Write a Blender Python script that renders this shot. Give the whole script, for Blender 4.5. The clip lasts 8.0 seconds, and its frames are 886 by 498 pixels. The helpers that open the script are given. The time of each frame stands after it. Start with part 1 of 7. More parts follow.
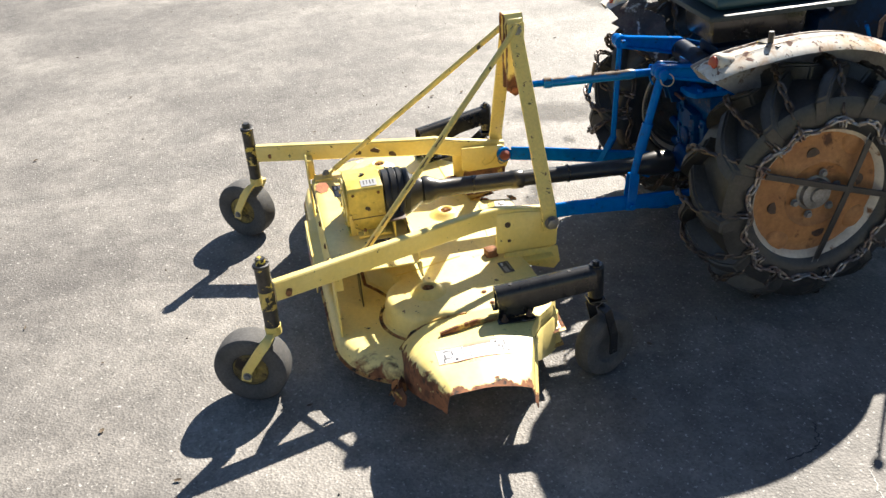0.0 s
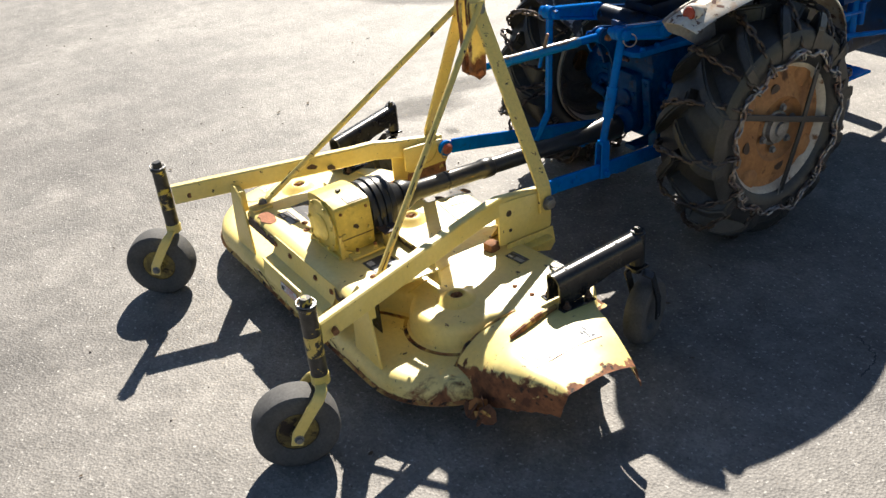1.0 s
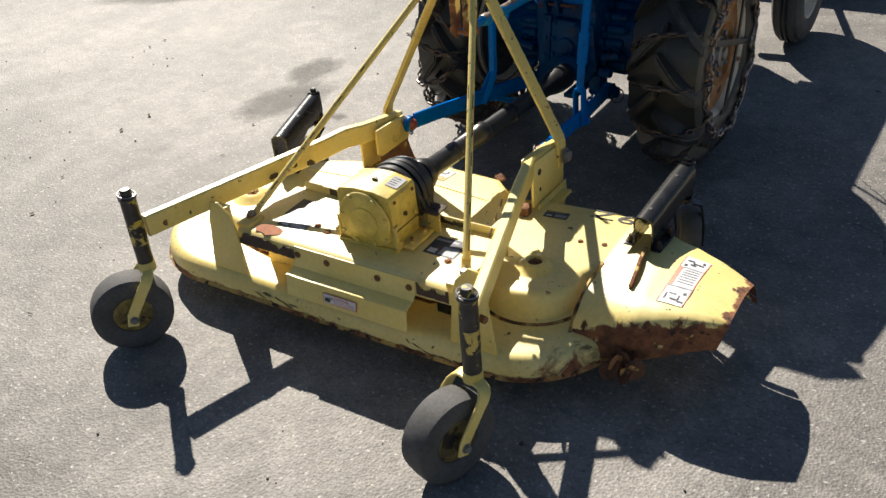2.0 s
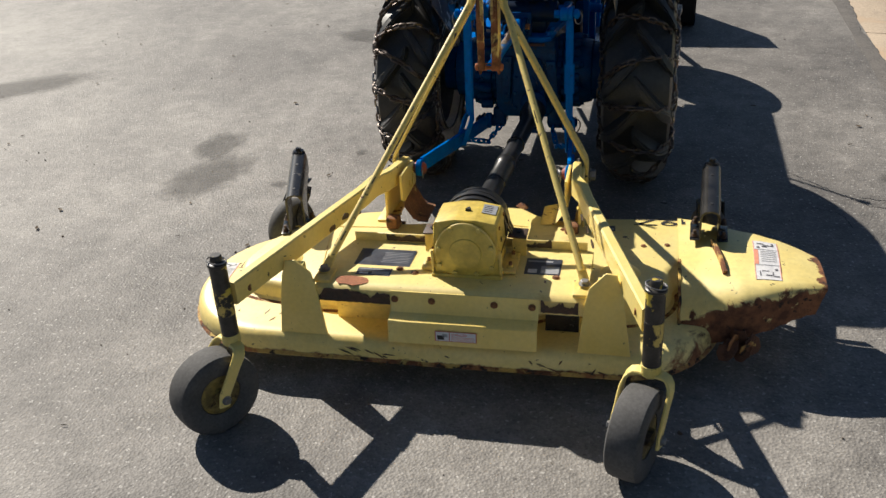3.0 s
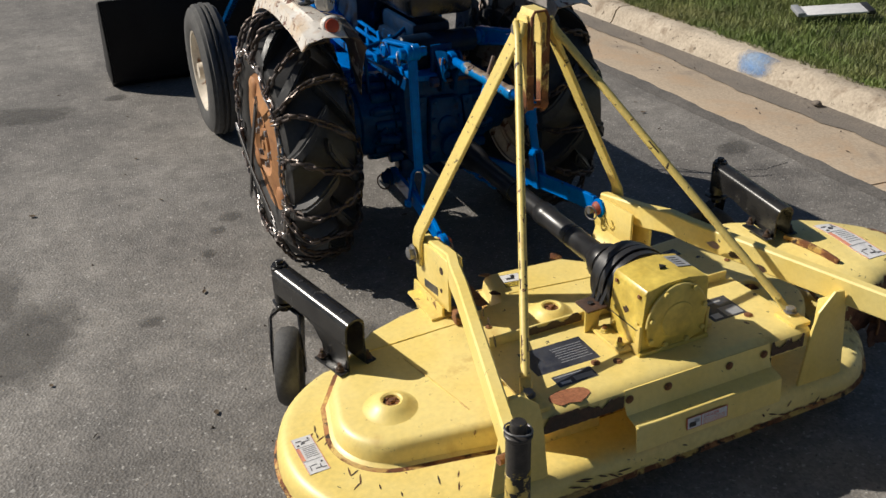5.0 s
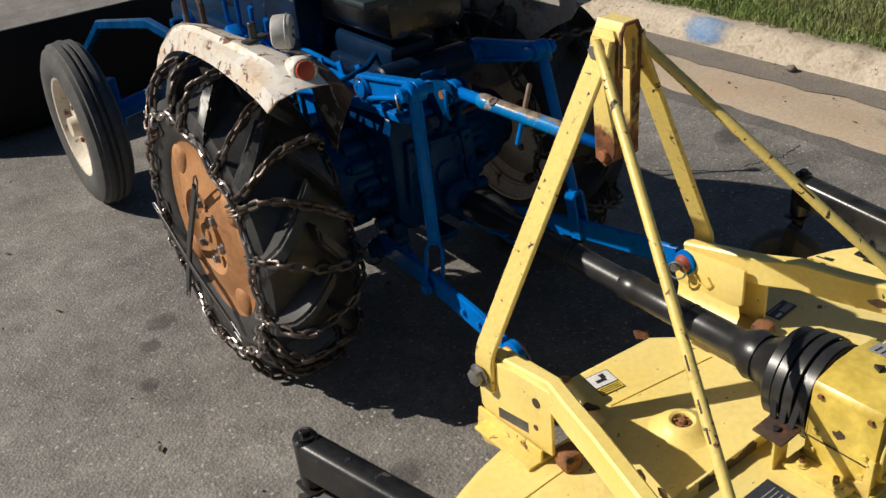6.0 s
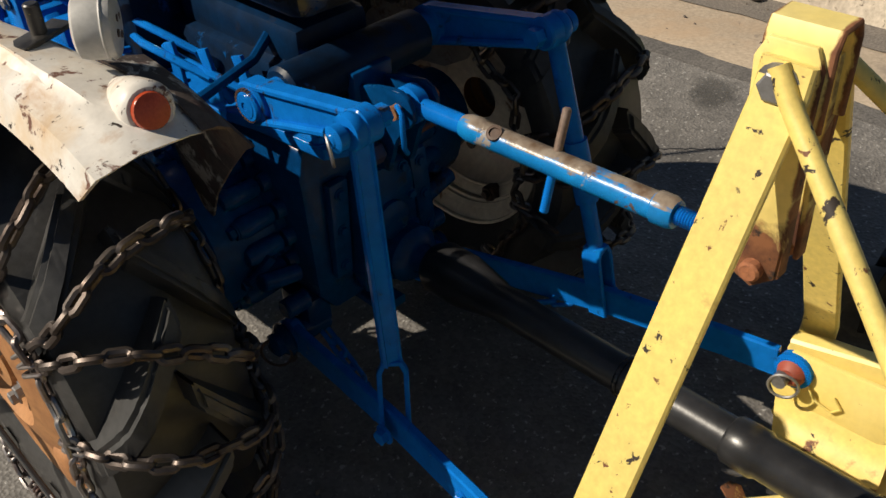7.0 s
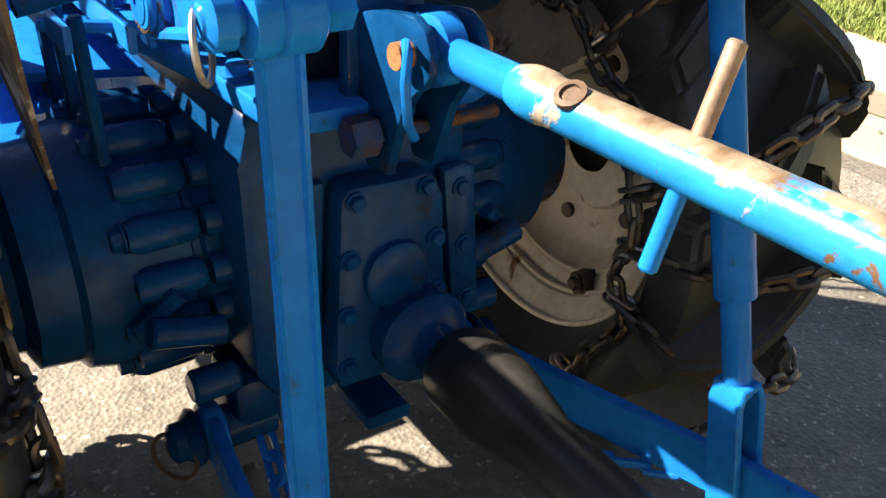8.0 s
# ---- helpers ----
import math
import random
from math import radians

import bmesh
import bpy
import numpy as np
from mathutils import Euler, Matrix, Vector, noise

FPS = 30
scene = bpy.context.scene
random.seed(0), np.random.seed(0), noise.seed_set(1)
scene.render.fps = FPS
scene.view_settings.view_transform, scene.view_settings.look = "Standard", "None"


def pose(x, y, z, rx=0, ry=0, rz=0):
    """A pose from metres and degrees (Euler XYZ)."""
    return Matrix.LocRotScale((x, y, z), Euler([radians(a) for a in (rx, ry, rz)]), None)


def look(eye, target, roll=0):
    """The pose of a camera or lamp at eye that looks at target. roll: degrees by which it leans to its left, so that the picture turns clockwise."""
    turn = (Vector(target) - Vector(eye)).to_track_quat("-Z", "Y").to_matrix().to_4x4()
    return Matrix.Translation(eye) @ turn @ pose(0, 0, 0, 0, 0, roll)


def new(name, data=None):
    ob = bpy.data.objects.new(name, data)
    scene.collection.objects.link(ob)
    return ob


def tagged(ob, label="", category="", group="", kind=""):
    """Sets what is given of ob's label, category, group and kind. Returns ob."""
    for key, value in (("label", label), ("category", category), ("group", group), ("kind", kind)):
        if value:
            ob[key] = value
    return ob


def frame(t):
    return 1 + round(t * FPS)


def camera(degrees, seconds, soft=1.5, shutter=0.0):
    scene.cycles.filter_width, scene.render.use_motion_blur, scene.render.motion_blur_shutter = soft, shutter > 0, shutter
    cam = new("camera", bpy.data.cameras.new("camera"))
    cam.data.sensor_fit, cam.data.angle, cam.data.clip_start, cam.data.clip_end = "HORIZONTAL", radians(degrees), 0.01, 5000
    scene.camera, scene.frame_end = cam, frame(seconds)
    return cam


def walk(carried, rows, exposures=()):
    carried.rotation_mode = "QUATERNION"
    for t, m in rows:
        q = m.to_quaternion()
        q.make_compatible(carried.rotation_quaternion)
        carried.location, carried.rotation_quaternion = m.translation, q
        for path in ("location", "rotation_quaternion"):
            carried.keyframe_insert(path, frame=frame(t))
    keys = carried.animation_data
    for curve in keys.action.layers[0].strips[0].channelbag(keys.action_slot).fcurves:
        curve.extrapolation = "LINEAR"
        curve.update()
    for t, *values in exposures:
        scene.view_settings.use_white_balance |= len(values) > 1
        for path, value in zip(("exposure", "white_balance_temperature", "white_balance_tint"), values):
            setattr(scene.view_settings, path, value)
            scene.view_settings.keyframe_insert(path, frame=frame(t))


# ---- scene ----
cam = camera(51.8, 8.0)
PATH = [
    (0, (3.345, -0.894, 2.062), (1.636, -0.608, 1.063), -4.5),
    (0.5, (3.132, -1.415, 2.037), (1.544, -0.75, 1.018), -4.2),
    (1, (2.726, -1.826, 1.961), (1.246, -0.943, 0.947), -5.6),
    (1.5, (2.321, -2.211, 1.946), (1.021, -1.046, 0.97), -7.2),
    (1.7, (2.077, -2.385, 1.932), (0.899, -1.156, 0.882), -7.4),
    (2.8, (0.799, -3.11, 1.753), (0.33, -1.416, 0.799), -1.5),
    (3, (0.632, -3.177, 1.798), (0.194, -1.47, 0.851), -3.5),
    (3.5, (0.136, -3.126, 1.795), (0.026, -1.374, 0.836), -2.4),
    (4, (-0.449, -3.098, 1.794), (-0.257, -1.336, 0.868), -1.1),
    (4.5, (-0.898, -2.885, 1.763), (-0.379, -1.183, 0.849), -1.4),
    (5, (-1.278, -2.349, 1.721), (-0.581, -0.722, 0.789), -1.8),
    (5.2, (-1.382, -2.133, 1.674), (-0.622, -0.512, 0.782), -2.7),
    (6.3, (-1.219, -0.974, 1.635), (-0.183, 0.379, 0.588), -5.9),
    (6.5, (-1.133, -0.745, 1.588), (-0.037, 0.537, 0.513), -5.3),
    (6.6, (-1.073, -0.674, 1.592), (0.029, 0.576, 0.487), -4.7),
    (7, (-0.826, -0.36, 1.473), (0.278, 0.796, 0.271), -3.1),
    (7.5, (-0.55, -0.132, 1.225), (0.542, 1.113, 0.103), 1.0),
    (8, (-0.384, -0.035, 1.025), (0.607, 1.398, 0.043), 2.5),
]
EXPOSURES = [(0, 1.48, 6550, 10), (0.5, 1.30, 6550, 10), (1.0, 1.22, 6550, 10), (1.5, 0.96, 6600, 10), (2.2, 0.80, 6550, 10), (3.0, 0.47, 6500, 10), (3.5, 0.46, 6480, 10), (4.5, 0.24, 6450, 10),
             (5.2, 0.02, 6500, 10), (6.3, 0.1, 6700, 10), (7.0, 0.12, 7000, 10), (7.5, 1.2, 7450, 10), (8.0, 2.18, 7900, 10)]
walk(cam, [(t, look(eye, target, roll)) for t, eye, target, roll in PATH], EXPOSURES)
SKY, SUNLIGHT = 0.037, 5.0
# ---- light ----
world = bpy.data.worlds.new("sky")
scene.world = world
world.use_nodes = True
sky = world.node_tree.nodes.new("ShaderNodeTexSky")
sky.sky_type, sky.sun_disc = "NISHITA", False
sky.ozone_density, sky.dust_density = 2.5, 0.3
SUN_TO = Vector((-0.96, 0.775, 1.0)).normalized()
sky.sun_elevation = math.asin(SUN_TO.z)
sky.sun_rotation = math.atan2(SUN_TO.x, SUN_TO.y)
background = world.node_tree.nodes["Background"]
background.inputs["Strength"].default_value = SKY
world.node_tree.links.new(sky.outputs[0], background.inputs[0])
sun = new("sun", bpy.data.lights.new("sun", "SUN"))
sun.data.energy, sun.data.angle, sun.data.color = SUNLIGHT, radians(0.55), (1.0, 0.93, 0.82)
sun.matrix_world = look(SUN_TO * 30, (0, 0, 0))


# ---- materials ----
def ramp(nt, fac, a, b, ca=(0, 0, 0, 1), cb=(1, 1, 1, 1)):
    n = nt.nodes.new("ShaderNodeValToRGB")
    n.color_ramp.elements[0].position, n.color_ramp.elements[1].position = a, b
    n.color_ramp.elements[0].color, n.color_ramp.elements[1].color = ca, cb
    nt.links.new(fac, n.inputs[0])
    return n.outputs[0]


def noise_node(nt, co, scale, detail=4.0, rough=0.6, distort=0.0):
    n = nt.nodes.new("ShaderNodeTexNoise")
    n.inputs["Scale"].default_value, n.inputs["Detail"].default_value = scale, detail
    n.inputs["Roughness"].default_value, n.inputs["Distortion"].default_value = rough, distort
    nt.links.new(co, n.inputs["Vector"])
    return n.outputs[0]


def blend(nt, fac, a, b, mode="MIX"):
    n = nt.nodes.new("ShaderNodeMix")
    n.data_type, n.blend_type = "RGBA", mode
    for value, slot in ((fac, n.inputs[0]), (a, n.inputs[6]), (b, n.inputs[7])):
        if isinstance(value, bpy.types.NodeSocket):
            nt.links.new(value, slot)
        else:
            slot.default_value = value if isinstance(value, float) else (*value, 1)
    return n.outputs[2]


def material(name, base, rough=0.5, metal=0.0, fade=None, fade_scale=3.0, grain=90.0, grain_amount=0.12, bump=0.15,
             layers=(), coat=0.0, per_object=0.0, spec=0.5):
    """layers: (colour, noise scale, low, high, roughness) of rust, chips or dirt, each with its own outline."""
    m = bpy.data.materials.new(name)
    m.use_nodes = True
    nt = m.node_tree
    shader = nt.nodes["Principled BSDF"]
    geo = nt.nodes.new("ShaderNodeTexCoord")
    co = geo.outputs["Object"]
    colour = base
    if fade:
        colour = blend(nt, ramp(nt, noise_node(nt, co, fade_scale, 5), 0.35, 0.68), base, fade)
    fine = noise_node(nt, co, grain, 3)
    lo, hi = 1 - grain_amount, 1 + grain_amount
    colour = blend(nt, 1.0, colour, ramp(nt, fine, 0.3, 0.7, (lo, lo, lo, 1), (hi, hi, hi, 1)), "MULTIPLY")
    if per_object:
        info = nt.nodes.new("ShaderNodeObjectInfo")
        lo = 1 - per_object
        colour = blend(nt, 1.0, colour, ramp(nt, info.outputs["Random"], 0, 1, (lo, lo, lo, 1), (1, 1, 1, 1)), "MULTIPLY")
    roughness = None
    mask_sum = None
    for tint, scale, low, high, r in layers:
        mask = ramp(nt, noise_node(nt, co, scale, 6, 0.65, 0.4), low, high)
        colour = blend(nt, mask, colour, tint)
        before = roughness if roughness is not None else (rough, rough, rough)
        roughness = blend(nt, mask, before, (r, r, r))
        mask_sum = mask
    nt.links.new(colour, shader.inputs["Base Color"]) if isinstance(colour, bpy.types.NodeSocket) else None
    shader.inputs["Roughness"].default_value = rough
    if roughness is not None:
        nt.links.new(roughness, shader.inputs["Roughness"])
    shader.inputs["Metallic"].default_value = metal
    shader.inputs["Specular IOR Level"].default_value = spec
    shader.inputs["Coat Weight"].default_value, shader.inputs["Coat Roughness"].default_value = coat, 0.44
    if bump:
        b = nt.nodes.new("ShaderNodeBump")
        b.inputs["Strength"].default_value, b.inputs["Distance"].default_value = bump, 0.004
        height = fine
        if mask_sum is not None:
            height = blend(nt, 0.5, fine, mask_sum)
        nt.links.new(height, b.inputs["Height"])
        nt.links.new(b.outputs[0], shader.inputs["Normal"])
    return m


RUST = (0.16, 0.06, 0.025)
RUST_LIGHT = (0.36, 0.16, 0.06)
SOOT = (0.03, 0.02, 0.015)
CHIPS = ((RUST_LIGHT, 9.0, 0.70, 0.735, 0.8), (SOOT, 26.0, 0.675, 0.69, 0.8), (RUST, 48.0, 0.675, 0.69, 0.8))
YELLOW = material("yellow_paint", (0.80, 0.615, 0.175), 0.46, fade=(0.85, 0.71, 0.29), fade_scale=2.6, grain=60, grain_amount=0.06, bump=0.07, coat=0.75,
                  layers=(((0.62, 0.43, 0.13), 5.0, 0.58, 0.72, 0.6),) + CHIPS)
YELLOW_CLEAN = material("yellow_paint_clean", (0.81, 0.625, 0.175), 0.42, fade=(0.85, 0.69, 0.25), fade_scale=5.0, grain=70, grain_amount=0.05,
                        bump=0.05, coat=0.4, layers=((RUST, 6.0, 0.71, 0.725, 0.8), (SOOT, 36.0, 0.68, 0.695, 0.8)))
YELLOW_WORN = material("yellow_paint_worn", (0.78, 0.60, 0.15), 0.42, fade=(0.74, 0.55, 0.18), fade_scale=6.0, grain=60, grain_amount=0.1, bump=0.15, coat=0.4,
                       layers=((RUST_LIGHT, 6.0, 0.62, 0.70, 0.85), (RUST, 13.0, 0.62, 0.66, 0.85), (SOOT, 26.0, 0.65, 0.67, 0.8)))
RUSTED_EDGE = material("rust_eaten_yellow", (0.60, 0.42, 0.10), 0.55, fade=(0.42, 0.24, 0.08), fade_scale=9.0, grain=90, grain_amount=0.15, bump=0.3,
                       layers=((RUST_LIGHT, 8.0, 0.48, 0.56, 0.85), (RUST, 11.0, 0.50, 0.55, 0.9), (SOOT, 22.0, 0.56, 0.60, 0.85)))
YELLOW_PITTED = material("yellow_paint_pitted", (0.66, 0.51, 0.12), 0.42, fade=(0.70, 0.57, 0.2), fade_scale=9.0, grain=120, grain_amount=0.1, bump=0.1,
                         layers=((SOOT, 34.0, 0.63, 0.65, 0.8), (RUST, 18.0, 0.66, 0.69, 0.8)))
YELLOW_SCUFFED = material("scuffed_yellow_bar", (0.78, 0.60, 0.165), 0.46, fade=(0.70, 0.54, 0.17), fade_scale=5.0, grain=90, grain_amount=0.1, bump=0.12, coat=0.4,
                          layers=(((0.40, 0.22, 0.07), 7.0, 0.62, 0.72, 0.8), (SOOT, 22.0, 0.635, 0.65, 0.8), (RUST, 40.0, 0.64, 0.66, 0.8)))
GEAR_PAINT = material("oily_yellow_casting", (0.76, 0.58, 0.12), 0.36, fade=(0.50, 0.36, 0.06), fade_scale=11.0, grain=50, grain_amount=0.12, bump=0.25, coat=0.3,
                      layers=(((0.36, 0.25, 0.05), 14.0, 0.62, 0.74, 0.4), (SOOT, 20.0, 0.71, 0.73, 0.8)))
RUST_DARK = material("dark_rust", (0.085, 0.04, 0.025), 0.85, fade=(0.16, 0.065, 0.03), fade_scale=20, grain=120, grain_amount=0.25, bump=0.4)
CHIPPED_BLACK = material("chipped_black_over_yellow", (0.66, 0.50, 0.13), 0.45, fade=(0.55, 0.40, 0.10), fade_scale=12, grain=80, bump=0.15,
                         layers=(((0.016, 0.015, 0.015), 20.0, 0.485, 0.51, 0.42),))
RIM_DARK = material("dark_wheel_back", (0.10, 0.085, 0.07), 0.7, fade=(0.045, 0.04, 0.036), fade_scale=9, grain=60, grain_amount=0.25, bump=0.25)
RUST_RED = material("red_brown_rust", (0.33, 0.13, 0.06), 0.85, fade=(0.24, 0.085, 0.04), fade_scale=16, grain=130, grain_amount=0.25, bump=0.4)


def rust_towards(name, sides, low, high):
    """Yellow paint eaten by rust beyond planes (normal, offset, reach), with a ragged border and dark flakes."""
    m = material(name, (0.80, 0.615, 0.175), 0.46, fade=(0.85, 0.71, 0.29), fade_scale=3.0, grain=60, grain_amount=0.07, bump=0.12, coat=0.6, layers=CHIPS)
    nt = m.node_tree
    shader = nt.nodes["Principled BSDF"]
    painted = shader.inputs["Base Color"].links[0].from_socket
    co = nt.nodes.new("ShaderNodeTexCoord").outputs["Object"]
    near = None
    for normal, offset, reach in sides:
        dot = nt.nodes.new("ShaderNodeVectorMath")
        dot.operation = "DOT_PRODUCT"
        nt.links.new(co, dot.inputs[0])
        dot.inputs[1].default_value = normal
        span = nt.nodes.new("ShaderNodeMapRange")
        span.inputs["From Min"].default_value, span.inputs["From Max"].default_value = offset - reach, offset
        nt.links.new(dot.outputs["Value"], span.inputs["Value"])
        if near is None:
            near = span.outputs[0]
        else:
            most = nt.nodes.new("ShaderNodeMath")
            most.operation = "MAXIMUM"
            nt.links.new(near, most.inputs[0])
            nt.links.new(span.outputs[0], most.inputs[1])
            near = most.outputs[0]
    add = nt.nodes.new("ShaderNodeMath")
    add.operation = "MULTIPLY_ADD"
    add.inputs[1].default_value = 0.9
    nt.links.new(noise_node(nt, co, 16.0, 6, 0.65, 0.5), add.inputs[0])
    nt.links.new(near, add.inputs[2])
    half = nt.nodes.new("ShaderNodeMath")
    half.operation = "MULTIPLY"
    half.inputs[1].default_value = 0.5
    nt.links.new(add.outputs[0], half.inputs[0])
    mask = ramp(nt, half.outputs[0], low / 2, high / 2)
    rust = blend(nt, ramp(nt, noise_node(nt, co, 20.0, 5, 0.6), 0.42, 0.60), (0.26, 0.105, 0.045), (0.10, 0.038, 0.02))
    rust = blend(nt, ramp(nt, noise_node(nt, co, 34.0, 4, 0.6), 0.60, 0.66), rust, (0.03, 0.02, 0.016))
    nt.links.new(blend(nt, mask, painted, rust), shader.inputs["Base Color"])
    was = shader.inputs["Roughness"].links[0].from_socket
    nt.links.new(blend(nt, mask, was, (0.85, 0.85, 0.85)), shader.inputs["Roughness"])
    coat = nt.nodes.new("ShaderNodeMath")
    coat.operation = "MULTIPLY_ADD"
    coat.inputs[1].default_value, coat.inputs[2].default_value = -0.6, 0.6
    nt.links.new(mask, coat.inputs[0])
    nt.links.new(coat.outputs[0], shader.inputs["Coat Weight"])
    return m


CHUTE_PAINT = rust_towards("chute_paint", (((1, 0, 0), 1.190, 0.15), ((0.42, -1, -1.1), 0.80, 0.30)), 1.27, 1.33)
DECK_PAINT = rust_towards("deck_paint", (((0.8, -0.6, 0.0), 1.10, 0.24), ((0, 0, -1), -0.098, 0.05)), 1.24, 1.38)
CAP_PAINT = rust_towards("cap_paint", (((0, -1, 0), 0.052, 0.03), ((0, 1, 0), 0.030, 0.025)), 1.20, 1.30)
MAST_PAINT = rust_towards("mast_paint", (((0, 0, -1), -0.80, 0.14), ((0, -1, 0), 0.05, 0.02)), 0.9, 1.05)
RUSTED = material("rusted_steel", (0.17, 0.075, 0.035), 0.85, fade=(0.3, 0.13, 0.05), fade_scale=12, grain=150, grain_amount=0.3, bump=0.5,
                  layers=((SOOT, 20.0, 0.55, 0.65, 0.9), ((0.55, 0.40, 0.08), 16.0, 0.62, 0.66, 0.5)))
BARE = material("dark_bare_steel", (0.045, 0.032, 0.026), 0.6, fade=(0.10, 0.05, 0.03), fade_scale=14, grain=100, grain_amount=0.3, bump=0.2)
DIRTY_RIM = material("dirty_yellow_rim", (0.10, 0.075, 0.03), 0.65, fade=(0.34, 0.25, 0.06), fade_scale=16, grain=80, grain_amount=0.25, bump=0.2,
                     layers=((SOOT, 18.0, 0.52, 0.6, 0.8),))
BLACK = material("black_paint", (0.010, 0.010, 0.011), 0.24, fade=(0.03, 0.029, 0.028), fade_scale=12, grain=120, bump=0.08,
                 layers=(((0.09, 0.085, 0.08), 22.0, 0.64, 0.70, 0.6),))
BLACK_WORN = material("worn_black_stem", (0.018, 0.017, 0.017), 0.4, fade=(0.05, 0.045, 0.04), fade_scale=30, grain=120, bump=0.2,
                      layers=(((0.6, 0.45, 0.06), 17.0, 0.60, 0.62, 0.5),))
PLASTIC = material("black_plastic", (0.013, 0.013, 0.014), 0.33, fade=(0.028, 0.028, 0.03), fade_scale=16, grain=90, bump=0.06)
RUBBER = material("tyre_rubber", (0.022, 0.022, 0.023), 0.42, fade=(0.042, 0.041, 0.04), fade_scale=7, grain=80, grain_amount=0.25, bump=0.15,
                  layers=(((0.06, 0.058, 0.056), 12.0, 0.58, 0.74, 0.85),))
RUBBER_GREY = material("scuffed_rubber", (0.055, 0.055, 0.057), 0.75, fade=(0.085, 0.083, 0.08), fade_scale=18, grain=110, grain_amount=0.2, bump=0.15)
RUBBER_WORN = material("worn_grey_rubber", (0.095, 0.093, 0.092), 0.8, fade=(0.06, 0.059, 0.058), fade_scale=9, grain=110, grain_amount=0.2, bump=0.15)
BLUE = material("blue_paint", (0.0002, 0.152, 0.53), 0.18, fade=(0.0002, 0.115, 0.43), fade_scale=9, grain=45, grain_amount=0.1, bump=0.22,
                layers=(((0.03, 0.03, 0.035), 12.0, 0.655, 0.70, 0.6), ((0.01, 0.06, 0.17), 36.0, 0.62, 0.70, 0.45)), spec=0.07)
# greasy blue, its base darkened further to paint in the shade between the wheels
BLUE_DIRTY_SHADED = material("greasy_shaded_blue", (0.0002, 0.054, 0.178), 0.27, fade=(0.0002, 0.026, 0.094), fade_scale=7, grain=50, grain_amount=0.2, bump=0.45,
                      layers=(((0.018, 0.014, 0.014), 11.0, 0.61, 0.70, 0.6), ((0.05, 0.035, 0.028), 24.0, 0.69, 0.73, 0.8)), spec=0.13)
# blue painted nearly black for the shade below seat and bonnet, with oily blotches
BLUE_SHADED = material("shaded_navy_casting", (0.0004, 0.020, 0.065), 0.4, fade=(0.004, 0.009, 0.02), fade_scale=6, grain=50, grain_amount=0.2, bump=0.4,
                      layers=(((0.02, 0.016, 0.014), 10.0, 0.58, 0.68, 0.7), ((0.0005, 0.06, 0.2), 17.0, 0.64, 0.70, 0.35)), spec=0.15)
BLUE_SCUFFED = material("scuffed_blue_steel", (0.0005, 0.20, 0.52), 0.3, fade=(0.001, 0.15, 0.42), fade_scale=9, grain=70, bump=0.3, spec=0.35,
                        layers=(((0.10, 0.055, 0.03), 30.0, 0.63, 0.67, 0.7), ((0.30, 0.27, 0.24), 13.0, 0.585, 0.62, 0.3)))


def wear_on_top(m, worn, low, high):
    """Rubs the paint of m down to worn metal along the upper side, with a ragged border."""
    nt = m.node_tree
    shader = nt.nodes["Principled BSDF"]
    painted = shader.inputs["Base Color"].links[0].from_socket
    up = nt.nodes.new("ShaderNodeSeparateXYZ")
    nt.links.new(nt.nodes.new("ShaderNodeNewGeometry").outputs["True Normal"], up.inputs[0])
    co = nt.nodes.new("ShaderNodeTexCoord").outputs["Object"]
    add = nt.nodes.new("ShaderNodeMath")
    add.operation = "MULTIPLY_ADD"
    nt.links.new(noise_node(nt, co, 14.0, 5, 0.65), add.inputs[0])
    add.inputs[1].default_value = 0.75
    half = nt.nodes.new("ShaderNodeMath")
    half.operation = "MULTIPLY"
    half.inputs[1].default_value = 0.45
    nt.links.new(up.outputs[2], half.inputs[0])
    nt.links.new(half.outputs[0], add.inputs[2])
    mask = ramp(nt, add.outputs[0], low, high)
    steel = blend(nt, ramp(nt, noise_node(nt, co, 22.0, 4, 0.6), 0.4, 0.62), worn, (0.12, 0.078, 0.05))
    nt.links.new(blend(nt, mask, painted, steel), shader.inputs["Base Color"])


wear_on_top(BLUE_SCUFFED, (0.27, 0.225, 0.18), 0.66, 0.72)
WORN_STEEL = material("worn_brown_steel", (0.26, 0.20, 0.165), 0.5, 0.35, fade=(0.18, 0.11, 0.075), fade_scale=24, grain=90, grain_amount=0.2, bump=0.25)
RUSTY_BLUE = material("blue_paint_over_rust", (0.002, 0.045, 0.15), 0.55, fade=(0.07, 0.032, 0.018), fade_scale=30, grain=90, grain_amount=0.2, bump=0.3,
                      layers=(((0.12, 0.05, 0.025), 26.0, 0.52, 0.60, 0.8),), spec=0.2)
WHITE = material("old_white_paint", (0.72, 0.69, 0.64), 0.45, fade=(0.6, 0.55, 0.48), fade_scale=5, grain=60, grain_amount=0.08, bump=0.12,
                 layers=(((0.60, 0.46, 0.31), 6.0, 0.47, 0.66, 0.7), ((0.42, 0.23, 0.10), 8.0, 0.52, 0.69, 0.8), ((0.14, 0.06, 0.04), 24.0, 0.575, 0.62, 0.8), (SOOT, 44.0, 0.63, 0.66, 0.8)))
LAMP_GREY = material("chalky_lamp_paint", (0.52, 0.51, 0.49), 0.5, fade=(0.38, 0.37, 0.35), fade_scale=14, grain=70, bump=0.15,
                     layers=((SOOT, 24.0, 0.62, 0.66, 0.8),))
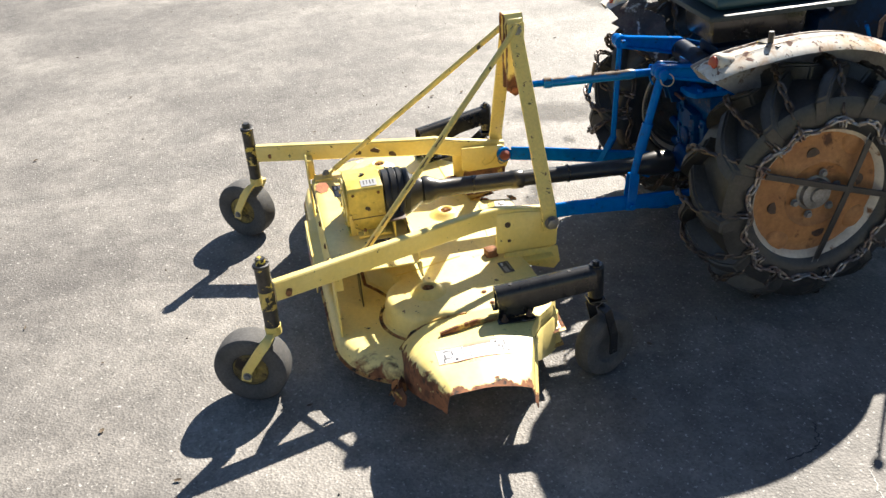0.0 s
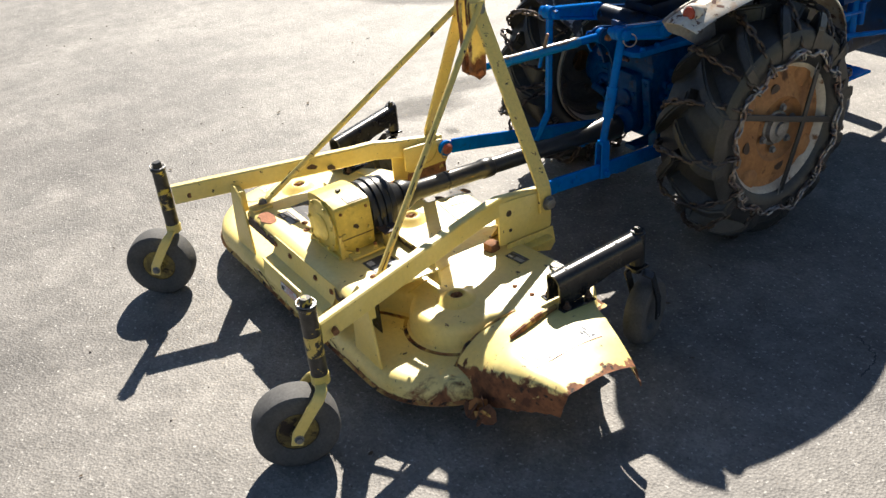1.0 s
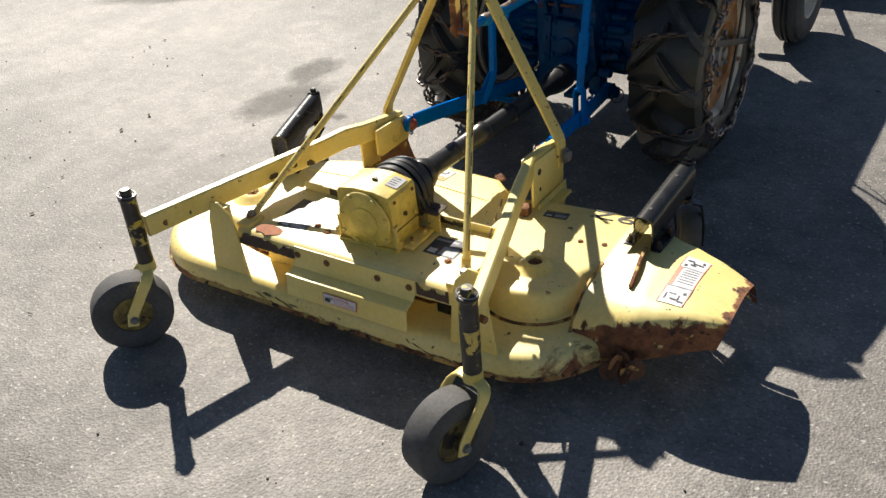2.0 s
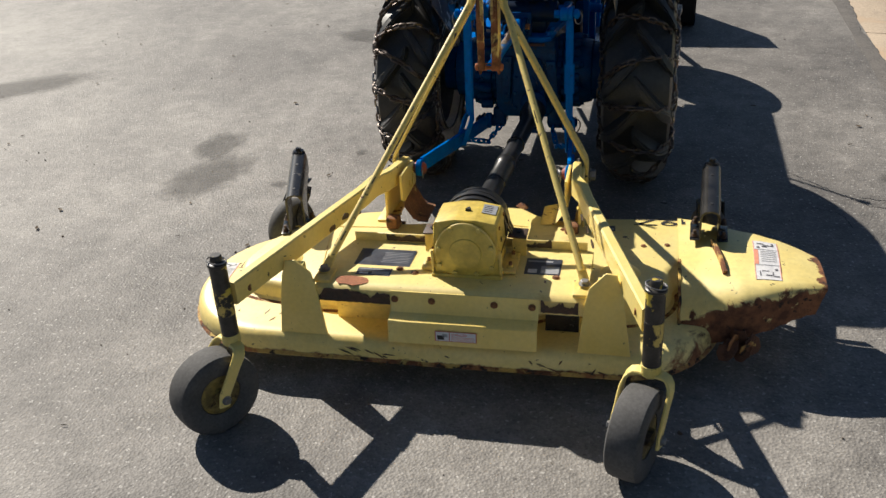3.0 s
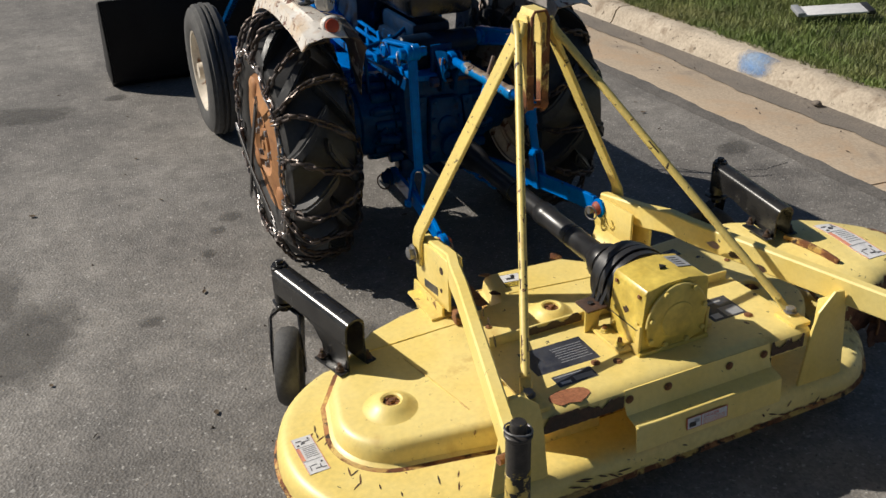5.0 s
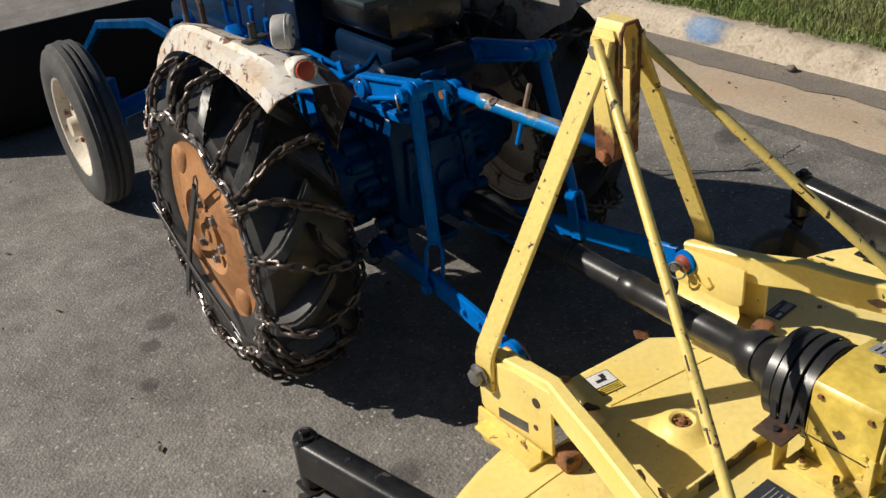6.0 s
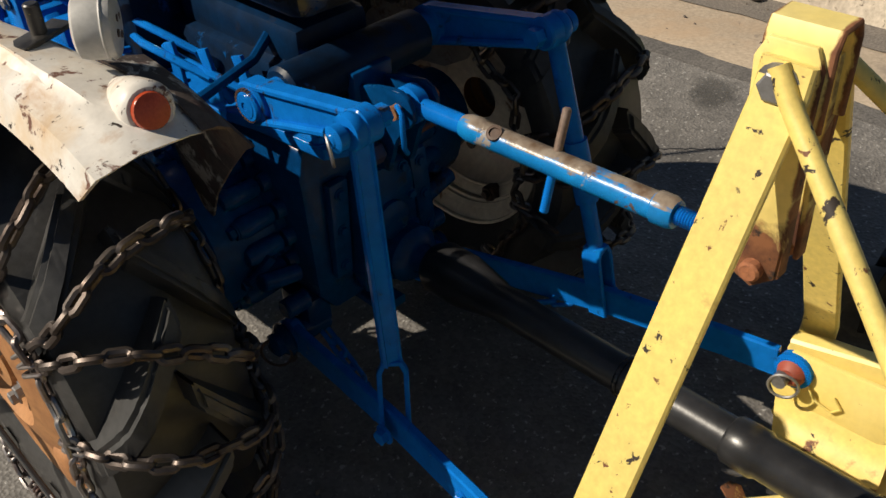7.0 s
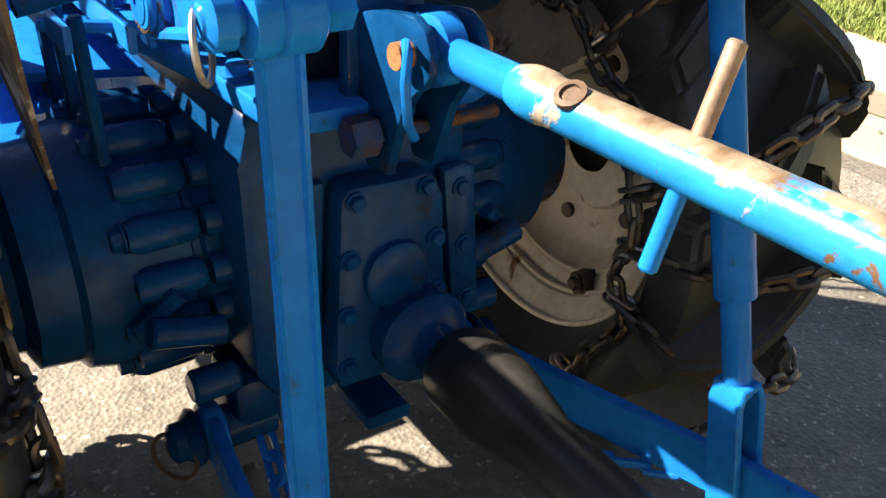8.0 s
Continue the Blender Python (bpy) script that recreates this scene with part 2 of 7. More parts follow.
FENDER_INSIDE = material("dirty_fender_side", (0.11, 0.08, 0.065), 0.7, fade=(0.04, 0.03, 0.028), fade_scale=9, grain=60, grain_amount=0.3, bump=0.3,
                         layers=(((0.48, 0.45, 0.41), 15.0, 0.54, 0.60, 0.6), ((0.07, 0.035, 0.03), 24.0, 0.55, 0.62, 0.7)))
FENDER_DUSTY = material("dusty_fender_panel", (0.40, 0.37, 0.35), 0.6, fade=(0.28, 0.25, 0.23), fade_scale=8, grain=60, grain_amount=0.15, bump=0.2,
                        layers=(((0.16, 0.09, 0.06), 14.0, 0.58, 0.64, 0.8), ((0.05, 0.045, 0.045), 6.0, 0.60, 0.72, 0.8)))
RIM_RUST = material("rusty_orange_disc", (0.42, 0.2, 0.075), 0.7, fade=(0.3, 0.13, 0.05), fade_scale=9, grain=60, grain_amount=0.15, bump=0.2,
                    layers=(((0.1, 0.045, 0.025), 10.0, 0.60, 0.68, 0.85),))
RIM_CREAM = material("cream_rim_paint", (0.66, 0.60, 0.50), 0.5, fade=(0.54, 0.46, 0.36), fade_scale=8, grain=60, bump=0.1,
                     layers=(((0.2, 0.09, 0.04), 12.0, 0.6, 0.66, 0.8),))
CHAIN = material("worn_chain_steel", (0.13, 0.11, 0.10), 0.44, 0.8, fade=(0.055, 0.038, 0.03), fade_scale=18, grain=100, bump=0.1)
CHAIN_BRIGHT = material("bright_chain_steel", (0.44, 0.42, 0.40), 0.36, 0.9, fade=(0.16, 0.10, 0.085), fade_scale=20, grain=100, bump=0.1)
STEEL = material("grey_steel", (0.30, 0.30, 0.31), 0.5, 0.7, fade=(0.17, 0.16, 0.15), fade_scale=25, grain=120, bump=0.1)
LENS_RED = material("amber_red_lens", (0.42, 0.06, 0.02), 0.25, grain=200, bump=0.2)
LABEL_WHITE = material("white_label", (0.72, 0.72, 0.72), 0.4, fade=(0.6, 0.6, 0.62), fade_scale=20, bump=0)
LABEL_RED = material("red_label", (0.6, 0.1, 0.06), 0.4, bump=0)
LABEL_PALE_RED = material("faded_red_label", (0.72, 0.3, 0.2), 0.4, bump=0)
LABEL_BLACK = material("black_label", (0.022, 0.025, 0.04), 0.35, fade=(0.06, 0.065, 0.08), fade_scale=25, bump=0.03)
LABEL_YELLOW = material("yellow_label", (0.62, 0.45, 0.06), 0.45, bump=0)
LABEL_GREY = material("grey_print", (0.3, 0.31, 0.33), 0.5, bump=0)
FADED_INK = material("faded_print", (0.10, 0.10, 0.11), 0.5, bump=0)
INK = material("black_print", (0.02, 0.02, 0.022), 0.5, bump=0)
SEAT = material("dark_green_vinyl", (0.024, 0.062, 0.072), 0.45, fade=(0.034, 0.08, 0.09), grain=90, bump=0.2)
SEAT_PAN = material("teal_seat_pan", (0.014, 0.03, 0.036), 0.5, fade=(0.01, 0.02, 0.025), grain=60, bump=0.1)
BUCKET = material("black_bucket_steel", (0.005, 0.005, 0.006), 0.55, fade=(0.010, 0.010, 0.011), grain=40, bump=0.1, spec=0.2)
RED_BALL = material("faded_red_paint", (0.34, 0.06, 0.035), 0.6, fade=(0.22, 0.07, 0.045), fade_scale=20, bump=0.1)
LITTER = material("dry_leaf_litter", (0.09, 0.06, 0.035), 0.9, fade=(0.2, 0.15, 0.1), bump=0.1, per_object=0.5)
STONE = material("pebble", (0.2, 0.17, 0.14), 0.9, fade=(0.1, 0.08, 0.07), fade_scale=20, bump=0.3)


def asphalt_material():
    m = bpy.data.materials.new("worn_asphalt")
    m.use_nodes = True
    nt = m.node_tree
    shader = nt.nodes["Principled BSDF"]
    co = nt.nodes.new("ShaderNodeTexCoord").outputs["Object"]
    stretch = nt.nodes.new("ShaderNodeMapping")
    stretch.inputs["Scale"].default_value = (1.0, 0.35, 1.0)
    stretch.inputs["Rotation"].default_value = (0, 0, 0.35)
    nt.links.new(co, stretch.inputs["Vector"])
    broad = noise_node(nt, co, 0.55, 5, 0.55)
    colour = blend(nt, ramp(nt, broad, 0.38, 0.64), (0.122, 0.116, 0.111), (0.214, 0.205, 0.194))
    sweep_marks = ramp(nt, noise_node(nt, stretch.outputs[0], 1.5, 6, 0.62, 0.5), 0.50, 0.68)
    colour = blend(nt, blend(nt, 0.5, (0.0, 0.0, 0.0), sweep_marks), colour, (0.27, 0.258, 0.243))
    patch = ramp(nt, noise_node(nt, co, 1.7, 6, 0.6, 0.3), 0.58, 0.72)
    colour = blend(nt, blend(nt, 0.5, (0.0, 0.0, 0.0), patch), colour, (0.112, 0.110, 0.108))
    mottle = ramp(nt, noise_node(nt, co, 9.0, 5, 0.7), 0.3, 0.7, (0.76, 0.755, 0.75, 1), (1.24, 1.235, 1.23, 1))
    colour = blend(nt, 1.0, colour, mottle, "MULTIPLY")
    broken = ramp(nt, noise_node(nt, co, 3.1, 5, 0.62, 0.4), 0.34, 0.66, (0.84, 0.835, 0.83, 1), (1.17, 1.16, 1.14, 1))
    colour = blend(nt, 1.0, colour, broken, "MULTIPLY")
    spots = ramp(nt, noise_node(nt, co, 5.5, 4, 0.55), 0.66, 0.74)
    colour = blend(nt, blend(nt, 0.5, (0.0, 0.0, 0.0), spots), colour, (0.09, 0.087, 0.083))
    cells = nt.nodes.new("ShaderNodeTexVoronoi")
    cells.inputs["Scale"].default_value = 110.0
    nt.links.new(co, cells.inputs["Vector"])
    tone = nt.nodes.new("ShaderNodeSeparateColor")
    nt.links.new(cells.outputs["Color"], tone.inputs[0])
    stones = ramp(nt, tone.outputs[0], 0.0, 1.0, (0.82, 0.815, 0.81, 1), (1.19, 1.18, 1.165, 1))
    colour = blend(nt, 1.0, colour, stones, "MULTIPLY")
    fleck = ramp(nt, noise_node(nt, co, 60.0, 2, 0.5), 0.635, 0.69)
    colour = blend(nt, blend(nt, 0.6, (0.0, 0.0, 0.0), fleck), colour, (0.50, 0.485, 0.455))
    pits = ramp(nt, noise_node(nt, co, 48.0, 3, 0.5), 0.64, 0.70)
    colour = blend(nt, blend(nt, 0.6, (0.0, 0.0, 0.0), pits), colour, (0.07, 0.067, 0.064))
    nt.links.new(colour, shader.inputs["Base Color"])
    shader.inputs["Roughness"].default_value = 0.68
    shader.inputs["Specular IOR Level"].default_value = 0.5
    rough_bump = nt.nodes.new("ShaderNodeBump")
    rough_bump.inputs["Strength"].default_value, rough_bump.inputs["Distance"].default_value = 0.55, 0.004
    nt.links.new(cells.outputs["Distance"], rough_bump.inputs["Height"])
    wavy = nt.nodes.new("ShaderNodeBump")
    wavy.inputs["Strength"].default_value, wavy.inputs["Distance"].default_value = 0.25, 0.01
    nt.links.new(noise_node(nt, co, 22.0, 4, 0.6), wavy.inputs["Height"])
    nt.links.new(rough_bump.outputs[0], wavy.inputs["Normal"])
    nt.links.new(wavy.outputs[0], shader.inputs["Normal"])
    return m


ASPHALT = asphalt_material()
CONCRETE = material("tan_concrete", (0.46, 0.37, 0.275), 0.85, fade=(0.39, 0.315, 0.235), fade_scale=1.6, grain=70, grain_amount=0.18, bump=0.4,
                    layers=(((0.24, 0.20, 0.165), 2.4, 0.60, 0.74, 0.9), ((0.44, 0.31, 0.20), 1.6, 0.52, 0.70, 0.9), ((0.2, 0.165, 0.14), 14.0, 0.64, 0.72, 0.9)), per_object=0.1)
KERB = material("pale_kerb_concrete", (0.50, 0.43, 0.34), 0.85, fade=(0.36, 0.30, 0.23), fade_scale=3.0, grain=55, grain_amount=0.2, bump=0.6,
                layers=(((0.26, 0.205, 0.15), 7.0, 0.57, 0.68, 0.9), ((0.15, 0.12, 0.09), 26.0, 0.62, 0.66, 0.9)), per_object=0.1)
SEAL = material("old_asphalt_strip", (0.165, 0.145, 0.125), 0.9, fade=(0.21, 0.18, 0.15), fade_scale=5, grain=120, grain_amount=0.4, bump=0.6)
SEAL_DARK = material("crumbling_asphalt_edge", (0.105, 0.098, 0.092), 0.9, fade=(0.15, 0.138, 0.126), fade_scale=6, grain=110, grain_amount=0.4, bump=0.7)
BLUE_SPRAY = material("sprayed_blue_marking", (0.13, 0.26, 0.50), 0.8, fade=(0.26, 0.33, 0.42), fade_scale=14, grain=70, grain_amount=0.25, bump=0.4)


def sprayed(m, centre, reach):
    """Thins the paint of m out from a centre, with a speckled soft border."""
    nt = m.node_tree
    co = nt.nodes.new("ShaderNodeTexCoord").outputs["Object"]
    moved = nt.nodes.new("ShaderNodeMapping")
    moved.inputs["Scale"].default_value = [1 / r for r in reach]
    moved.inputs["Location"].default_value = [-c / r for c, r in zip(centre, reach)]
    nt.links.new(co, moved.inputs["Vector"])
    length = nt.nodes.new("ShaderNodeVectorMath")
    length.operation = "LENGTH"
    nt.links.new(moved.outputs[0], length.inputs[0])
    add = nt.nodes.new("ShaderNodeMath")
    add.operation = "MULTIPLY_ADD"
    add.inputs[1].default_value = 0.9
    nt.links.new(noise_node(nt, co, 16.0, 6, 0.7), add.inputs[0])
    nt.links.new(length.outputs["Value"], add.inputs[2])
    half = nt.nodes.new("ShaderNodeMath")
    half.operation = "MULTIPLY"
    half.inputs[1].default_value = 0.5
    nt.links.new(add.outputs[0], half.inputs[0])
    nt.links.new(ramp(nt, half.outputs[0], 0.44, 0.74, (0.85, 0.85, 0.85, 1), (0, 0, 0, 1)), nt.nodes["Principled BSDF"].inputs["Alpha"])


sprayed(BLUE_SPRAY, (2.70, 1.915, 0.06), (0.14, 0.16, 0.11))
SOIL = material("bare_soil", (0.09, 0.07, 0.045), 0.95, fade=(0.05, 0.06, 0.025), fade_scale=3, grain=40, grain_amount=0.3, bump=0.4)
TURF = material("turf_ground", (0.075, 0.095, 0.03), 0.95, fade=(0.10, 0.095, 0.045), fade_scale=2.2, grain=60, grain_amount=0.35, bump=0.5)
GRASS = material("grass_blade", (0.14, 0.20, 0.045), 0.6, fade=(0.24, 0.24, 0.09), fade_scale=1.8, grain=5, grain_amount=0.35, bump=0)


def stain_material():
    """A soft-edged soaked patch: dense in the middle, broken up and fading outwards."""
    m = bpy.data.materials.new("oil_stain")
    m.use_nodes = True
    nt = m.node_tree
    shader = nt.nodes["Principled BSDF"]
    co = nt.nodes.new("ShaderNodeTexCoord").outputs["Object"]
    length = nt.nodes.new("ShaderNodeVectorMath")
    length.operation = "LENGTH"
    nt.links.new(co, length.inputs[0])
    wob = nt.nodes.new("ShaderNodeMath")
    wob.operation = "MULTIPLY_ADD"
    wob.inputs[1].default_value = 0.9
    nt.links.new(noise_node(nt, co, 2.2, 5, 0.65), wob.inputs[0])
    nt.links.new(length.outputs["Value"], wob.inputs[2])
    scaled = nt.nodes.new("ShaderNodeMath")
    scaled.operation = "MULTIPLY"
    scaled.inputs[1].default_value = 0.5
    nt.links.new(wob.outputs[0], scaled.inputs[0])
    alpha = ramp(nt, scaled.outputs[0], 0.48, 0.68, (0.42, 0.42, 0.42, 1), (0, 0, 0, 1))
    nt.links.new(alpha, shader.inputs["Alpha"])
    shader.inputs["Base Color"].default_value = (0.075, 0.072, 0.068, 1)
    shader.inputs["Roughness"].default_value = 0.8
    return m


STAIN = stain_material()

# ---- mesh helpers ----
W = {}
UP = Vector((0, 0, 1))


def bind(ob, parent, m=Matrix.Identity(4)):
    ob.parent, ob.matrix_parent_inverse, ob.matrix_basis = parent, W[parent].inverted(), m
    W[ob] = m.copy()
    return ob


def thing(name, label, category, at=(0, 0, 0), group="", kind=""):
    ob = new(name)
    ob.empty_display_size = 0.05
    ob.location = at
    W[ob] = Matrix.Translation(at)
    return tagged(ob, label, category, group, kind)


def finish(name, bm, mat, sharp=38):
    bmesh.ops.remove_doubles(bm, verts=bm.verts, dist=1e-5)
    bmesh.ops.recalc_face_normals(bm, faces=bm.faces)
    lim = radians(sharp)
    for f in bm.faces:
        f.smooth = True
    for e in bm.edges:
        e.smooth = len(e.link_faces) == 2 and e.calc_face_angle(0) < lim
    me = bpy.data.meshes.new(name)
    bm.to_mesh(me)
    bm.free()
    for one in (mat if isinstance(mat, (list, tuple)) else (mat,)):
        me.materials.append(one)
    return me


def part(name, bm, mat, parent, label="", sharp=38):
    ob = new(name, finish(name, bm, mat, sharp))
    if label:
        ob["label"] = label
    return bind(ob, parent)


def solo(name, bm, mat, label, category, group="", kind="", sharp=38):
    ob = new(name, finish(name, bm, mat, sharp))
    W[ob] = Matrix.Identity(4)
    return tagged(ob, label, category, group, kind)


def B():
    return bmesh.new()


def axes(z, hint=UP):
    z = Vector(z).normalized()
    hint = Vector(hint)
    if abs(z.dot(hint.normalized())) > 0.98:
        hint = Vector((0, 1, 0)) if abs(z.y) < 0.9 else Vector((1, 0, 0))
    x = hint.cross(z).normalized()
    return Matrix((x, z.cross(x), z)).transposed()


def box(bm, c, s, rot=None, bev=0.0, seg=2):
    m = Matrix.Translation(c) @ ((rot or Matrix.Identity(3)).to_4x4()) @ Matrix.Diagonal((*s, 1))
    got = bmesh.ops.create_cube(bm, size=1, matrix=m)
    if bev:
        edges = list({e for v in got["verts"] for e in v.link_edges})
        bmesh.ops.bevel(bm, geom=edges, offset=bev, segments=seg, affect="EDGES", profile=0.5)


def cyl(bm, p0, p1, r, r2=None, seg=16, bev=0.0, caps=True):
    p0, p1 = Vector(p0), Vector(p1)
    h = (p1 - p0).length
    if bev:
        lathe(bm, [(r - bev, 0), (r, bev), (r if r2 is None else r2, h - bev), ((r if r2 is None else r2) - bev, h)], p0, p1 - p0, seg)
        return
    m = Matrix.Translation((p0 + p1) / 2) @ axes(p1 - p0).to_4x4()
    bmesh.ops.create_cone(bm, cap_ends=caps, segments=seg, radius1=r, radius2=r if r2 is None else r2, depth=h, matrix=m)


def lathe(bm, profile, at, direction, seg=24, caps=True):
    """profile: (radius, height) rows, turned round the axis from at along direction."""
    m = axes(direction)
    at = Vector(at)
    rings = []
    for r, h in profile:
        rings.append([bm.verts.new(at + m @ Vector((r * math.cos(2 * math.pi * k / seg), r * math.sin(2 * math.pi * k / seg), h))) for k in range(seg)])
    for a, b in zip(rings, rings[1:]):
        for k in range(seg):
            bm.faces.new((a[k], a[(k + 1) % seg], b[(k + 1) % seg], b[k]))
    if caps:
        bm.faces.new(rings[0][::-1])
        bm.faces.new(rings[-1])


def sweep(bm, points, section, hint=UP, closed=False):
    """A closed section of (side, up) rows carried along points."""
    points = [Vector(p) for p in points]
    n = len(points)
    rings = []
    for k, p in enumerate(points):
        a = points[k - 1] if k or closed else p
        b = points[(k + 1) % n] if k < n - 1 or closed else p
        t = ((b - p).normalized() if b != p else Vector()) + ((p - a).normalized() if a != p else Vector())
        t.normalize()
        side = t.cross(Vector(hint)).normalized()
        up = side.cross(t)
        rings.append([bm.verts.new(p + side * u + up * v) for u, v in section])
    pairs = list(zip(rings, rings[1:])) + ([(rings[-1], rings[0])] if closed else [])
    m = len(section)
    for a, b in pairs:
        for k in range(m):
            bm.faces.new((a[k], a[(k + 1) % m], b[(k + 1) % m], b[k]))
    if not closed:
        bm.faces.new(rings[0][::-1])
        bm.faces.new(rings[-1])


def round_section(r, seg=10):
    return [(r * math.cos(2 * math.pi * k / seg), r * math.sin(2 * math.pi * k / seg)) for k in range(seg)]


def bar_section(w, h, c=0.003):
    w, h = w / 2, h / 2
    return [(-w + c, -h), (w - c, -h), (w, -h + c), (w, h - c), (w - c, h), (-w + c, h), (-w, h - c), (-w, -h + c)]


def rod(bm, points, r, seg=10, hint=None, closed=False):
    points = [Vector(p) for p in points]
    if hint is None:
        d = points[-1] - points[0] if not closed else (points[1] - points[0])
        hint = UP if abs(d.normalized().dot(UP)) < 0.9 else Vector((0, 1, 0))
    sweep(bm, points, round_section(r, seg), hint, closed)


def plate(bm, outline, thick, m, bev=0.0):
    """A flat plate: an outline in the xy plane of m, thick along its z, centred."""
    n = len(outline)
    low = [bm.verts.new(m @ Vector((x, y, -thick / 2))) for x, y in outline]
    top = [bm.verts.new(m @ Vector((x, y, thick / 2))) for x, y in outline]
    faces = [bm.faces.new(low[::-1]), bm.faces.new(top)]
    faces += [bm.faces.new((low[k], low[(k + 1) % n], top[(k + 1) % n], top[k])) for k in range(n)]
    if bev:
        edges = list({e for f in faces for e in f.edges})
        bmesh.ops.bevel(bm, geom=edges, offset=bev, segments=2, affect="EDGES", profile=0.5)


def yz_plane(x):
    """Outline (y, z) on a plane of constant x."""
    return Matrix(((0, 0, 1, x), (1, 0, 0, 0), (0, 1, 0, 0), (0, 0, 0, 1)))


def xz_plane(y):
    """Outline (x, z) on a plane of constant y."""
    return Matrix(((1, 0, 0, 0), (0, 0, -1, y), (0, 1, 0, 0), (0, 0, 0, 1)))


def xy_plane(z):
    return Matrix.Translation((0, 0, z))


_hex = {}


def bolt(parent, at, direction, r=0.010, h=0.008, mat=None, washer=True, label=""):
    """A hex head on its washer, turned to a direction."""
    mat = mat or STEEL
    key = (r, h, mat.name, washer)
    if key not in _hex:
        bm = B()
        if washer:
            cyl(bm, (0, 0, 0), (0, 0, 0.0025), r * 1.35, seg=16)
        lathe(bm, [(r, 0.002), (r, h - 0.0015), (r * 0.85, h)], (0, 0, 0), (0, 0, 1), 6)
        _hex[key] = finish("bolt", bm, mat, 30)
    ob = new("bolt", _hex[key])
    if label:
        ob["label"] = label
    return bind(ob, parent, Matrix.Translation(at) @ axes(direction).to_4x4())


def shell(bm, rings, cap=True):
    """Faces between rings of equally many points; the last ring is capped."""
    rows = [[bm.verts.new(p) for p in ring] for ring in rings]
    n = len(rows[0])
    for a, b in zip(rows, rows[1:]):
        for k in range(n):
            bm.faces.new((a[k], a[(k + 1) % n], b[(k + 1) % n], b[k]))
    if cap:
        bm.faces.new(rows[-1])
    return rows


def inset(outline, d):
    """The outline (counter-clockwise) moved inwards by d."""
    n = len(outline)
    out = []
    for k in range(n):
        p, a, b = Vector(outline[k]), Vector(outline[k - 1]), Vector(outline[(k + 1) % n])
        e, f = (p - a).normalized(), (b - p).normalized()
        na, nb = Vector((-e.y, e.x)), Vector((-f.y, f.x))
        nn = (na + nb)
        nn = nn / max(0.6, nn.length ** 2 / 2) if nn.length > 1e-6 else na
        out.append(tuple(p + nn * d))
    return out


def arc(cx, cy, rx, ry, a0, a1, n):
    return [(cx + rx * math.cos(radians(a0 + (a1 - a0) * k / n)), cy + ry * math.sin(radians(a0 + (a1 - a0) * k / n))) for k in range(n + 1)]


def torus(bm, at, axis, R, r, seg=24, sub=8, x_scale=1.0):
    m = axes(axis)
    pts = [Vector(at) + m @ Vector((R * math.cos(2 * math.pi * k / seg), R * math.sin(2 * math.pi * k / seg), 0)) for k in range(seg)]
    sweep(bm, pts, round_section(r, sub), axis, True)


def link_into(bm, at, along, normal, length=0.034, width=0.022, r=0.0036, seg=14, sub=7):
    """One chain link: a stretched ring lying in the plane square to normal."""
    a = Vector(along).normalized()
    nrm = Vector(normal)
    nrm = (nrm - a * nrm.dot(a)).normalized()
    s = nrm.cross(a)
    pts = []
    straight, half = (length - width) / 2, (width / 2 - r)
    for k in range(seg):
        ang = 2 * math.pi * (k + 0.5) / seg
        c = math.cos(ang)
        pts.append(Vector(at) + a * (c * half + math.copysign(straight, c)) + s * math.sin(ang) * half)
    sweep(bm, pts, round_section(r, sub), nrm, True)


def chain_into(bm, points, pitch=0.027, **kw):
    """Links along a polyline, each turned a quarter against the last."""
    points = [Vector(p) for p in points]
    lengths = [0.0]
    for a, b in zip(points, points[1:]):
        lengths.append(lengths[-1] + (b - a).length)
    count = max(2, round(lengths[-1] / pitch))
    k = 0
    for i in range(count):
        s = (i + 0.5) * lengths[-1] / count
        while lengths[k + 1] < s:
            k += 1
        f = (s - lengths[k]) / (lengths[k + 1] - lengths[k])
        p, t = points[k].lerp(points[k + 1], f), (points[k + 1] - points[k]).normalized()
        side = t.cross(kw.get("out", UP)).normalized()
        nrm = kw.get("out", UP) if i % 2 else side
        twist = 0.35 * math.sin(i * 2.3)
        nrm = Matrix.Rotation(twist + 0.5, 3, t) @ Vector(nrm)
        link_into(bm, p, t, nrm, pitch * 1.42, kw.get("width", 0.021), kw.get("r", 0.0036))

# ---- ground, road, kerb and lawn ----
def sheet(name, x0, x1, y0, y1, z, mat, label, category, nx=1, ny=1, wobble=0.0, thick=0.0):
    bm = B()
    grid = [[bm.verts.new((x0 + (x1 - x0) * i / nx, y0 + (y1 - y0) * j / ny,
                           z + wobble * noise.noise((i * 0.7, j * 0.7, 3.1)))) for j in range(ny + 1)] for i in range(nx + 1)]
    for i in range(nx):
        for j in range(ny):
            bm.faces.new((grid[i][j], grid[i + 1][j], grid[i + 1][j + 1], grid[i][j + 1]))
    return solo(name, bm, mat, label, category, kind="structure")


ROAD_EDGE, KERB_FOOT, KERB_BACK = 1.97, 2.62, 2.84
sheet("ground", -400, 400, -400, 400, -0.08, SOIL, "bare soil under road and lawn out to the horizon", "ground")
sheet("road", -60, ROAD_EDGE + 0.02, -80, 80, 0.0, ASPHALT, "worn grey asphalt road with oil spots and tyre marks", "road")
sheet("lawn", KERB_BACK - 0.02, 120, -80, 80, 0.075, TURF, "turf under the mown grass behind the kerb", "lawn")

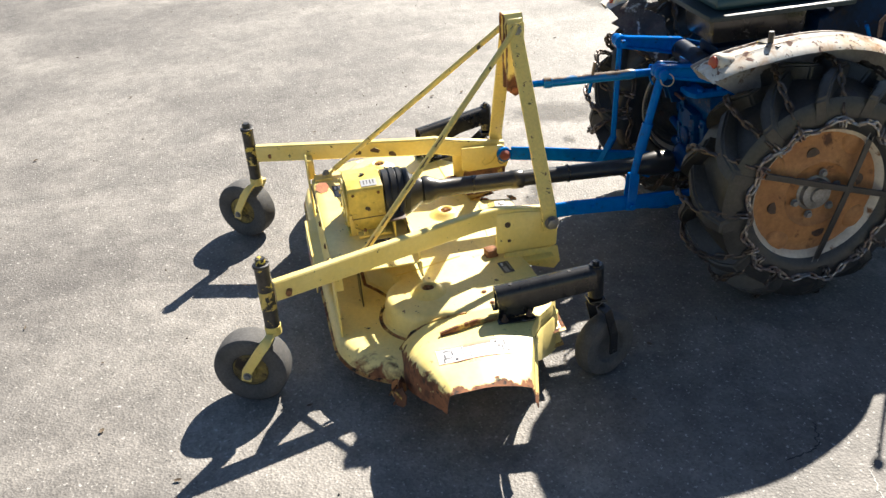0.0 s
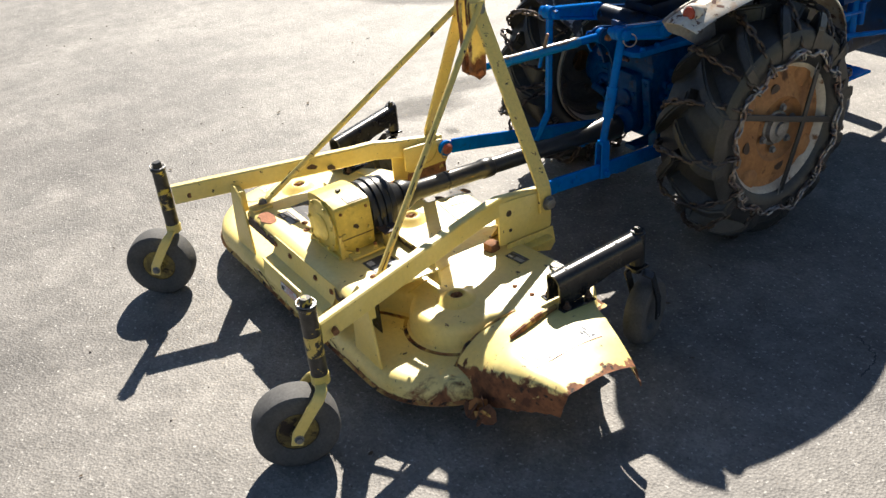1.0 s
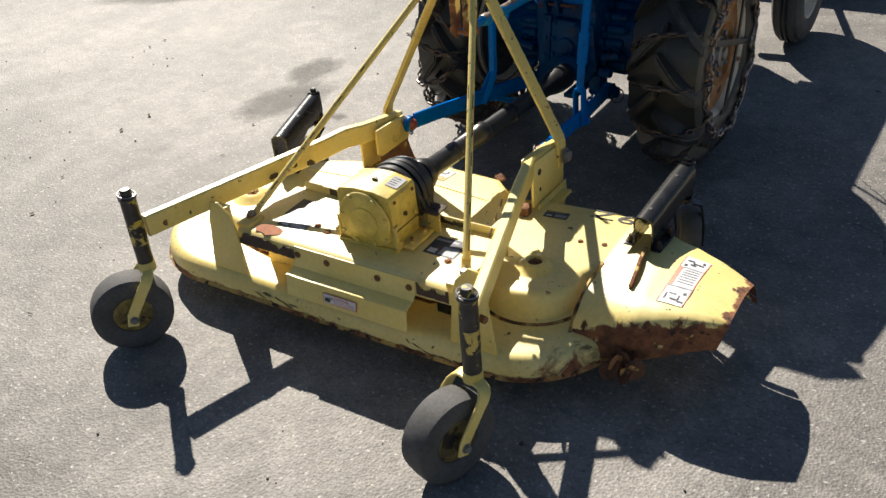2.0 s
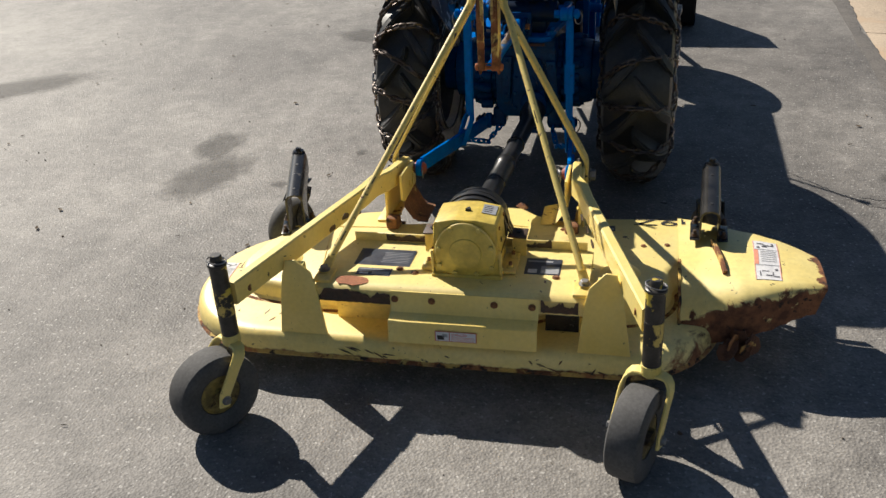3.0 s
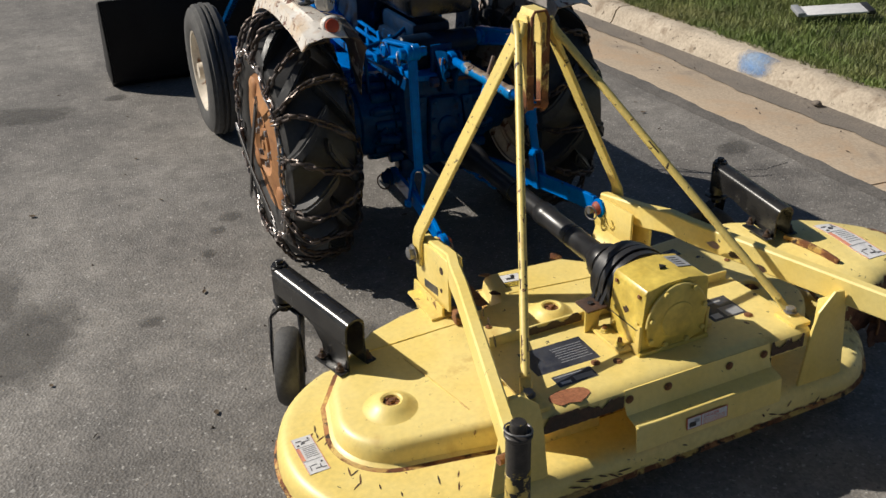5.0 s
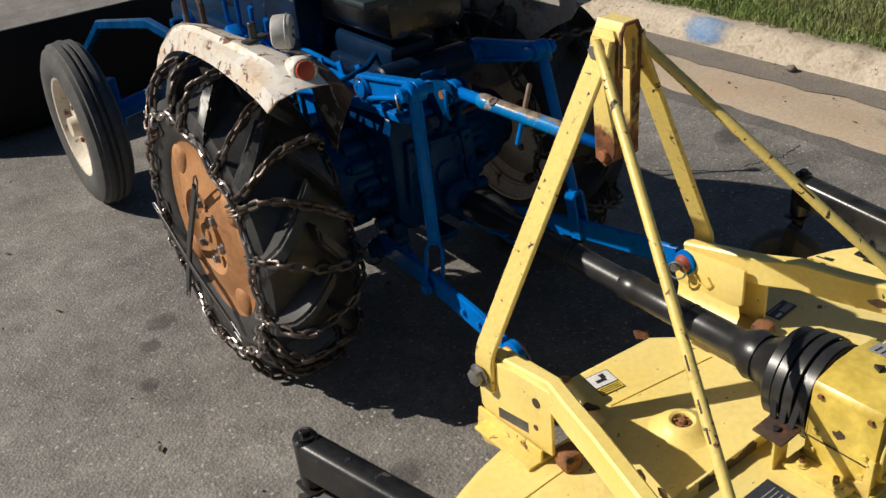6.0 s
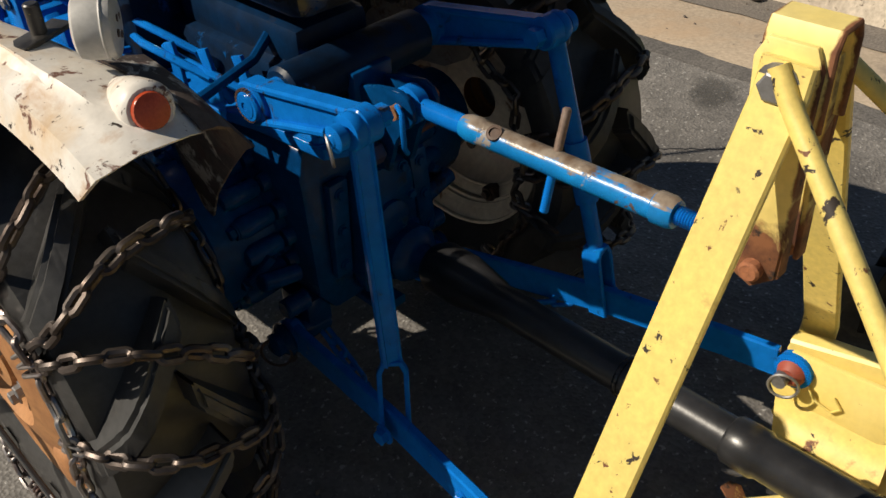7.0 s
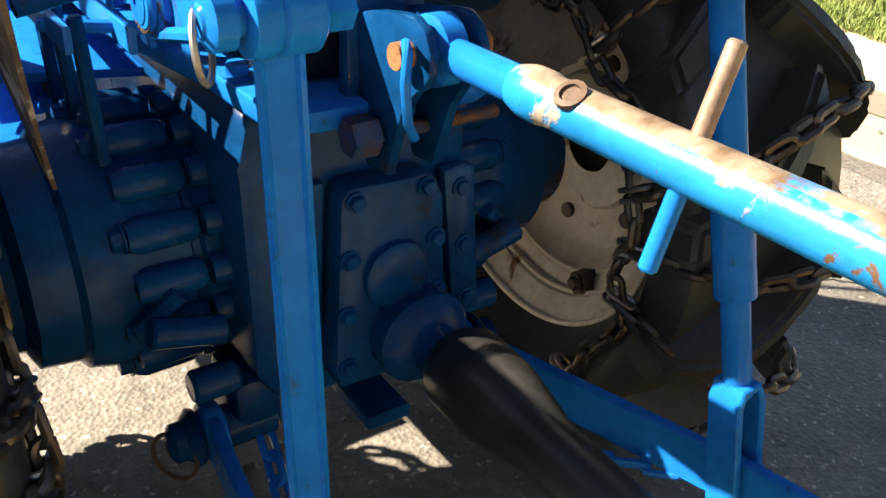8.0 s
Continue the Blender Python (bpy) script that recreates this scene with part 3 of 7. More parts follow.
gutter = thing("gutter", "tan concrete gutter slabs along the kerb, stained and partly covered", "gutter", (2.3, 2, -0.08), kind="structure")
kerb = thing("kerb", "pale rounded concrete kerb with chips and a blue spray mark", "kerb", (2.7, 2, -0.08), kind="structure")
JOINTS = [-20.0, -16.0, -12.0, -8.6, -5.6, -2.65, 0.34, 3.45, 6.4, 9.4, 12.4, 16.0, 20.0]
for a, b in zip(JOINTS, JOINTS[1:]):
    bm = B()
    sec = [(ROAD_EDGE, -0.08), (KERB_FOOT, -0.08), (KERB_FOOT, -0.028), ((ROAD_EDGE + KERB_FOOT) / 2, -0.016), (ROAD_EDGE + 0.012, 0.0), (ROAD_EDGE, -0.006)]
    rows = [[bm.verts.new((x + 0.004 * noise.noise((y * 2, x * 9, 0)), y, z)) for x, z in sec] for y in (a + 0.006, b - 0.006)]
    for k in range(len(sec)):
        bm.faces.new((rows[0][k], rows[0][(k + 1) % len(sec)], rows[1][(k + 1) % len(sec)], rows[1][k]))
    bm.faces.new(rows[0]), bm.faces.new(rows[1][::-1])
    part("slab", bm, CONCRETE, gutter)
    bm = B()
    steps = max(4, int((b - a) / 0.06))
    sec = [(0, -0.08), (0.25, -0.08), (0.25, 0.085), (0.235, 0.1), (0.13, 0.103), (0.095, 0.096), (0.065, 0.07), (0.03, 0.0), (0.0, -0.03)]
    rows = []
    for j in range(steps + 1):
        y = a + 0.008 + (b - a - 0.016) * j / steps
        rows.append([bm.verts.new((KERB_FOOT + u + (0.012 * noise.noise((y * 4, u * 12, v * 9)) if 0 < u < 0.24 else 0),
                                   y, v + (0.012 * noise.noise((y * 5, u * 14, 7.0)) + 0.010 * noise.noise((y * 17, u * 30, 2.0)) if v > 0 else 0))) for u, v in sec])
    for p, q in zip(rows, rows[1:]):
        for k in range(len(sec)):
            bm.faces.new((p[k], p[(k + 1) % len(sec)], q[(k + 1) % len(sec)], q[k]))
    bm.faces.new(rows[0]), bm.faces.new(rows[-1][::-1])
    part("kerbstone", bm, KERB, kerb)

# the old asphalt left lying against the foot of the kerb, with a ragged edge
bm = B()
inner, outer = [], []
for j in range(220):
    y = -8 + j * 0.09
    w = 0.15 + 0.09 * noise.noise((y * 0.9, 2.0, 0)) + 0.04 * noise.noise((y * 5, 4.0, 0)) + 0.015 * noise.noise((y * 19, 4.0, 0))
    outer.append(bm.verts.new((KERB_FOOT + 0.012, y, -0.012)))
    inner.append(bm.verts.new((KERB_FOOT - w - 0.03, y, -0.0235 + 0.037 * (w + 0.03))))
for k in range(len(inner) - 1):
    bm.faces.new((inner[k], outer[k], outer[k + 1], inner[k + 1]))
solo("asphalt_strip", bm, SEAL, "thin ragged strip of old asphalt along the kerb foot", "asphalt strip", kind="structure")
# the road's own dark ragged edge over the slabs
bm = B()
rows = []
for j in range(420):
    y = -8 + j * 0.05
    w = 0.020 + 0.030 * noise.noise((y * 1.3, 6.0, 0)) + 0.018 * noise.noise((y * 7, 8.0, 0)) + 0.008 * noise.noise((y * 23, 8.0, 0))
    rows.append([bm.verts.new(p) for p in ((ROAD_EDGE - 0.075 + 0.02 * noise.noise((y * 3, 1.0, 0)), y, 0.0015), (ROAD_EDGE - 0.02, y, 0.005), (ROAD_EDGE + w, y, 0.0035), (ROAD_EDGE + w + 0.006, y, -0.004))])
for a, b in zip(rows, rows[1:]):
    for k in range(3):
        bm.faces.new((a[k], a[k + 1], b[k + 1], b[k]))
solo("asphalt_lip", bm, SEAL_DARK, "dark crumbling asphalt edge over the gutter slabs", "asphalt edge", kind="structure")


MOWER_AT, MOWER_YAW = Vector((0.02, -0.5, 0.06)), 0.018
DECK_Z = 0.166


def housing_z(x):
    """Height of the belt housing's top, which rises slightly towards the chute."""
    return 0.231 + 0.0233 * (x + 0.65)


def yawed(root):
    """Turns a finished thing with the mower's slight yaw about the mower's base."""
    turn = Matrix.Translation(MOWER_AT) @ Matrix.Rotation(MOWER_YAW, 4, "Z") @ Matrix.Translation(-MOWER_AT)
    root.matrix_basis = turn @ W[root]
    return root


def hood_station(px):
    """Front y, rear y, height, rear rounding and foot height of the discharge hood at px."""
    stations = ((0.738, -0.084, -0.652, 0.2625, 0.19, 0.105), (0.80, -0.118, -0.654, 0.273, 0.18, 0.105), (0.868, -0.182, -0.656, 0.288, 0.15, 0.115), (0.93, -0.224, -0.652, 0.297, 0.11, 0.13),
                (1.00, -0.246, -0.636, 0.300, 0.075, 0.15), (1.07, -0.270, -0.614, 0.298, 0.045, 0.17), (1.135, -0.290, -0.588, 0.292, 0.028, 0.186), (1.184, -0.306, -0.570, 0.284, 0.016, 0.198))
    k = min(max(sum(px > q[0] for q in stations) - 1, 0), len(stations) - 2)
    a, b = stations[k], stations[k + 1]
    f = min(max((px - a[0]) / (b[0] - a[0]), 0), 1)
    return [p + (q - p) * f for p, q in zip(a, b)][1:]


def hood(px, v):
    """A place on the hood: px along x, v from 0 at the front lip to 1 at the foot of the rear skirt."""
    yf, yr, zt, rad, foot = hood_station(px)
    out = max(0.0, (px - 0.86) / 0.324)
    droop = 0.034 * out * out

    def top(g):
        return zt + 0.010 * math.sin(math.pi * min(1.0, g * 1.15)) - droop * (1 - g) ** 2 * (1 if g < 1 else 0)
    if v < 0.08:
        return Vector((px + 0.010 * out * (1 - v / 0.08), yf + 0.006, top(0) - 0.045 * (1 - v / 0.08)))
    if v < 0.6:
        g = (v - 0.08) / 0.52
        return Vector((px, yf + (yr + rad - yf) * g, top(g)))
    low = zt - min(rad * 0.62, zt - foot - 0.01)
    if v < 0.88:
        g = (v - 0.6) / 0.28 * math.pi / 2
        return Vector((px, yr + rad * (1 - math.sin(g)), zt - (zt - low) * (1 - math.cos(g))))
    g = (v - 0.88) / 0.12
    return Vector((px - 0.026 * g * out, yr - 0.006 * g, low + (foot - low) * g))


def skin_z(px, py):
    """Height of the hood's or the housing's skin at a place of the plan."""
    if px < 0.742 or hood(px, 0.09).y <= py:
        return housing_z(px)
    return min(((abs(hood(px, k / 200).y - py), hood(px, k / 200).z) for k in range(17, 170)), key=lambda q: q[0])[1]


def draped(ob, lift):
    """Lays a thin flat mesh over the hood's curve."""
    bm = bmesh.new()
    bm.from_mesh(ob.data)
    bmesh.ops.subdivide_edges(bm, edges=[e for e in bm.edges if e.calc_length() > 0.02], cuts=7, use_grid_fill=True)
    m = ob.matrix_basis
    inv = m.inverted()
    high = max((m @ v.co).z for v in bm.verts)
    for v in bm.verts:
        p = m @ v.co
        p.z = skin_z(p.x, p.y) + lift + max(-0.0006, p.z - high)
        v.co = inv @ p
    bm.to_mesh(ob.data)
    bm.free()


def deck_parts(root):
    """The pressed deck pan, the raised belt housing on it and the spindle covers."""
    outline = ([(-0.30, -0.06), (-0.66, -0.13)] + arc(-0.61, -0.50, 0.352, 0.385, 112, 180, 10) + arc(-0.61, -0.50, 0.352, 0.368, 188, 270, 12)
               + [(-0.4, -0.868), (-0.2, -0.87), (0.0, -0.872), (0.2, -0.87), (0.4, -0.868)] + arc(0.56, -0.50, 0.315, 0.365, 270, 352, 12)
               + [(0.84, -0.30), (0.80, -0.12), (0.79, -0.075), (0.6, -0.060), (0.30, -0.075)])
    bm = B()
    shell(bm, [[(x, y, z) for x, y in inset(outline, d)] for d, z in
               ((0.004, 0.093), (-0.007, 0.091), (-0.009, 0.096), (0.0, 0.103), (0.001, 0.124), (0.007, 0.144), (0.020, 0.159), (0.034, 0.164), (0.055, DECK_Z))])
    shell(bm, [[(x, y, z) for x, y in inset(outline, d)] for d, z in ((0.004, 0.093), (0.006, 0.12), (0.05, 0.15))])
    for f in bm.faces:
        f.material_index = 1 if f.calc_center_median().z < 0.104 else 0
    part("deck", bm, [DECK_PAINT, RUSTED_EDGE], root, "faded yellow mower deck with rusty rim")
    raised = ([(-0.118, 0.020), (-0.150, -0.150), (-0.30, -0.165), (-0.335, -0.045), (-0.46, -0.070), (-0.57, -0.108), (-0.70, -0.215), (-0.778, -0.34)]
              + arc(-0.649, -0.492, 0.160, 0.160, 165, 262, 11) + [(-0.60, -0.662), (-0.45, -0.690), (0.0, -0.690), (0.27, -0.690), (0.33, -0.65)]
              + arc(0.55, -0.502, 0.168, 0.168, 218, 368, 17) + [(0.735, -0.44), (0.77, -0.38), (0.80, -0.25), (0.785, -0.086), (0.6, -0.076), (0.45, -0.082), (0.30, -0.105), (0.225, -0.062), (0.165, -0.006)])
    bm = B()

    def ring(d, z, f):
        return [(x, y, z + f * (housing_z(x) - 0.231)) for x, y in inset(raised, d)]
    shell(bm, [ring(-0.026, 0.1655, 0), ring(-0.010, 0.1685, 0), ring(0.0, 0.176, 0), ring(0.004, 0.204, 0.8), ring(0.010, 0.219, 1), ring(0.020, 0.2285, 1), ring(0.034, 0.231, 1)])
    for f in bm.faces:
        f.material_index = 1 if f.calc_center_median().z < 0.171 else 0
    housing = part("belt_housing", bm, [YELLOW, RUSTED_EDGE], root, "raised yellow belt housing with rounded ends")
    for x, y, r in ((-0.649, -0.492, 1.0), (-0.046, -0.300, 0.95), (0.55, -0.502, 0.9)):
        z = housing_z(x) - 0.001
        bm = B()
        lathe(bm, [(0.078 * r, z), (0.066 * r, z + 0.004), (0.048 * r, z + 0.018), (0.037, z + 0.024), (0.030, z + 0.026), (0.024, z + 0.023), (0.022, z + 0.008)], (x, y, 0), UP, 32, caps=False)
        cone = part("spindle_cover", bm, YELLOW_CLEAN, root)
        bm = B()
        cyl(bm, (x, y, z + 0.001), (x, y, z + 0.016), 0.0222, seg=18)
        lathe(bm, [(0.009, z + 0.016), (0.009, z + 0.024), (0.007, z + 0.026)], (x, y, 0), UP, 6)
        for k in range(4):
            a = k * 1.6 + 0.4
            cyl(bm, (x + 0.015 * math.cos(a), y + 0.015 * math.sin(a), z + 0.01), (x + 0.017 * math.cos(a), y + 0.017 * math.sin(a), z + 0.021), 0.004, seg=6)
        part("grease_hole", bm, RUSTED, cone, "dark rusty hole with grease fitting")
    # welded seams and the crease across the front tongue
    for x0, y0, x1, y1 in ((-0.535, -0.305, -0.475, -0.60), (-0.70, -0.225, -0.33, -0.215), (0.33, -0.33, 0.40, -0.60), (-0.105, -0.140, 0.20, -0.185)):
        bm = B()
        rod(bm, [(x0, y0, housing_z(x0)), ((x0 + x1) / 2, (y0 + y1) / 2, housing_z((x0 + x1) / 2) + 0.0008), (x1, y1, housing_z(x1))], 0.0026, 6)
        part("seam", bm, YELLOW_WORN, housing)
    for x, y in ((0.70, -0.30), (0.33, -0.20), (-0.25, -0.28), (0.62, -0.31)):
        bolt(housing, (x, y, housing_z(x) + 0.0005), UP, 0.007, 0.005, RUSTED)
    # dark scratches through the paint: slanting on the rear wall, short dashes on the left end
    r = random.Random(77)
    for k in range(15):
        bm = B()
        ln, tilt = r.uniform(0.008, 0.026), radians(r.uniform(10, 40) if r.random() < 0.8 else r.uniform(-60, 60))
        q = Vector((r.uniform(-0.36, 0.52), -0.8722 if k % 2 else -0.8718, r.uniform(0.106, 0.138)))
        q.y += max(0.0, q.z - 0.120) * 0.27 + max(0.0, abs(q.x) - 0.4) * 0.02
        o = [(-ln, -0.0014), (-ln * 0.4, -0.0028), (ln * 0.5, -0.002), (ln, 0.0), (ln * 0.4, 0.0018), (-ln * 0.5, 0.0016)]
        plate(bm, o, 0.0012, Matrix.Translation(q) @ Euler((radians(90), tilt, 0)).to_matrix().to_4x4())
        part("scratch", bm, BARE if k % 3 else RUST_DARK, housing, "dark scratch through the paint")
    for k in range(16):
        bm = B()
        a, rr, ln = radians(r.uniform(150, 285)), r.uniform(0.215, 0.285), r.uniform(0.006, 0.020)
        o = [(-ln, -0.0012), (0.0, -0.0026), (ln, -0.0006), (ln * 0.5, 0.0016), (-ln * 0.6, 0.0018)]
        plate(bm, o, 0.001, Matrix.Translation((-0.61 + rr * math.cos(a), -0.50 + rr * math.sin(a), DECK_Z + 0.0004)) @ Matrix.Rotation(r.uniform(0.4, 1.6), 4, "Z"))
        part("scratch", bm, BARE if k % 2 else RUST_DARK, housing, "dark scratch through the paint")
    # torn, rusty flakes along the tongue's front corner
    for k, (x, y, turn) in enumerate(((-0.112, 0.012, 0.5), (-0.135, -0.105, 1.2), (0.155, 0.004, -0.3))):
        bm = B()
        plate(bm, [(-0.022, -0.015), (0.014, -0.02), (0.024, 0.004), (0.01, 0.018), (-0.016, 0.014)], 0.003,
              Matrix.Translation((x, y, housing_z(x) - 0.006)) @ Euler((0.2 * (k - 1), 0.25, turn)).to_matrix().to_4x4(), 0.0008)
        part("torn_edge", bm, RUSTED_EDGE, housing)
    return housing


def chute_part(root):
    """Discharge chute: a pressed hood with a rounded rear shoulder, a sagging end and a bent-down front edge."""
    vs = [0, 0.04, 0.08, 0.095, 0.15, 0.2, 0.26, 0.33, 0.4, 0.5, 0.6, 0.65, 0.7, 0.75, 0.8, 0.84, 0.88, 0.91, 0.94, 0.97, 1.0]
    n = 28
    xs = [0.738 + (1.184 - 0.738) * i / n for i in range(n + 1)]
    bm = B()
    grid = [[bm.verts.new(hood(px, v) + Vector((0, 0, 0.0025 * noise.noise((px * 14, v * 9, 2.0)) - (0.009 * random.Random(i * 50 + j).random() if v > 0.95 else 0))))
             for j, v in enumerate(vs)] for i, px in enumerate(xs)]
    for i in range(n):
        for j in range(len(vs) - 1):
            bm.faces.new((grid[i][j], grid[i][j + 1], grid[i + 1][j + 1], grid[i + 1][j]))
    bmesh.ops.solidify(bm, geom=list(bm.faces), thickness=0.004)
    chute = part("discharge_chute", bm, CHUTE_PAINT, root, "worn yellow discharge chute with rust along its lip", 50)
    # the front edge bends down to a wall, lengthened to block sun beneath
    bm = B()
    rows = []
    for i, px in enumerate(xs):
        e = hood(px, 0.0)
        f = min(1.0, i / (0.6 * n))
        low = 0.075 + (e.z - 0.030 - 0.075) * f * f
        rows.append([bm.verts.new(p) for p in ((e.x, e.y + 0.001, e.z - 0.004), (e.x, e.y + 0.010, e.z - 0.014), (e.x, e.y + 0.012, low), (e.x, e.y + 0.008, low), (e.x, e.y + 0.005, e.z - 0.016))])
    for a, b in zip(rows, rows[1:]):
        for k in range(5):
            bm.faces.new((a[k], a[(k + 1) % 5], b[(k + 1) % 5], b[k]))
    bm.faces.new(rows[0]), bm.faces.new(rows[-1][::-1])
    part("front_wall", bm, CHUTE_PAINT, chute)
    bm = B()
    rod(bm, [hood(0.742, v) + Vector((-0.003, 0, 0.001)) for v in (0.52, 0.58, 0.65, 0.75, 0.85, 0.95)], 0.006, 6)
    part("crease", bm, RUSTED_EDGE, chute)
    # crumpled sheet where the skirt meets the deck
    for k in range(7):
        r = random.Random(k + 3)
        bm = B()
        q = Vector((0.885 + 0.013 * k, -0.690 + r.uniform(-0.02, 0.015), 0.112 + 0.014 * (k % 4)))
        plate(bm, [(-0.025, -0.03), (0.0, -0.038), (0.018, -0.03), (0.028, 0.0), (0.018, 0.03), (0.0, 0.022), (-0.018, 0.026), (-0.03, 0.0)], 0.004,
              Matrix.Translation(q) @ Euler((r.uniform(0.9, 1.9), r.uniform(-0.6, 0.6), r.uniform(-1.0, 1.0))).to_matrix().to_4x4(), 0.001)
        part("bent_corner", bm, (RUST_DARK, RUST_DARK, RUSTED_EDGE)[k % 3], chute, "crumpled rusty sheet corner")
    bm = B()
    pts = [hood(0.848, 0.33) + Vector((0, 0, 0.004)), hood(0.86, 0.45) + Vector((0, 0, 0.014)), hood(0.872, 0.55) + Vector((0, 0, 0.012)), hood(0.878, 0.62) + Vector((0, 0, 0.003))]
    sweep(bm, pts, bar_section(0.012, 0.022, 0.002), UP)
    part("hinge_rib", bm, RUSTED_EDGE, chute)
    return chute


def platform_parts(root, CX):
    """The mounting platform between the posts, its flanges, bare patches and the belt shield."""
    bm = B()
    prof = [(-0.50, 0.270), (-0.50, 0.333), (-0.506, 0.338), (-0.62, 0.339), (-0.79, 0.343), (-0.818, 0.341), (-0.828, 0.332), (-0.832, 0.288), (-0.826, 0.287),
            (-0.823, 0.329), (-0.795, 0.337), (-0.51, 0.331), (-0.506, 0.27)]
    plate(bm, prof, 0.86, yz_plane(CX))
    platform = part("platform", bm, YELLOW, root, "yellow mounting platform with chipped edges")

    def chipped(x0, x1, y, z0, z1, seed, face=-1):
        """A ragged patch of lost paint on a face of constant y."""
        r = random.Random(seed)
        n = 30
        lo = [(x0 + (x1 - x0) * k / n, z0 + (z1 - z0) * 0.06 * r.random()) for k in range(n + 1)]
        hi = [(x0 + (x1 - x0) * k / n, z0 + (z1 - z0) * min(1.0, max(0.12, 0.66 + 0.75 * noise.noise((k * 0.19, seed * 3.3, 0.5)) + 0.12 * r.uniform(-1, 1)))) for k in range(n, -1, -1)]
        b2 = B()
        plate(b2, lo + hi, 0.001, xz_plane(y + face * 0.0012))
        part("bare_patch", b2, BARE, platform, "dark bare steel where paint has worn off")

    bm = B()
    box(bm, (CX + 0.01, -0.503, 0.343), (0.80, 0.006, 0.048), None, 0.001)
    part("front_flange", bm, YELLOW, platform)
    chipped(-0.398, -0.157, -0.832, 0.287, 0.336, 1)
    chipped(0.318, 0.432, -0.832, 0.292, 0.345, 2)
    chipped(-0.25, -0.075, -0.5065, 0.340, 0.372, 3)
    chipped(0.205, 0.32, -0.5065, 0.340, 0.372, 4)
    # backing below the platform's edge, beside the shield; black on the right paints the opening's shade
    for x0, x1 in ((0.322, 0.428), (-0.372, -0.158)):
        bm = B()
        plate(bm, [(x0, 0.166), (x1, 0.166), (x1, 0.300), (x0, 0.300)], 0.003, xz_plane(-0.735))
        part("inner_wall", bm, BLACK if x0 > 0 else YELLOW_WORN, platform, "backing of the recess under the platform, the right one black for its shade")
    bm = B()
    r = random.Random(8)
    plate(bm, [(-0.292 + 0.062 * math.cos(k * 0.45) * r.uniform(0.86, 1.1), -0.790 + 0.030 * math.sin(k * 0.45) * r.uniform(0.8, 1.15)) for k in range(14)], 0.001, xy_plane(0.3437))
    part("rust_patch", bm, RUST_RED, platform, "brown rust patch")
    for x, y in ((-0.10, -0.72), (0.352, -0.70), (-0.155, -0.70)):
        bolt(platform, (x, y, 0.3415), UP, 0.009, 0.006, RUSTED)
    # belt shield, folded sheet, with a ragged left corner
    bm = B()
    fold = [(-0.829, 0.336), (-0.834, 0.296), (-0.848, 0.272), (-0.884, 0.263), (-0.889, 0.258), (-0.897, 0.190)]
    plate(bm, fold + [(y + 0.004, z) for y, z in fold[::-1]], 0.466, yz_plane(0.079))
    shield = part("belt_shield", bm, YELLOW_CLEAN, root, "folded yellow belt shield with warning label")
    for x in (-0.141, -0.022, 0.175, 0.292):
        bolt(shield, (x, -0.8335, 0.310), (0, -1, 0), 0.0085, 0.006, RUSTED)
    # turned-over lip of the shield's shelf
    bm = B()
    sweep(bm, [(-0.152, -0.888, 0.264), (-0.10, -0.889, 0.262), (0.145, -0.889, 0.262), (0.155, -0.886, 0.258)], bar_section(0.010, 0.008, 0.002), UP)
    part("shelf_lip", bm, YELLOW_CLEAN, shield)
    face = Matrix.Translation((0.0625, -0.8965, 0.2245)) @ Matrix(((1, 0, 0, 0), (0, 0, -1, 0), (0, 1, 0, 0), (0, 0, 0, 1))) @ Euler((radians(-6.6), 0, 0)).to_matrix().to_4x4()
    label_plate(shield, face, 0.131, 0.034, "warning")
    # posts that carry the arms
    for s in (-1, 1):
        ztop = 0.446 if s > 0 else 0.434
        bm = B()
        o = [(0.398, 0.103), (0.424, 0.34), (0.436, 0.392), (0.484, ztop), (0.516, ztop - 0.004), (0.533, ztop - 0.06), (0.548, 0.28), (0.573, 0.103)]
        plate(bm, [(CX + s * x, z) for x, z in o], 0.008, xz_plane(-0.838), 0.0015)
        box(bm, (CX + s * 0.490, -0.822, 0.37), (0.06, 0.03, 0.09), None, 0.002)
        part("post", bm, YELLOW_CLEAN, root)
    return platform


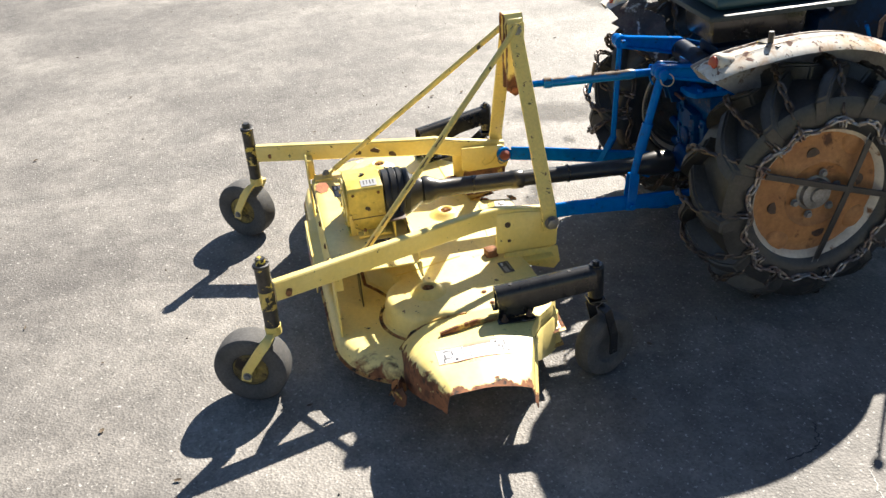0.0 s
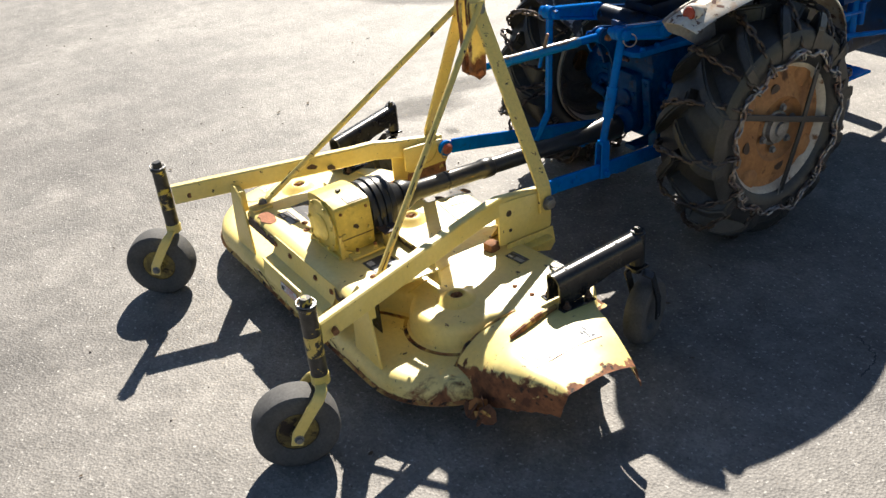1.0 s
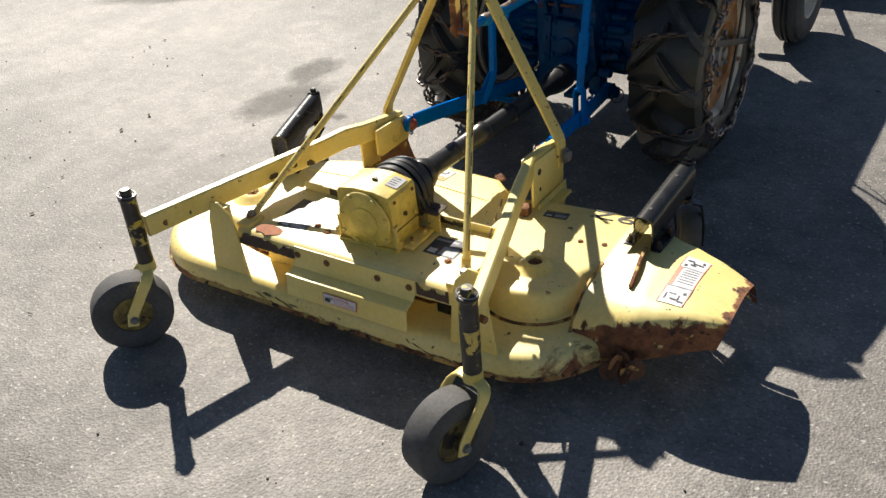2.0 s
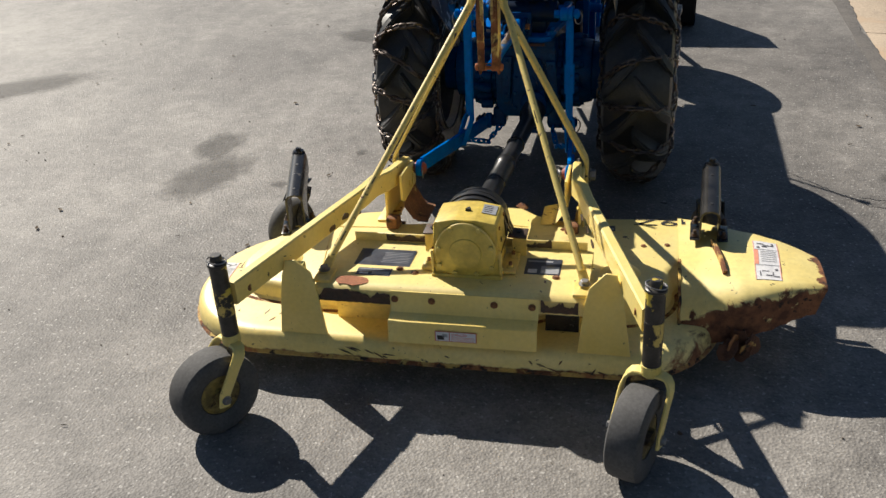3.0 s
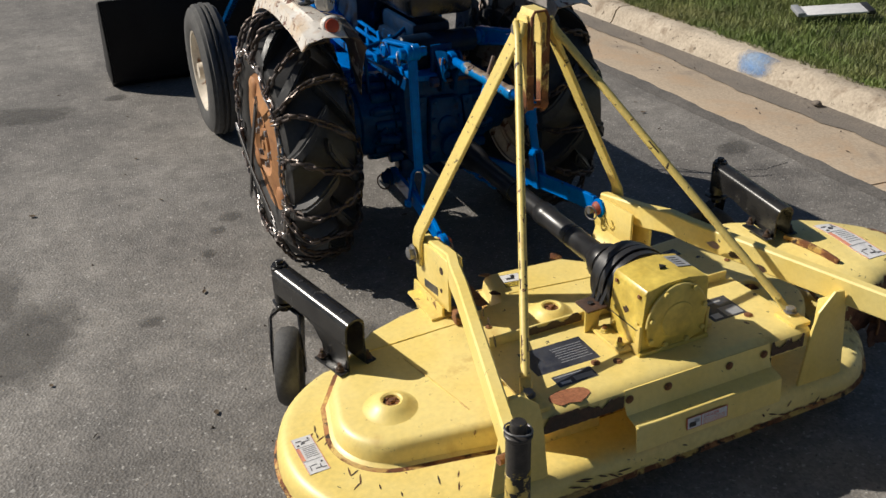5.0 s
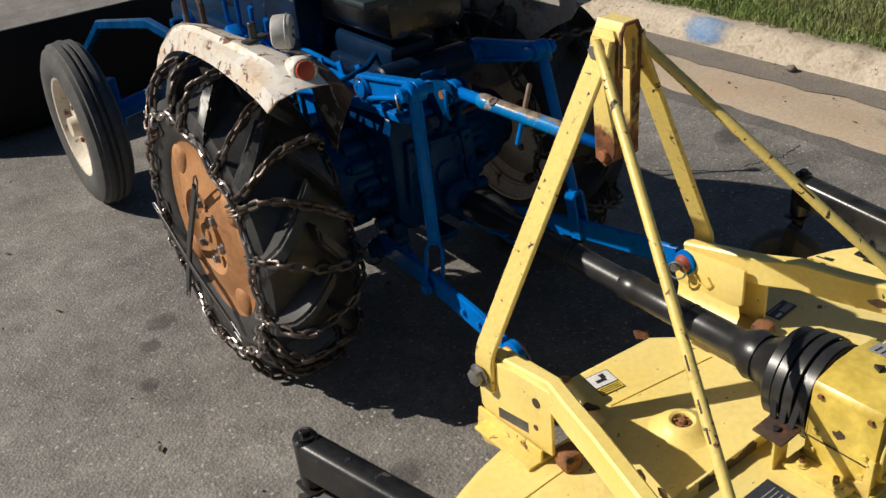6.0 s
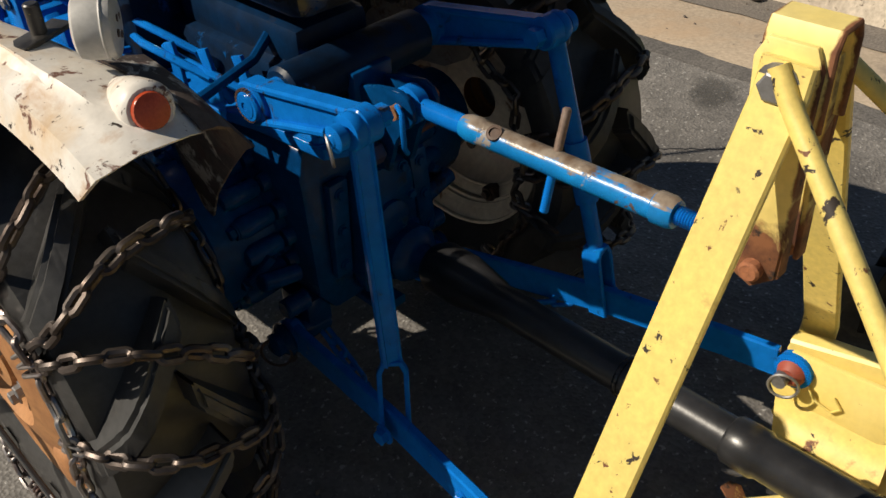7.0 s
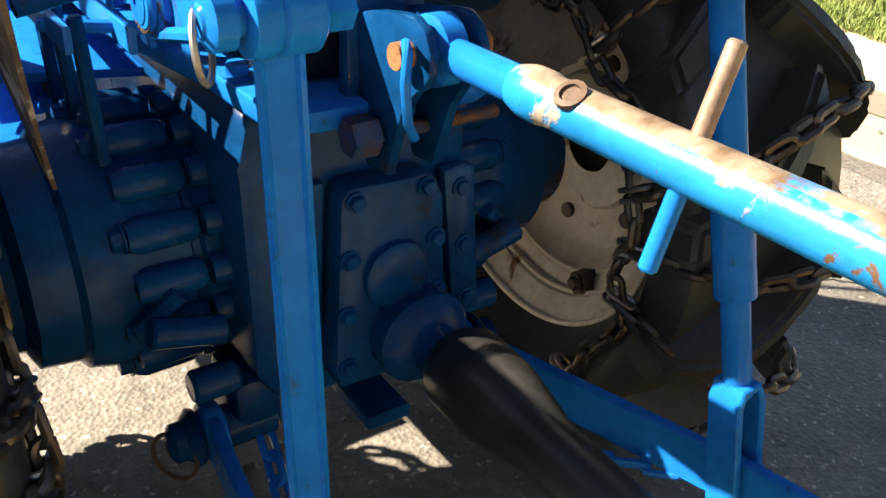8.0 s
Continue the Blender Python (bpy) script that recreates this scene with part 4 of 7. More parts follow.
def hitch_parts(root, CX):
    """Side arms with their hitch plates, casters, mast bars and braces; the mast leans a little to one side."""
    MX = CX + 0.017
    for s in (-1, 1):
        x = lambda v: CX + s * v  # noqa: E731
        mx = lambda v: MX + s * v  # noqa: E731
        bm = B()
        sweep(bm, [(x(0.606), -1.045, 0.428), (x(0.400), -0.36, 0.433), (x(0.378), -0.27, 0.436), (x(0.348), -0.19, 0.426), (x(0.336), 0.03, 0.388)], bar_section(0.034, 0.076, 0.005), UP)
        arm = part("side_arm", bm, YELLOW_CLEAN, root)
        bm = B()
        cyl(bm, (x(0.570), -0.99, 0.418), (x(0.628), -0.998, 0.418), 0.011, seg=8)
        part("clamp_bolt", bm, RUSTED, arm, "rusty clamp bolt by the stem")
        r = random.Random(5 + s)
        for k in range(3):
            bm = B()
            q = Vector((x(0.404 + 0.022 * k) - s * 0.0175, -0.46 - 0.075 * k, 0.43 + r.uniform(-0.018, 0.016)))
            plate(bm, [(0.024 * math.cos(j) * r.uniform(0.6, 1.1), 0.013 * math.sin(j) * r.uniform(0.6, 1.2)) for j in (0, 0.7, 1.5, 2.2, 3.0, 3.8, 4.6, 5.4)], 0.001,
                  Matrix.Translation(q) @ Matrix.Rotation(s * 0.298, 4, "Z") @ yz_plane(0))
            part("bare_patch", bm, BARE, arm, "dark bare steel where paint has worn off")
        # outer plate with a rounded front tab, inner plate that runs down into a foot
        bm = B()
        o = [(-0.195, 0.272), (0.02, 0.250), (0.044, 0.275), (0.050, 0.375), (0.036, 0.408), (0.0, 0.424), (-0.10, 0.436), (-0.195, 0.444)]
        plate(bm, o, 0.010, yz_plane(x(0.362)), 0.002)
        hitch = part("hitch_plate", bm, YELLOW_CLEAN, root)
        bm = B()
        plate(bm, [(-0.165, 0.33), (-0.12, 0.30), (0.03, 0.30), (0.046, 0.33), (0.046, 0.395), (0.02, 0.418), (-0.165, 0.43)], 0.010, yz_plane(x(0.309)), 0.002)
        part("inner_plate", bm, YELLOW_CLEAN, hitch)
        bm = B()
        low = housing_z(x(0.24)) + 0.002
        rows = [[bm.verts.new((x(v), y, z)) for y in ys] for v, z, ys in
                ((0.309, 0.335, (0.035, -0.06, -0.15)), (0.300, 0.300, (0.030, -0.07, -0.165)), (0.270, 0.258, (0.012, -0.08, -0.17)), (0.250, low + 0.004, (0.0, -0.085, -0.172)), (0.215, low, (-0.01, -0.09, -0.168)))]
        for a, b in zip(rows, rows[1:]):
            for k in range(2):
                bm.faces.new((a[k], a[k + 1], b[k + 1], b[k]))
        bmesh.ops.solidify(bm, geom=list(bm.faces), thickness=0.007)
        # all-rust colour on the left foot covers both its rust and its shade
        part("hitch_foot", bm, YELLOW_WORN if s > 0 else RUSTED, hitch, "bent mounting foot, rusty, the left one browner for its shade as well", 60)
        bm = B()
        box(bm, (x(0.375), -0.075, 0.242), (0.075, 0.19, 0.010), None, 0.003)
        plate(bm, [(-0.17, 0.236), (0.03, 0.170), (0.055, 0.20), (0.045, 0.27), (-0.17, 0.275)], 0.008, yz_plane(x(0.374)), 0.002)
        part("gusset", bm, YELLOW_WORN, hitch)
        for y, z, rr in ((-0.150, 0.392, 0.012), (-0.146, 0.322, 0.007)):
            bm = B()
            cyl(bm, (x(0.3670), y, z), (x(0.3684), y, z), rr, seg=16)
            part("hole", bm, BARE, hitch)
        if s < 0:
            bm = B()
            plate(bm, [(-0.12, 0.29), (-0.02, 0.275), (-0.02, 0.302), (-0.12, 0.318)], 0.001, yz_plane(x(0.3676)))
            part("size_label", bm, LABEL_BLACK, hitch, "small dark stuck-on label")
        bm = B()
        cyl(bm, (x(0.262), 0.020, 0.380), (x(0.40), 0.020, 0.380), 0.0125, seg=16)
        part("hitch_pin", bm, STEEL, hitch)
        bolt(hitch, (x(0.385), 0.020, 0.380), (s, 0, 0), 0.021, 0.020, STEEL)
        bm = B()
        torus(bm, (x(0.268), 0.012, 0.372), (1, 0.3, 0), 0.024, 0.0028, 22, 6)
        part("lynch_ring", bm, STEEL, hitch, "loose steel lynch pin ring")
        bm = B()
        rod(bm, [(x(0.303), 0.0, 0.40), (x(0.300), -0.012, 0.37), (x(0.298), -0.035, 0.345), (x(0.298), -0.062, 0.338), (x(0.299), -0.075, 0.352), (x(0.301), -0.06, 0.368)], 0.0022, 6, Vector((1, 0, 0)))
        part("wire_tether", bm, YELLOW_PITTED, hitch)
        bm = B()
        box(bm, (x(0.335), -0.212, 0.262), (0.05, 0.05, 0.05), Euler((0, 0, radians(s * 8))).to_matrix(), 0.012)
        part("bracket", bm, RUSTED, root, "rusty brown bracket on the deck front")
        caster(root, Vector((x(0.622), -1.0715, 0)), -37 if s < 0 else -19, 0.085 if s < 0 else 0.098)
        # mast bars
        bm = B()
        pts = [(x(0.372), 0.016, 0.345), (x(0.372), 0.012, 0.425), (x(0.366), 0.010, 0.452), (mx(0.054), -0.012, 1.030), (mx(0.046), -0.013, 1.068)]
        sweep(bm, pts, bar_section(0.058, 0.013, 0.003), (s, 0.0, 0.001))
        bar = part("mast_bar", bm, YELLOW_SCUFFED, root)
        # centre plates with turned-in edges
        bm = B()
        plate(bm, [(-0.040, 0.800), (-0.014, 0.778), (0.016, 0.792), (0.030, 1.06), (0.018, 1.084), (-0.034, 1.084), (-0.044, 1.06)], 0.008, yz_plane(mx(0.034)), 0.002)
        box(bm, (mx(0.024), -0.038, 0.93), (0.022, 0.007, 0.26), Euler((radians(-1.0), 0, 0)).to_matrix(), 0.002)
        part("mast_plate", bm, MAST_PAINT, root, "yellow mast plate rusted at its foot")
        bolt(bar, (mx(0.0535), -0.008, 1.044), (s, 0, 0), 0.0175, 0.014, STEEL)
        # brace rods, flattened and bolted down at the foot
        bm = B()
        a, b = Vector((mx(0.062), -0.026, 1.035)), Vector((x(0.418), -0.748, 0.360))
        rod(bm, [a + Vector((-s * 0.006, 0.02, 0.03)), a, a.lerp(b, 0.04), a.lerp(b, 0.5), a.lerp(b, 0.965)], 0.0115, 12)
        sweep(bm, [a.lerp(b, 0.955), b + Vector((0, 0.0, -0.004)), b + Vector((0, -0.03, -0.010))], bar_section(0.03, 0.008, 0.002), UP)
        brace = part("brace_rod", bm, YELLOW_SCUFFED, root)
        bolt(brace, b + Vector((0, -0.012, 0.0)), (0, 0, 1), 0.014, 0.014, STEEL)
        bm = B()
        box(bm, (x(0.413), -0.775, 0.347), (0.055, 0.08, 0.012), None, 0.002)
        part("brace_foot", bm, YELLOW_WORN, brace)
        # long scrapes of bare metal along the rod
        r = random.Random(21 + s)
        for k in range(9):
            f = r.uniform(0.25, 0.95)
            bm = B()
            d = (b - a).normalized()
            side = d.cross(UP).normalized() * r.choice((-1, 1))
            q = a.lerp(b, f) + side * 0.0052 - d.cross(side) * (0.0052 if d.cross(side).z < 0 else -0.0052)
            rod(bm, [q - d * r.uniform(0.008, 0.03), q + d * r.uniform(0.008, 0.03)], 0.0048, 6)
            part("scrape", bm, BARE, brace, "dark scrape in the paint")
    # cap strap over the mast and rusty pin at its foot
    bm = B()
    sweep(bm, [(MX - 0.027, -0.012, 0.99), (MX - 0.027, -0.012, 1.078), (MX - 0.018, -0.012, 1.096), (MX + 0.018, -0.012, 1.096), (MX + 0.027, -0.012, 1.078), (MX + 0.027, -0.012, 0.99)],
          bar_section(0.008, 0.078, 0.002), (0, 1, 0))
    part("mast_cap", bm, CAP_PAINT, root, "yellow strap over the mast top, rusty edges")
    bm = B()
    cyl(bm, (MX - 0.052, -0.014, 0.806), (MX + 0.050, -0.014, 0.806), 0.0135, seg=14, bev=0.003)
    part("mast_pin", bm, RUST_RED, root, "rusty steel pin")


def gearbox_parts(root):
    """The cast gearbox on the platform, its rear cover, feet and guard tabs."""
    gx, y0, y1 = 0.071, -0.722, -0.582
    bm = B()
    o = [(-0.100, 0.345), (0.100, 0.345), (0.104, 0.352), (0.104, 0.404), (0.1015, 0.408), (0.1015, 0.520), (0.094, 0.531), (0.03, 0.541), (-0.03, 0.541), (-0.094, 0.531), (-0.1015, 0.520), (-0.1015, 0.408), (-0.104, 0.404), (-0.104, 0.352)]
    plate(bm, [(gx + u, z) for u, z in o], y1 - y0, xz_plane((y0 + y1) / 2), 0.004)
    box(bm, (gx, (y0 + y1) / 2, 0.345), (0.225, 0.165, 0.014), None, 0.003)
    gear = part("gearbox", bm, GEAR_PAINT, root, "yellow cast gearbox with bolted covers", 18)
    for s in (-1, 1):
        bm = B()
        r = random.Random(3 + s)
        plate(bm, [(-0.648 + 0.013 * math.cos(k * 0.7) * r.uniform(0.5, 1.2), 0.443 + 0.011 * math.sin(k * 0.7) * r.uniform(0.5, 1.2)) for k in range(9)], 0.001, yz_plane(gx + s * 0.1020))
        part("sight_mark", bm, BARE, gear)
        bm = B()
        box(bm, (gx + s * 0.1046, (y0 + y1) / 2, 0.406), (0.002, y1 - y0 - 0.01, 0.003), None, 0.0005)
        part("joint_line", bm, BARE, gear, "dark joint between the castings")
        for y in (y0 + 0.02, y1 - 0.02):
            for z in (0.380, 0.425, 0.508):
                bolt(gear, (gx + s * (0.104 if z < 0.4 else 0.1015), y, z), (s, 0, 0), 0.0065, 0.006, RUSTED if z > 0.5 else YELLOW_PITTED, False)
    bm = B()
    o = [(-0.094, 0.40)] + arc(0, 0.425, 0.094, 0.106, 180, 0, 18) + [(0.094, 0.40), (0.084, 0.368), (0.05, 0.352), (-0.05, 0.352), (-0.084, 0.368)]
    plate(bm, [(gx + u, z) for u, z in o[::-1]], 0.014, xz_plane(y0 - 0.004), 0.003)
    lathe(bm, [(0.052, 0.0), (0.050, 0.004), (0.030, 0.005), (0.0, 0.0052)], (gx, y0 - 0.0105, 0.43), (0, -1, 0), 26, caps=False)
    part("cover_plate", bm, GEAR_PAINT, gear, "oily stained yellow cover plate")
    bm = B()
    rim = [(gx + 0.0955 * math.cos(radians(a)), y0 - 0.008, 0.425 + 0.1075 * math.sin(radians(a))) for a in range(0, 181, 9)]
    rod(bm, rim, 0.0032, 6, Vector((0, 1, 0)))
    part("cover_rim", bm, YELLOW_CLEAN, gear)
    for u, z in ((-0.083, 0.445), (-0.045, 0.514), (0.045, 0.514), (0.083, 0.455), (0.083, 0.385), (-0.083, 0.385), (0.035, 0.362), (-0.035, 0.362)):
        bolt(gear, (gx + u, y0 - 0.011, z), (0, -1, 0), 0.008, 0.008, YELLOW_PITTED, False)
    bm = B()
    cyl(bm, (gx + 0.001, -0.650, 0.541), (gx + 0.001, -0.650, 0.549), 0.011, seg=3)
    part("vent_plug", bm, INK, gear)
    label_plate(gear, Matrix.Translation((gx + 0.066, -0.632, 0.5370)) @ Euler((0, radians(8.9), 0)).to_matrix().to_4x4(), 0.045, 0.062, "worn")
    for s in (-1, 1):
        # upright foot plates at the rear corners, flat feet and bolts
        bm = B()
        plate(bm, [(y0 - 0.004, 0.341), (y0 + 0.05, 0.341), (y0 + 0.05, 0.352), (y0 + 0.012, 0.372), (y0 + 0.008, 0.430), (y0 - 0.004, 0.430)], 0.008, yz_plane(gx + s * 0.109), 0.001)
        box(bm, (gx + s * 0.128, -0.635, 0.349), (0.05, 0.13, 0.010), None, 0.002)
        part("foot", bm, YELLOW_WORN, gear)
        for y in (-0.672, -0.600):
            bolt(gear, (gx + s * 0.133, y, 0.354), (0, 0, 1), 0.010, 0.010, YELLOW_PITTED)
            bm = B()
            cyl(bm, (gx + s * 0.133, y, 0.362), (gx + s * 0.133, y, 0.374), 0.006, seg=8)
            part("stud", bm, RUSTED, gear)
        # tab that holds the shaft guard
        bm = B()
        sweep(bm, [(gx + s * 0.148, -0.560, 0.338), (gx + s * 0.148, -0.560, 0.400), (gx + s * 0.148, -0.556, 0.408)], bar_section(0.006, 0.045, 0.001), (s, 0, 0))
        part("guard_tab", bm, YELLOW_WORN, gear)


def drive_guard():
    """Slotted black bell round the gearbox input, with strap ends bolted to two tabs."""
    gx = 0.071
    guard = thing("drive_guard", "black plastic slotted guard round the gearbox input", "guard", (gx, -0.52, 0.338))
    for y, r in ((-0.568, 0.106), (-0.540, 0.110), (-0.512, 0.107), (-0.486, 0.100)):
        bm = B()
        pts = [(gx + r * math.cos(radians(a)), y + 0.008 * math.sin(radians(a)), 0.438 + r * 0.98 * math.sin(radians(a))) for a in range(-32, 213, 7)]
        sweep(bm, pts, bar_section(0.0045, 0.021, 0.001), (0, 1, 0))
        part("band", bm, PLASTIC, guard)
    bm = B()
    lathe(bm, [(0.102, -0.02), (0.104, 0.03), (0.098, 0.06), (0.080, 0.095), (0.062, 0.12), (0.050, 0.14), (0.046, 0.16)], (gx, -0.555, 0.438), (0, 1, -0.01), 32)
    part("bell", bm, PLASTIC, guard)
    for s in (-1, 1):
        for d in (0, 0.024, 0.048):
            bm = B()
            sweep(bm, [(gx + s * 0.098, -0.560 + d, 0.47), (gx + s * 0.110, -0.560 + d, 0.44), (gx + s * 0.122, -0.560 + d * 0.8, 0.416)], bar_section(0.004, 0.014, 0.001), (0, 1, 0))
            part("tongue", bm, PLASTIC, guard)
        bm = B()
        box(bm, (gx + s * 0.142, -0.545, 0.4125), (0.062, 0.066, 0.006), Euler((0, s * 0.05, 0)).to_matrix(), 0.001)
        clamp = part("clamp", bm, BARE, guard)
        bolt(clamp, (gx + s * 0.145, -0.545, 0.4155), UP, 0.009, 0.006, INK, False)
    return guard


def mower():
    root = thing("finish_mower", "faded yellow steel three-point finish mower with rust and chipped paint", "mower", tuple(MOWER_AT))
    CX = 0.027
    deck_parts(root)
    chute = chute_part(root)
    platform = platform_parts(root, CX)
    hitch_parts(root, CX)
    gearbox_parts(root)
    # labels and lettering on the platform and deck
    tilt = Euler((radians(0.6), 0, 0)).to_matrix().to_4x4()
    label_plate(platform, Matrix.Translation((-0.222, -0.630, 0.3402)) @ tilt, 0.190, 0.115, "black_large")
    label_plate(platform, Matrix.Translation((-0.235, -0.728, 0.3420)) @ Euler((radians(1.4), 0, 0)).to_matrix().to_4x4(), 0.115, 0.046, "black_small")
    label_plate(platform, Matrix.Translation((0.305, -0.640, 0.3402)) @ tilt, 0.115, 0.115, "black_small")
    label_plate(root, Matrix.Translation((-0.884, -0.500, DECK_Z + 0.0005)) @ Euler((0, 0, radians(2))).to_matrix().to_4x4(), 0.056, 0.150, "warning_tall")
    label_plate(chute, Matrix.Translation((1.012, -0.442, 0.32)) @ Euler((0, 0, radians(-2))).to_matrix().to_4x4(), 0.080, 0.250, "warning_tall")
    for ob in [c for c in chute.children if c.name.split(".")[0] in ("label", "print_bar", "pictogram")]:
        draped(ob, 0.0030 if ob.name.startswith("pict") else 0.0022 if ob.name.startswith("print") else 0.0014)
    label_plate(root, Matrix.Translation((-0.055, -0.072, housing_z(-0.055) + 0.0008)) @ Euler((0, radians(-1.3), radians(-10))).to_matrix().to_4x4(), 0.066, 0.078, "warning_square")
    label_plate(root, Matrix.Translation((0.475, -0.185, housing_z(0.475) + 0.0008)) @ Euler((0, radians(-1.3), radians(4))).to_matrix().to_4x4(), 0.085, 0.042, "black_small")
    for text in lettering("Z61", 0.072, Matrix.Translation((0.580, -0.150, 0.0)), root):
        for v in text.data.vertices:
            v.co.x *= 1.95
            v.co.z = skin_z(0.580 + v.co.x, -0.150 + v.co.y) + 0.0015 + (0.0005 if v.co.z > 0 else 0)
    roller(root, Vector((-0.668, -0.285, 0.352)), Vector((-0.770, 0.070, 0.376)), -1)
    roller(root, Vector((0.835, -0.322, 0.372)), Vector((0.852, 0.022, 0.402)), 1)
    yawed(drive_guard())
    return yawed(root)


def caster(root, at, turn, trail):
    """A caster: black stem through the arm's end, yellow fork and a scuffed rubber wheel that trails behind, all swivelled by turn degrees."""
    bm = B()
    cyl(bm, at + Vector((0, 0, 0.435)), at + Vector((0, 0, 0.545)), 0.0265, seg=18, bev=0.003)
    cyl(bm, at + Vector((0, 0, 0.30)), at + Vector((0, 0, 0.385)), 0.0265, seg=18, bev=0.002)
    stem = part("caster_stem", bm, BLACK_WORN, root, "chipped black tube with yellow paint showing")
    bm = B()
    cyl(bm, at + Vector((0, 0, 0.372)), at + Vector((0, 0, 0.446)), 0.0272, seg=18, bev=0.002)
    part("collar", bm, CHIPPED_BLACK, stem, "yellow collar with chipped black paint")
    bm = B()
    cyl(bm, at + Vector((0, 0, 0.268)), at + Vector((0, 0, 0.305)), 0.0285, seg=18, bev=0.003)
    part("collar", bm, YELLOW_PITTED, stem, "yellow collar with chipped paint")
    bm = B()
    lathe(bm, [(0.0265, 0.536), (0.030, 0.540), (0.030, 0.546), (0.026, 0.549), (0.018, 0.549), (0.0175, 0.568), (0.015, 0.572), (0.0, 0.572)], at, UP, 20, caps=False)
    part("stem_cap", bm, BLACK_WORN, stem)
    bm = B()
    torus(bm, at + Vector((0, 0, 0.554)), (0.15, 0.1, 1), 0.0285, 0.0022, 24, 6)
    part("lynch_ring", bm, STEEL, stem, "steel ring of the lynch pin round the stem's top")
    m = Matrix.Translation(at) @ Matrix.Rotation(radians(turn), 4, "Z")
    w = m @ Vector((0, -trail, 0.134))
    ax = m.to_3x3() @ Vector((1, 0, 0))
    bm = B()
    pts = [(0.068, -0.118, 0.112), (0.068, -0.108, 0.150), (0.068, -0.045, 0.232), (0.066, -0.028, 0.250), (0.060, -0.016, 0.264), (0.050, -0.008, 0.273), (0.036, -0.005, 0.276), (0.0, -0.005, 0.277)]
    pts = [(-x, y * trail / 0.108, z) for x, y, z in pts] + [(x, y * trail / 0.108, z) for x, y, z in pts[-2::-1]]
    sweep(bm, [m @ Vector(p) for p in pts], bar_section(0.010, 0.036, 0.003), m.to_3x3() @ Vector((0, 1, 0.12)))
    fork = part("fork", bm, YELLOW_CLEAN, root, "bent yellow caster fork")
    for s in (-1, 1):
        bolt(fork, w + ax * s * 0.0725, ax * s, 0.011, 0.012, STEEL)
    bm = B()
    R, hw = 0.134, 0.047
    prof = [(0.066, -hw * 0.8), (0.080, -hw), (0.108, -hw * 1.03), (0.124, -hw * 0.97), (0.1305, -hw * 0.86), (R - 0.001, -hw * 0.6), (R, 0), (R - 0.001, hw * 0.6), (0.1305, hw * 0.86), (0.124, hw * 0.97), (0.108, hw * 1.03),
            (0.080, hw), (0.066, hw * 0.8)]
    lathe(bm, prof, w, ax, 48, caps=False)
    lathe(bm, [(0.066, -hw * 0.8), (0.066, hw * 0.8)], w, ax, 40, caps=False)
    tyre = part("caster_tyre", bm, RUBBER_WORN, root, "smooth scuffed grey rubber tyre")
    bm = B()
    lathe(bm, [(0.064, -0.036), (0.058, -0.038), (0.052, -0.018), (0.03, -0.016), (0.024, -0.05), (0.012, -0.052)], w, ax, 28)
    lathe(bm, [(0.064, 0.036), (0.058, 0.038), (0.052, 0.018), (0.03, 0.016), (0.024, 0.05), (0.012, 0.052)], w, ax, 28)
    part("caster_rim", bm, DIRTY_RIM, tyre, "dirty yellow wheel rim")


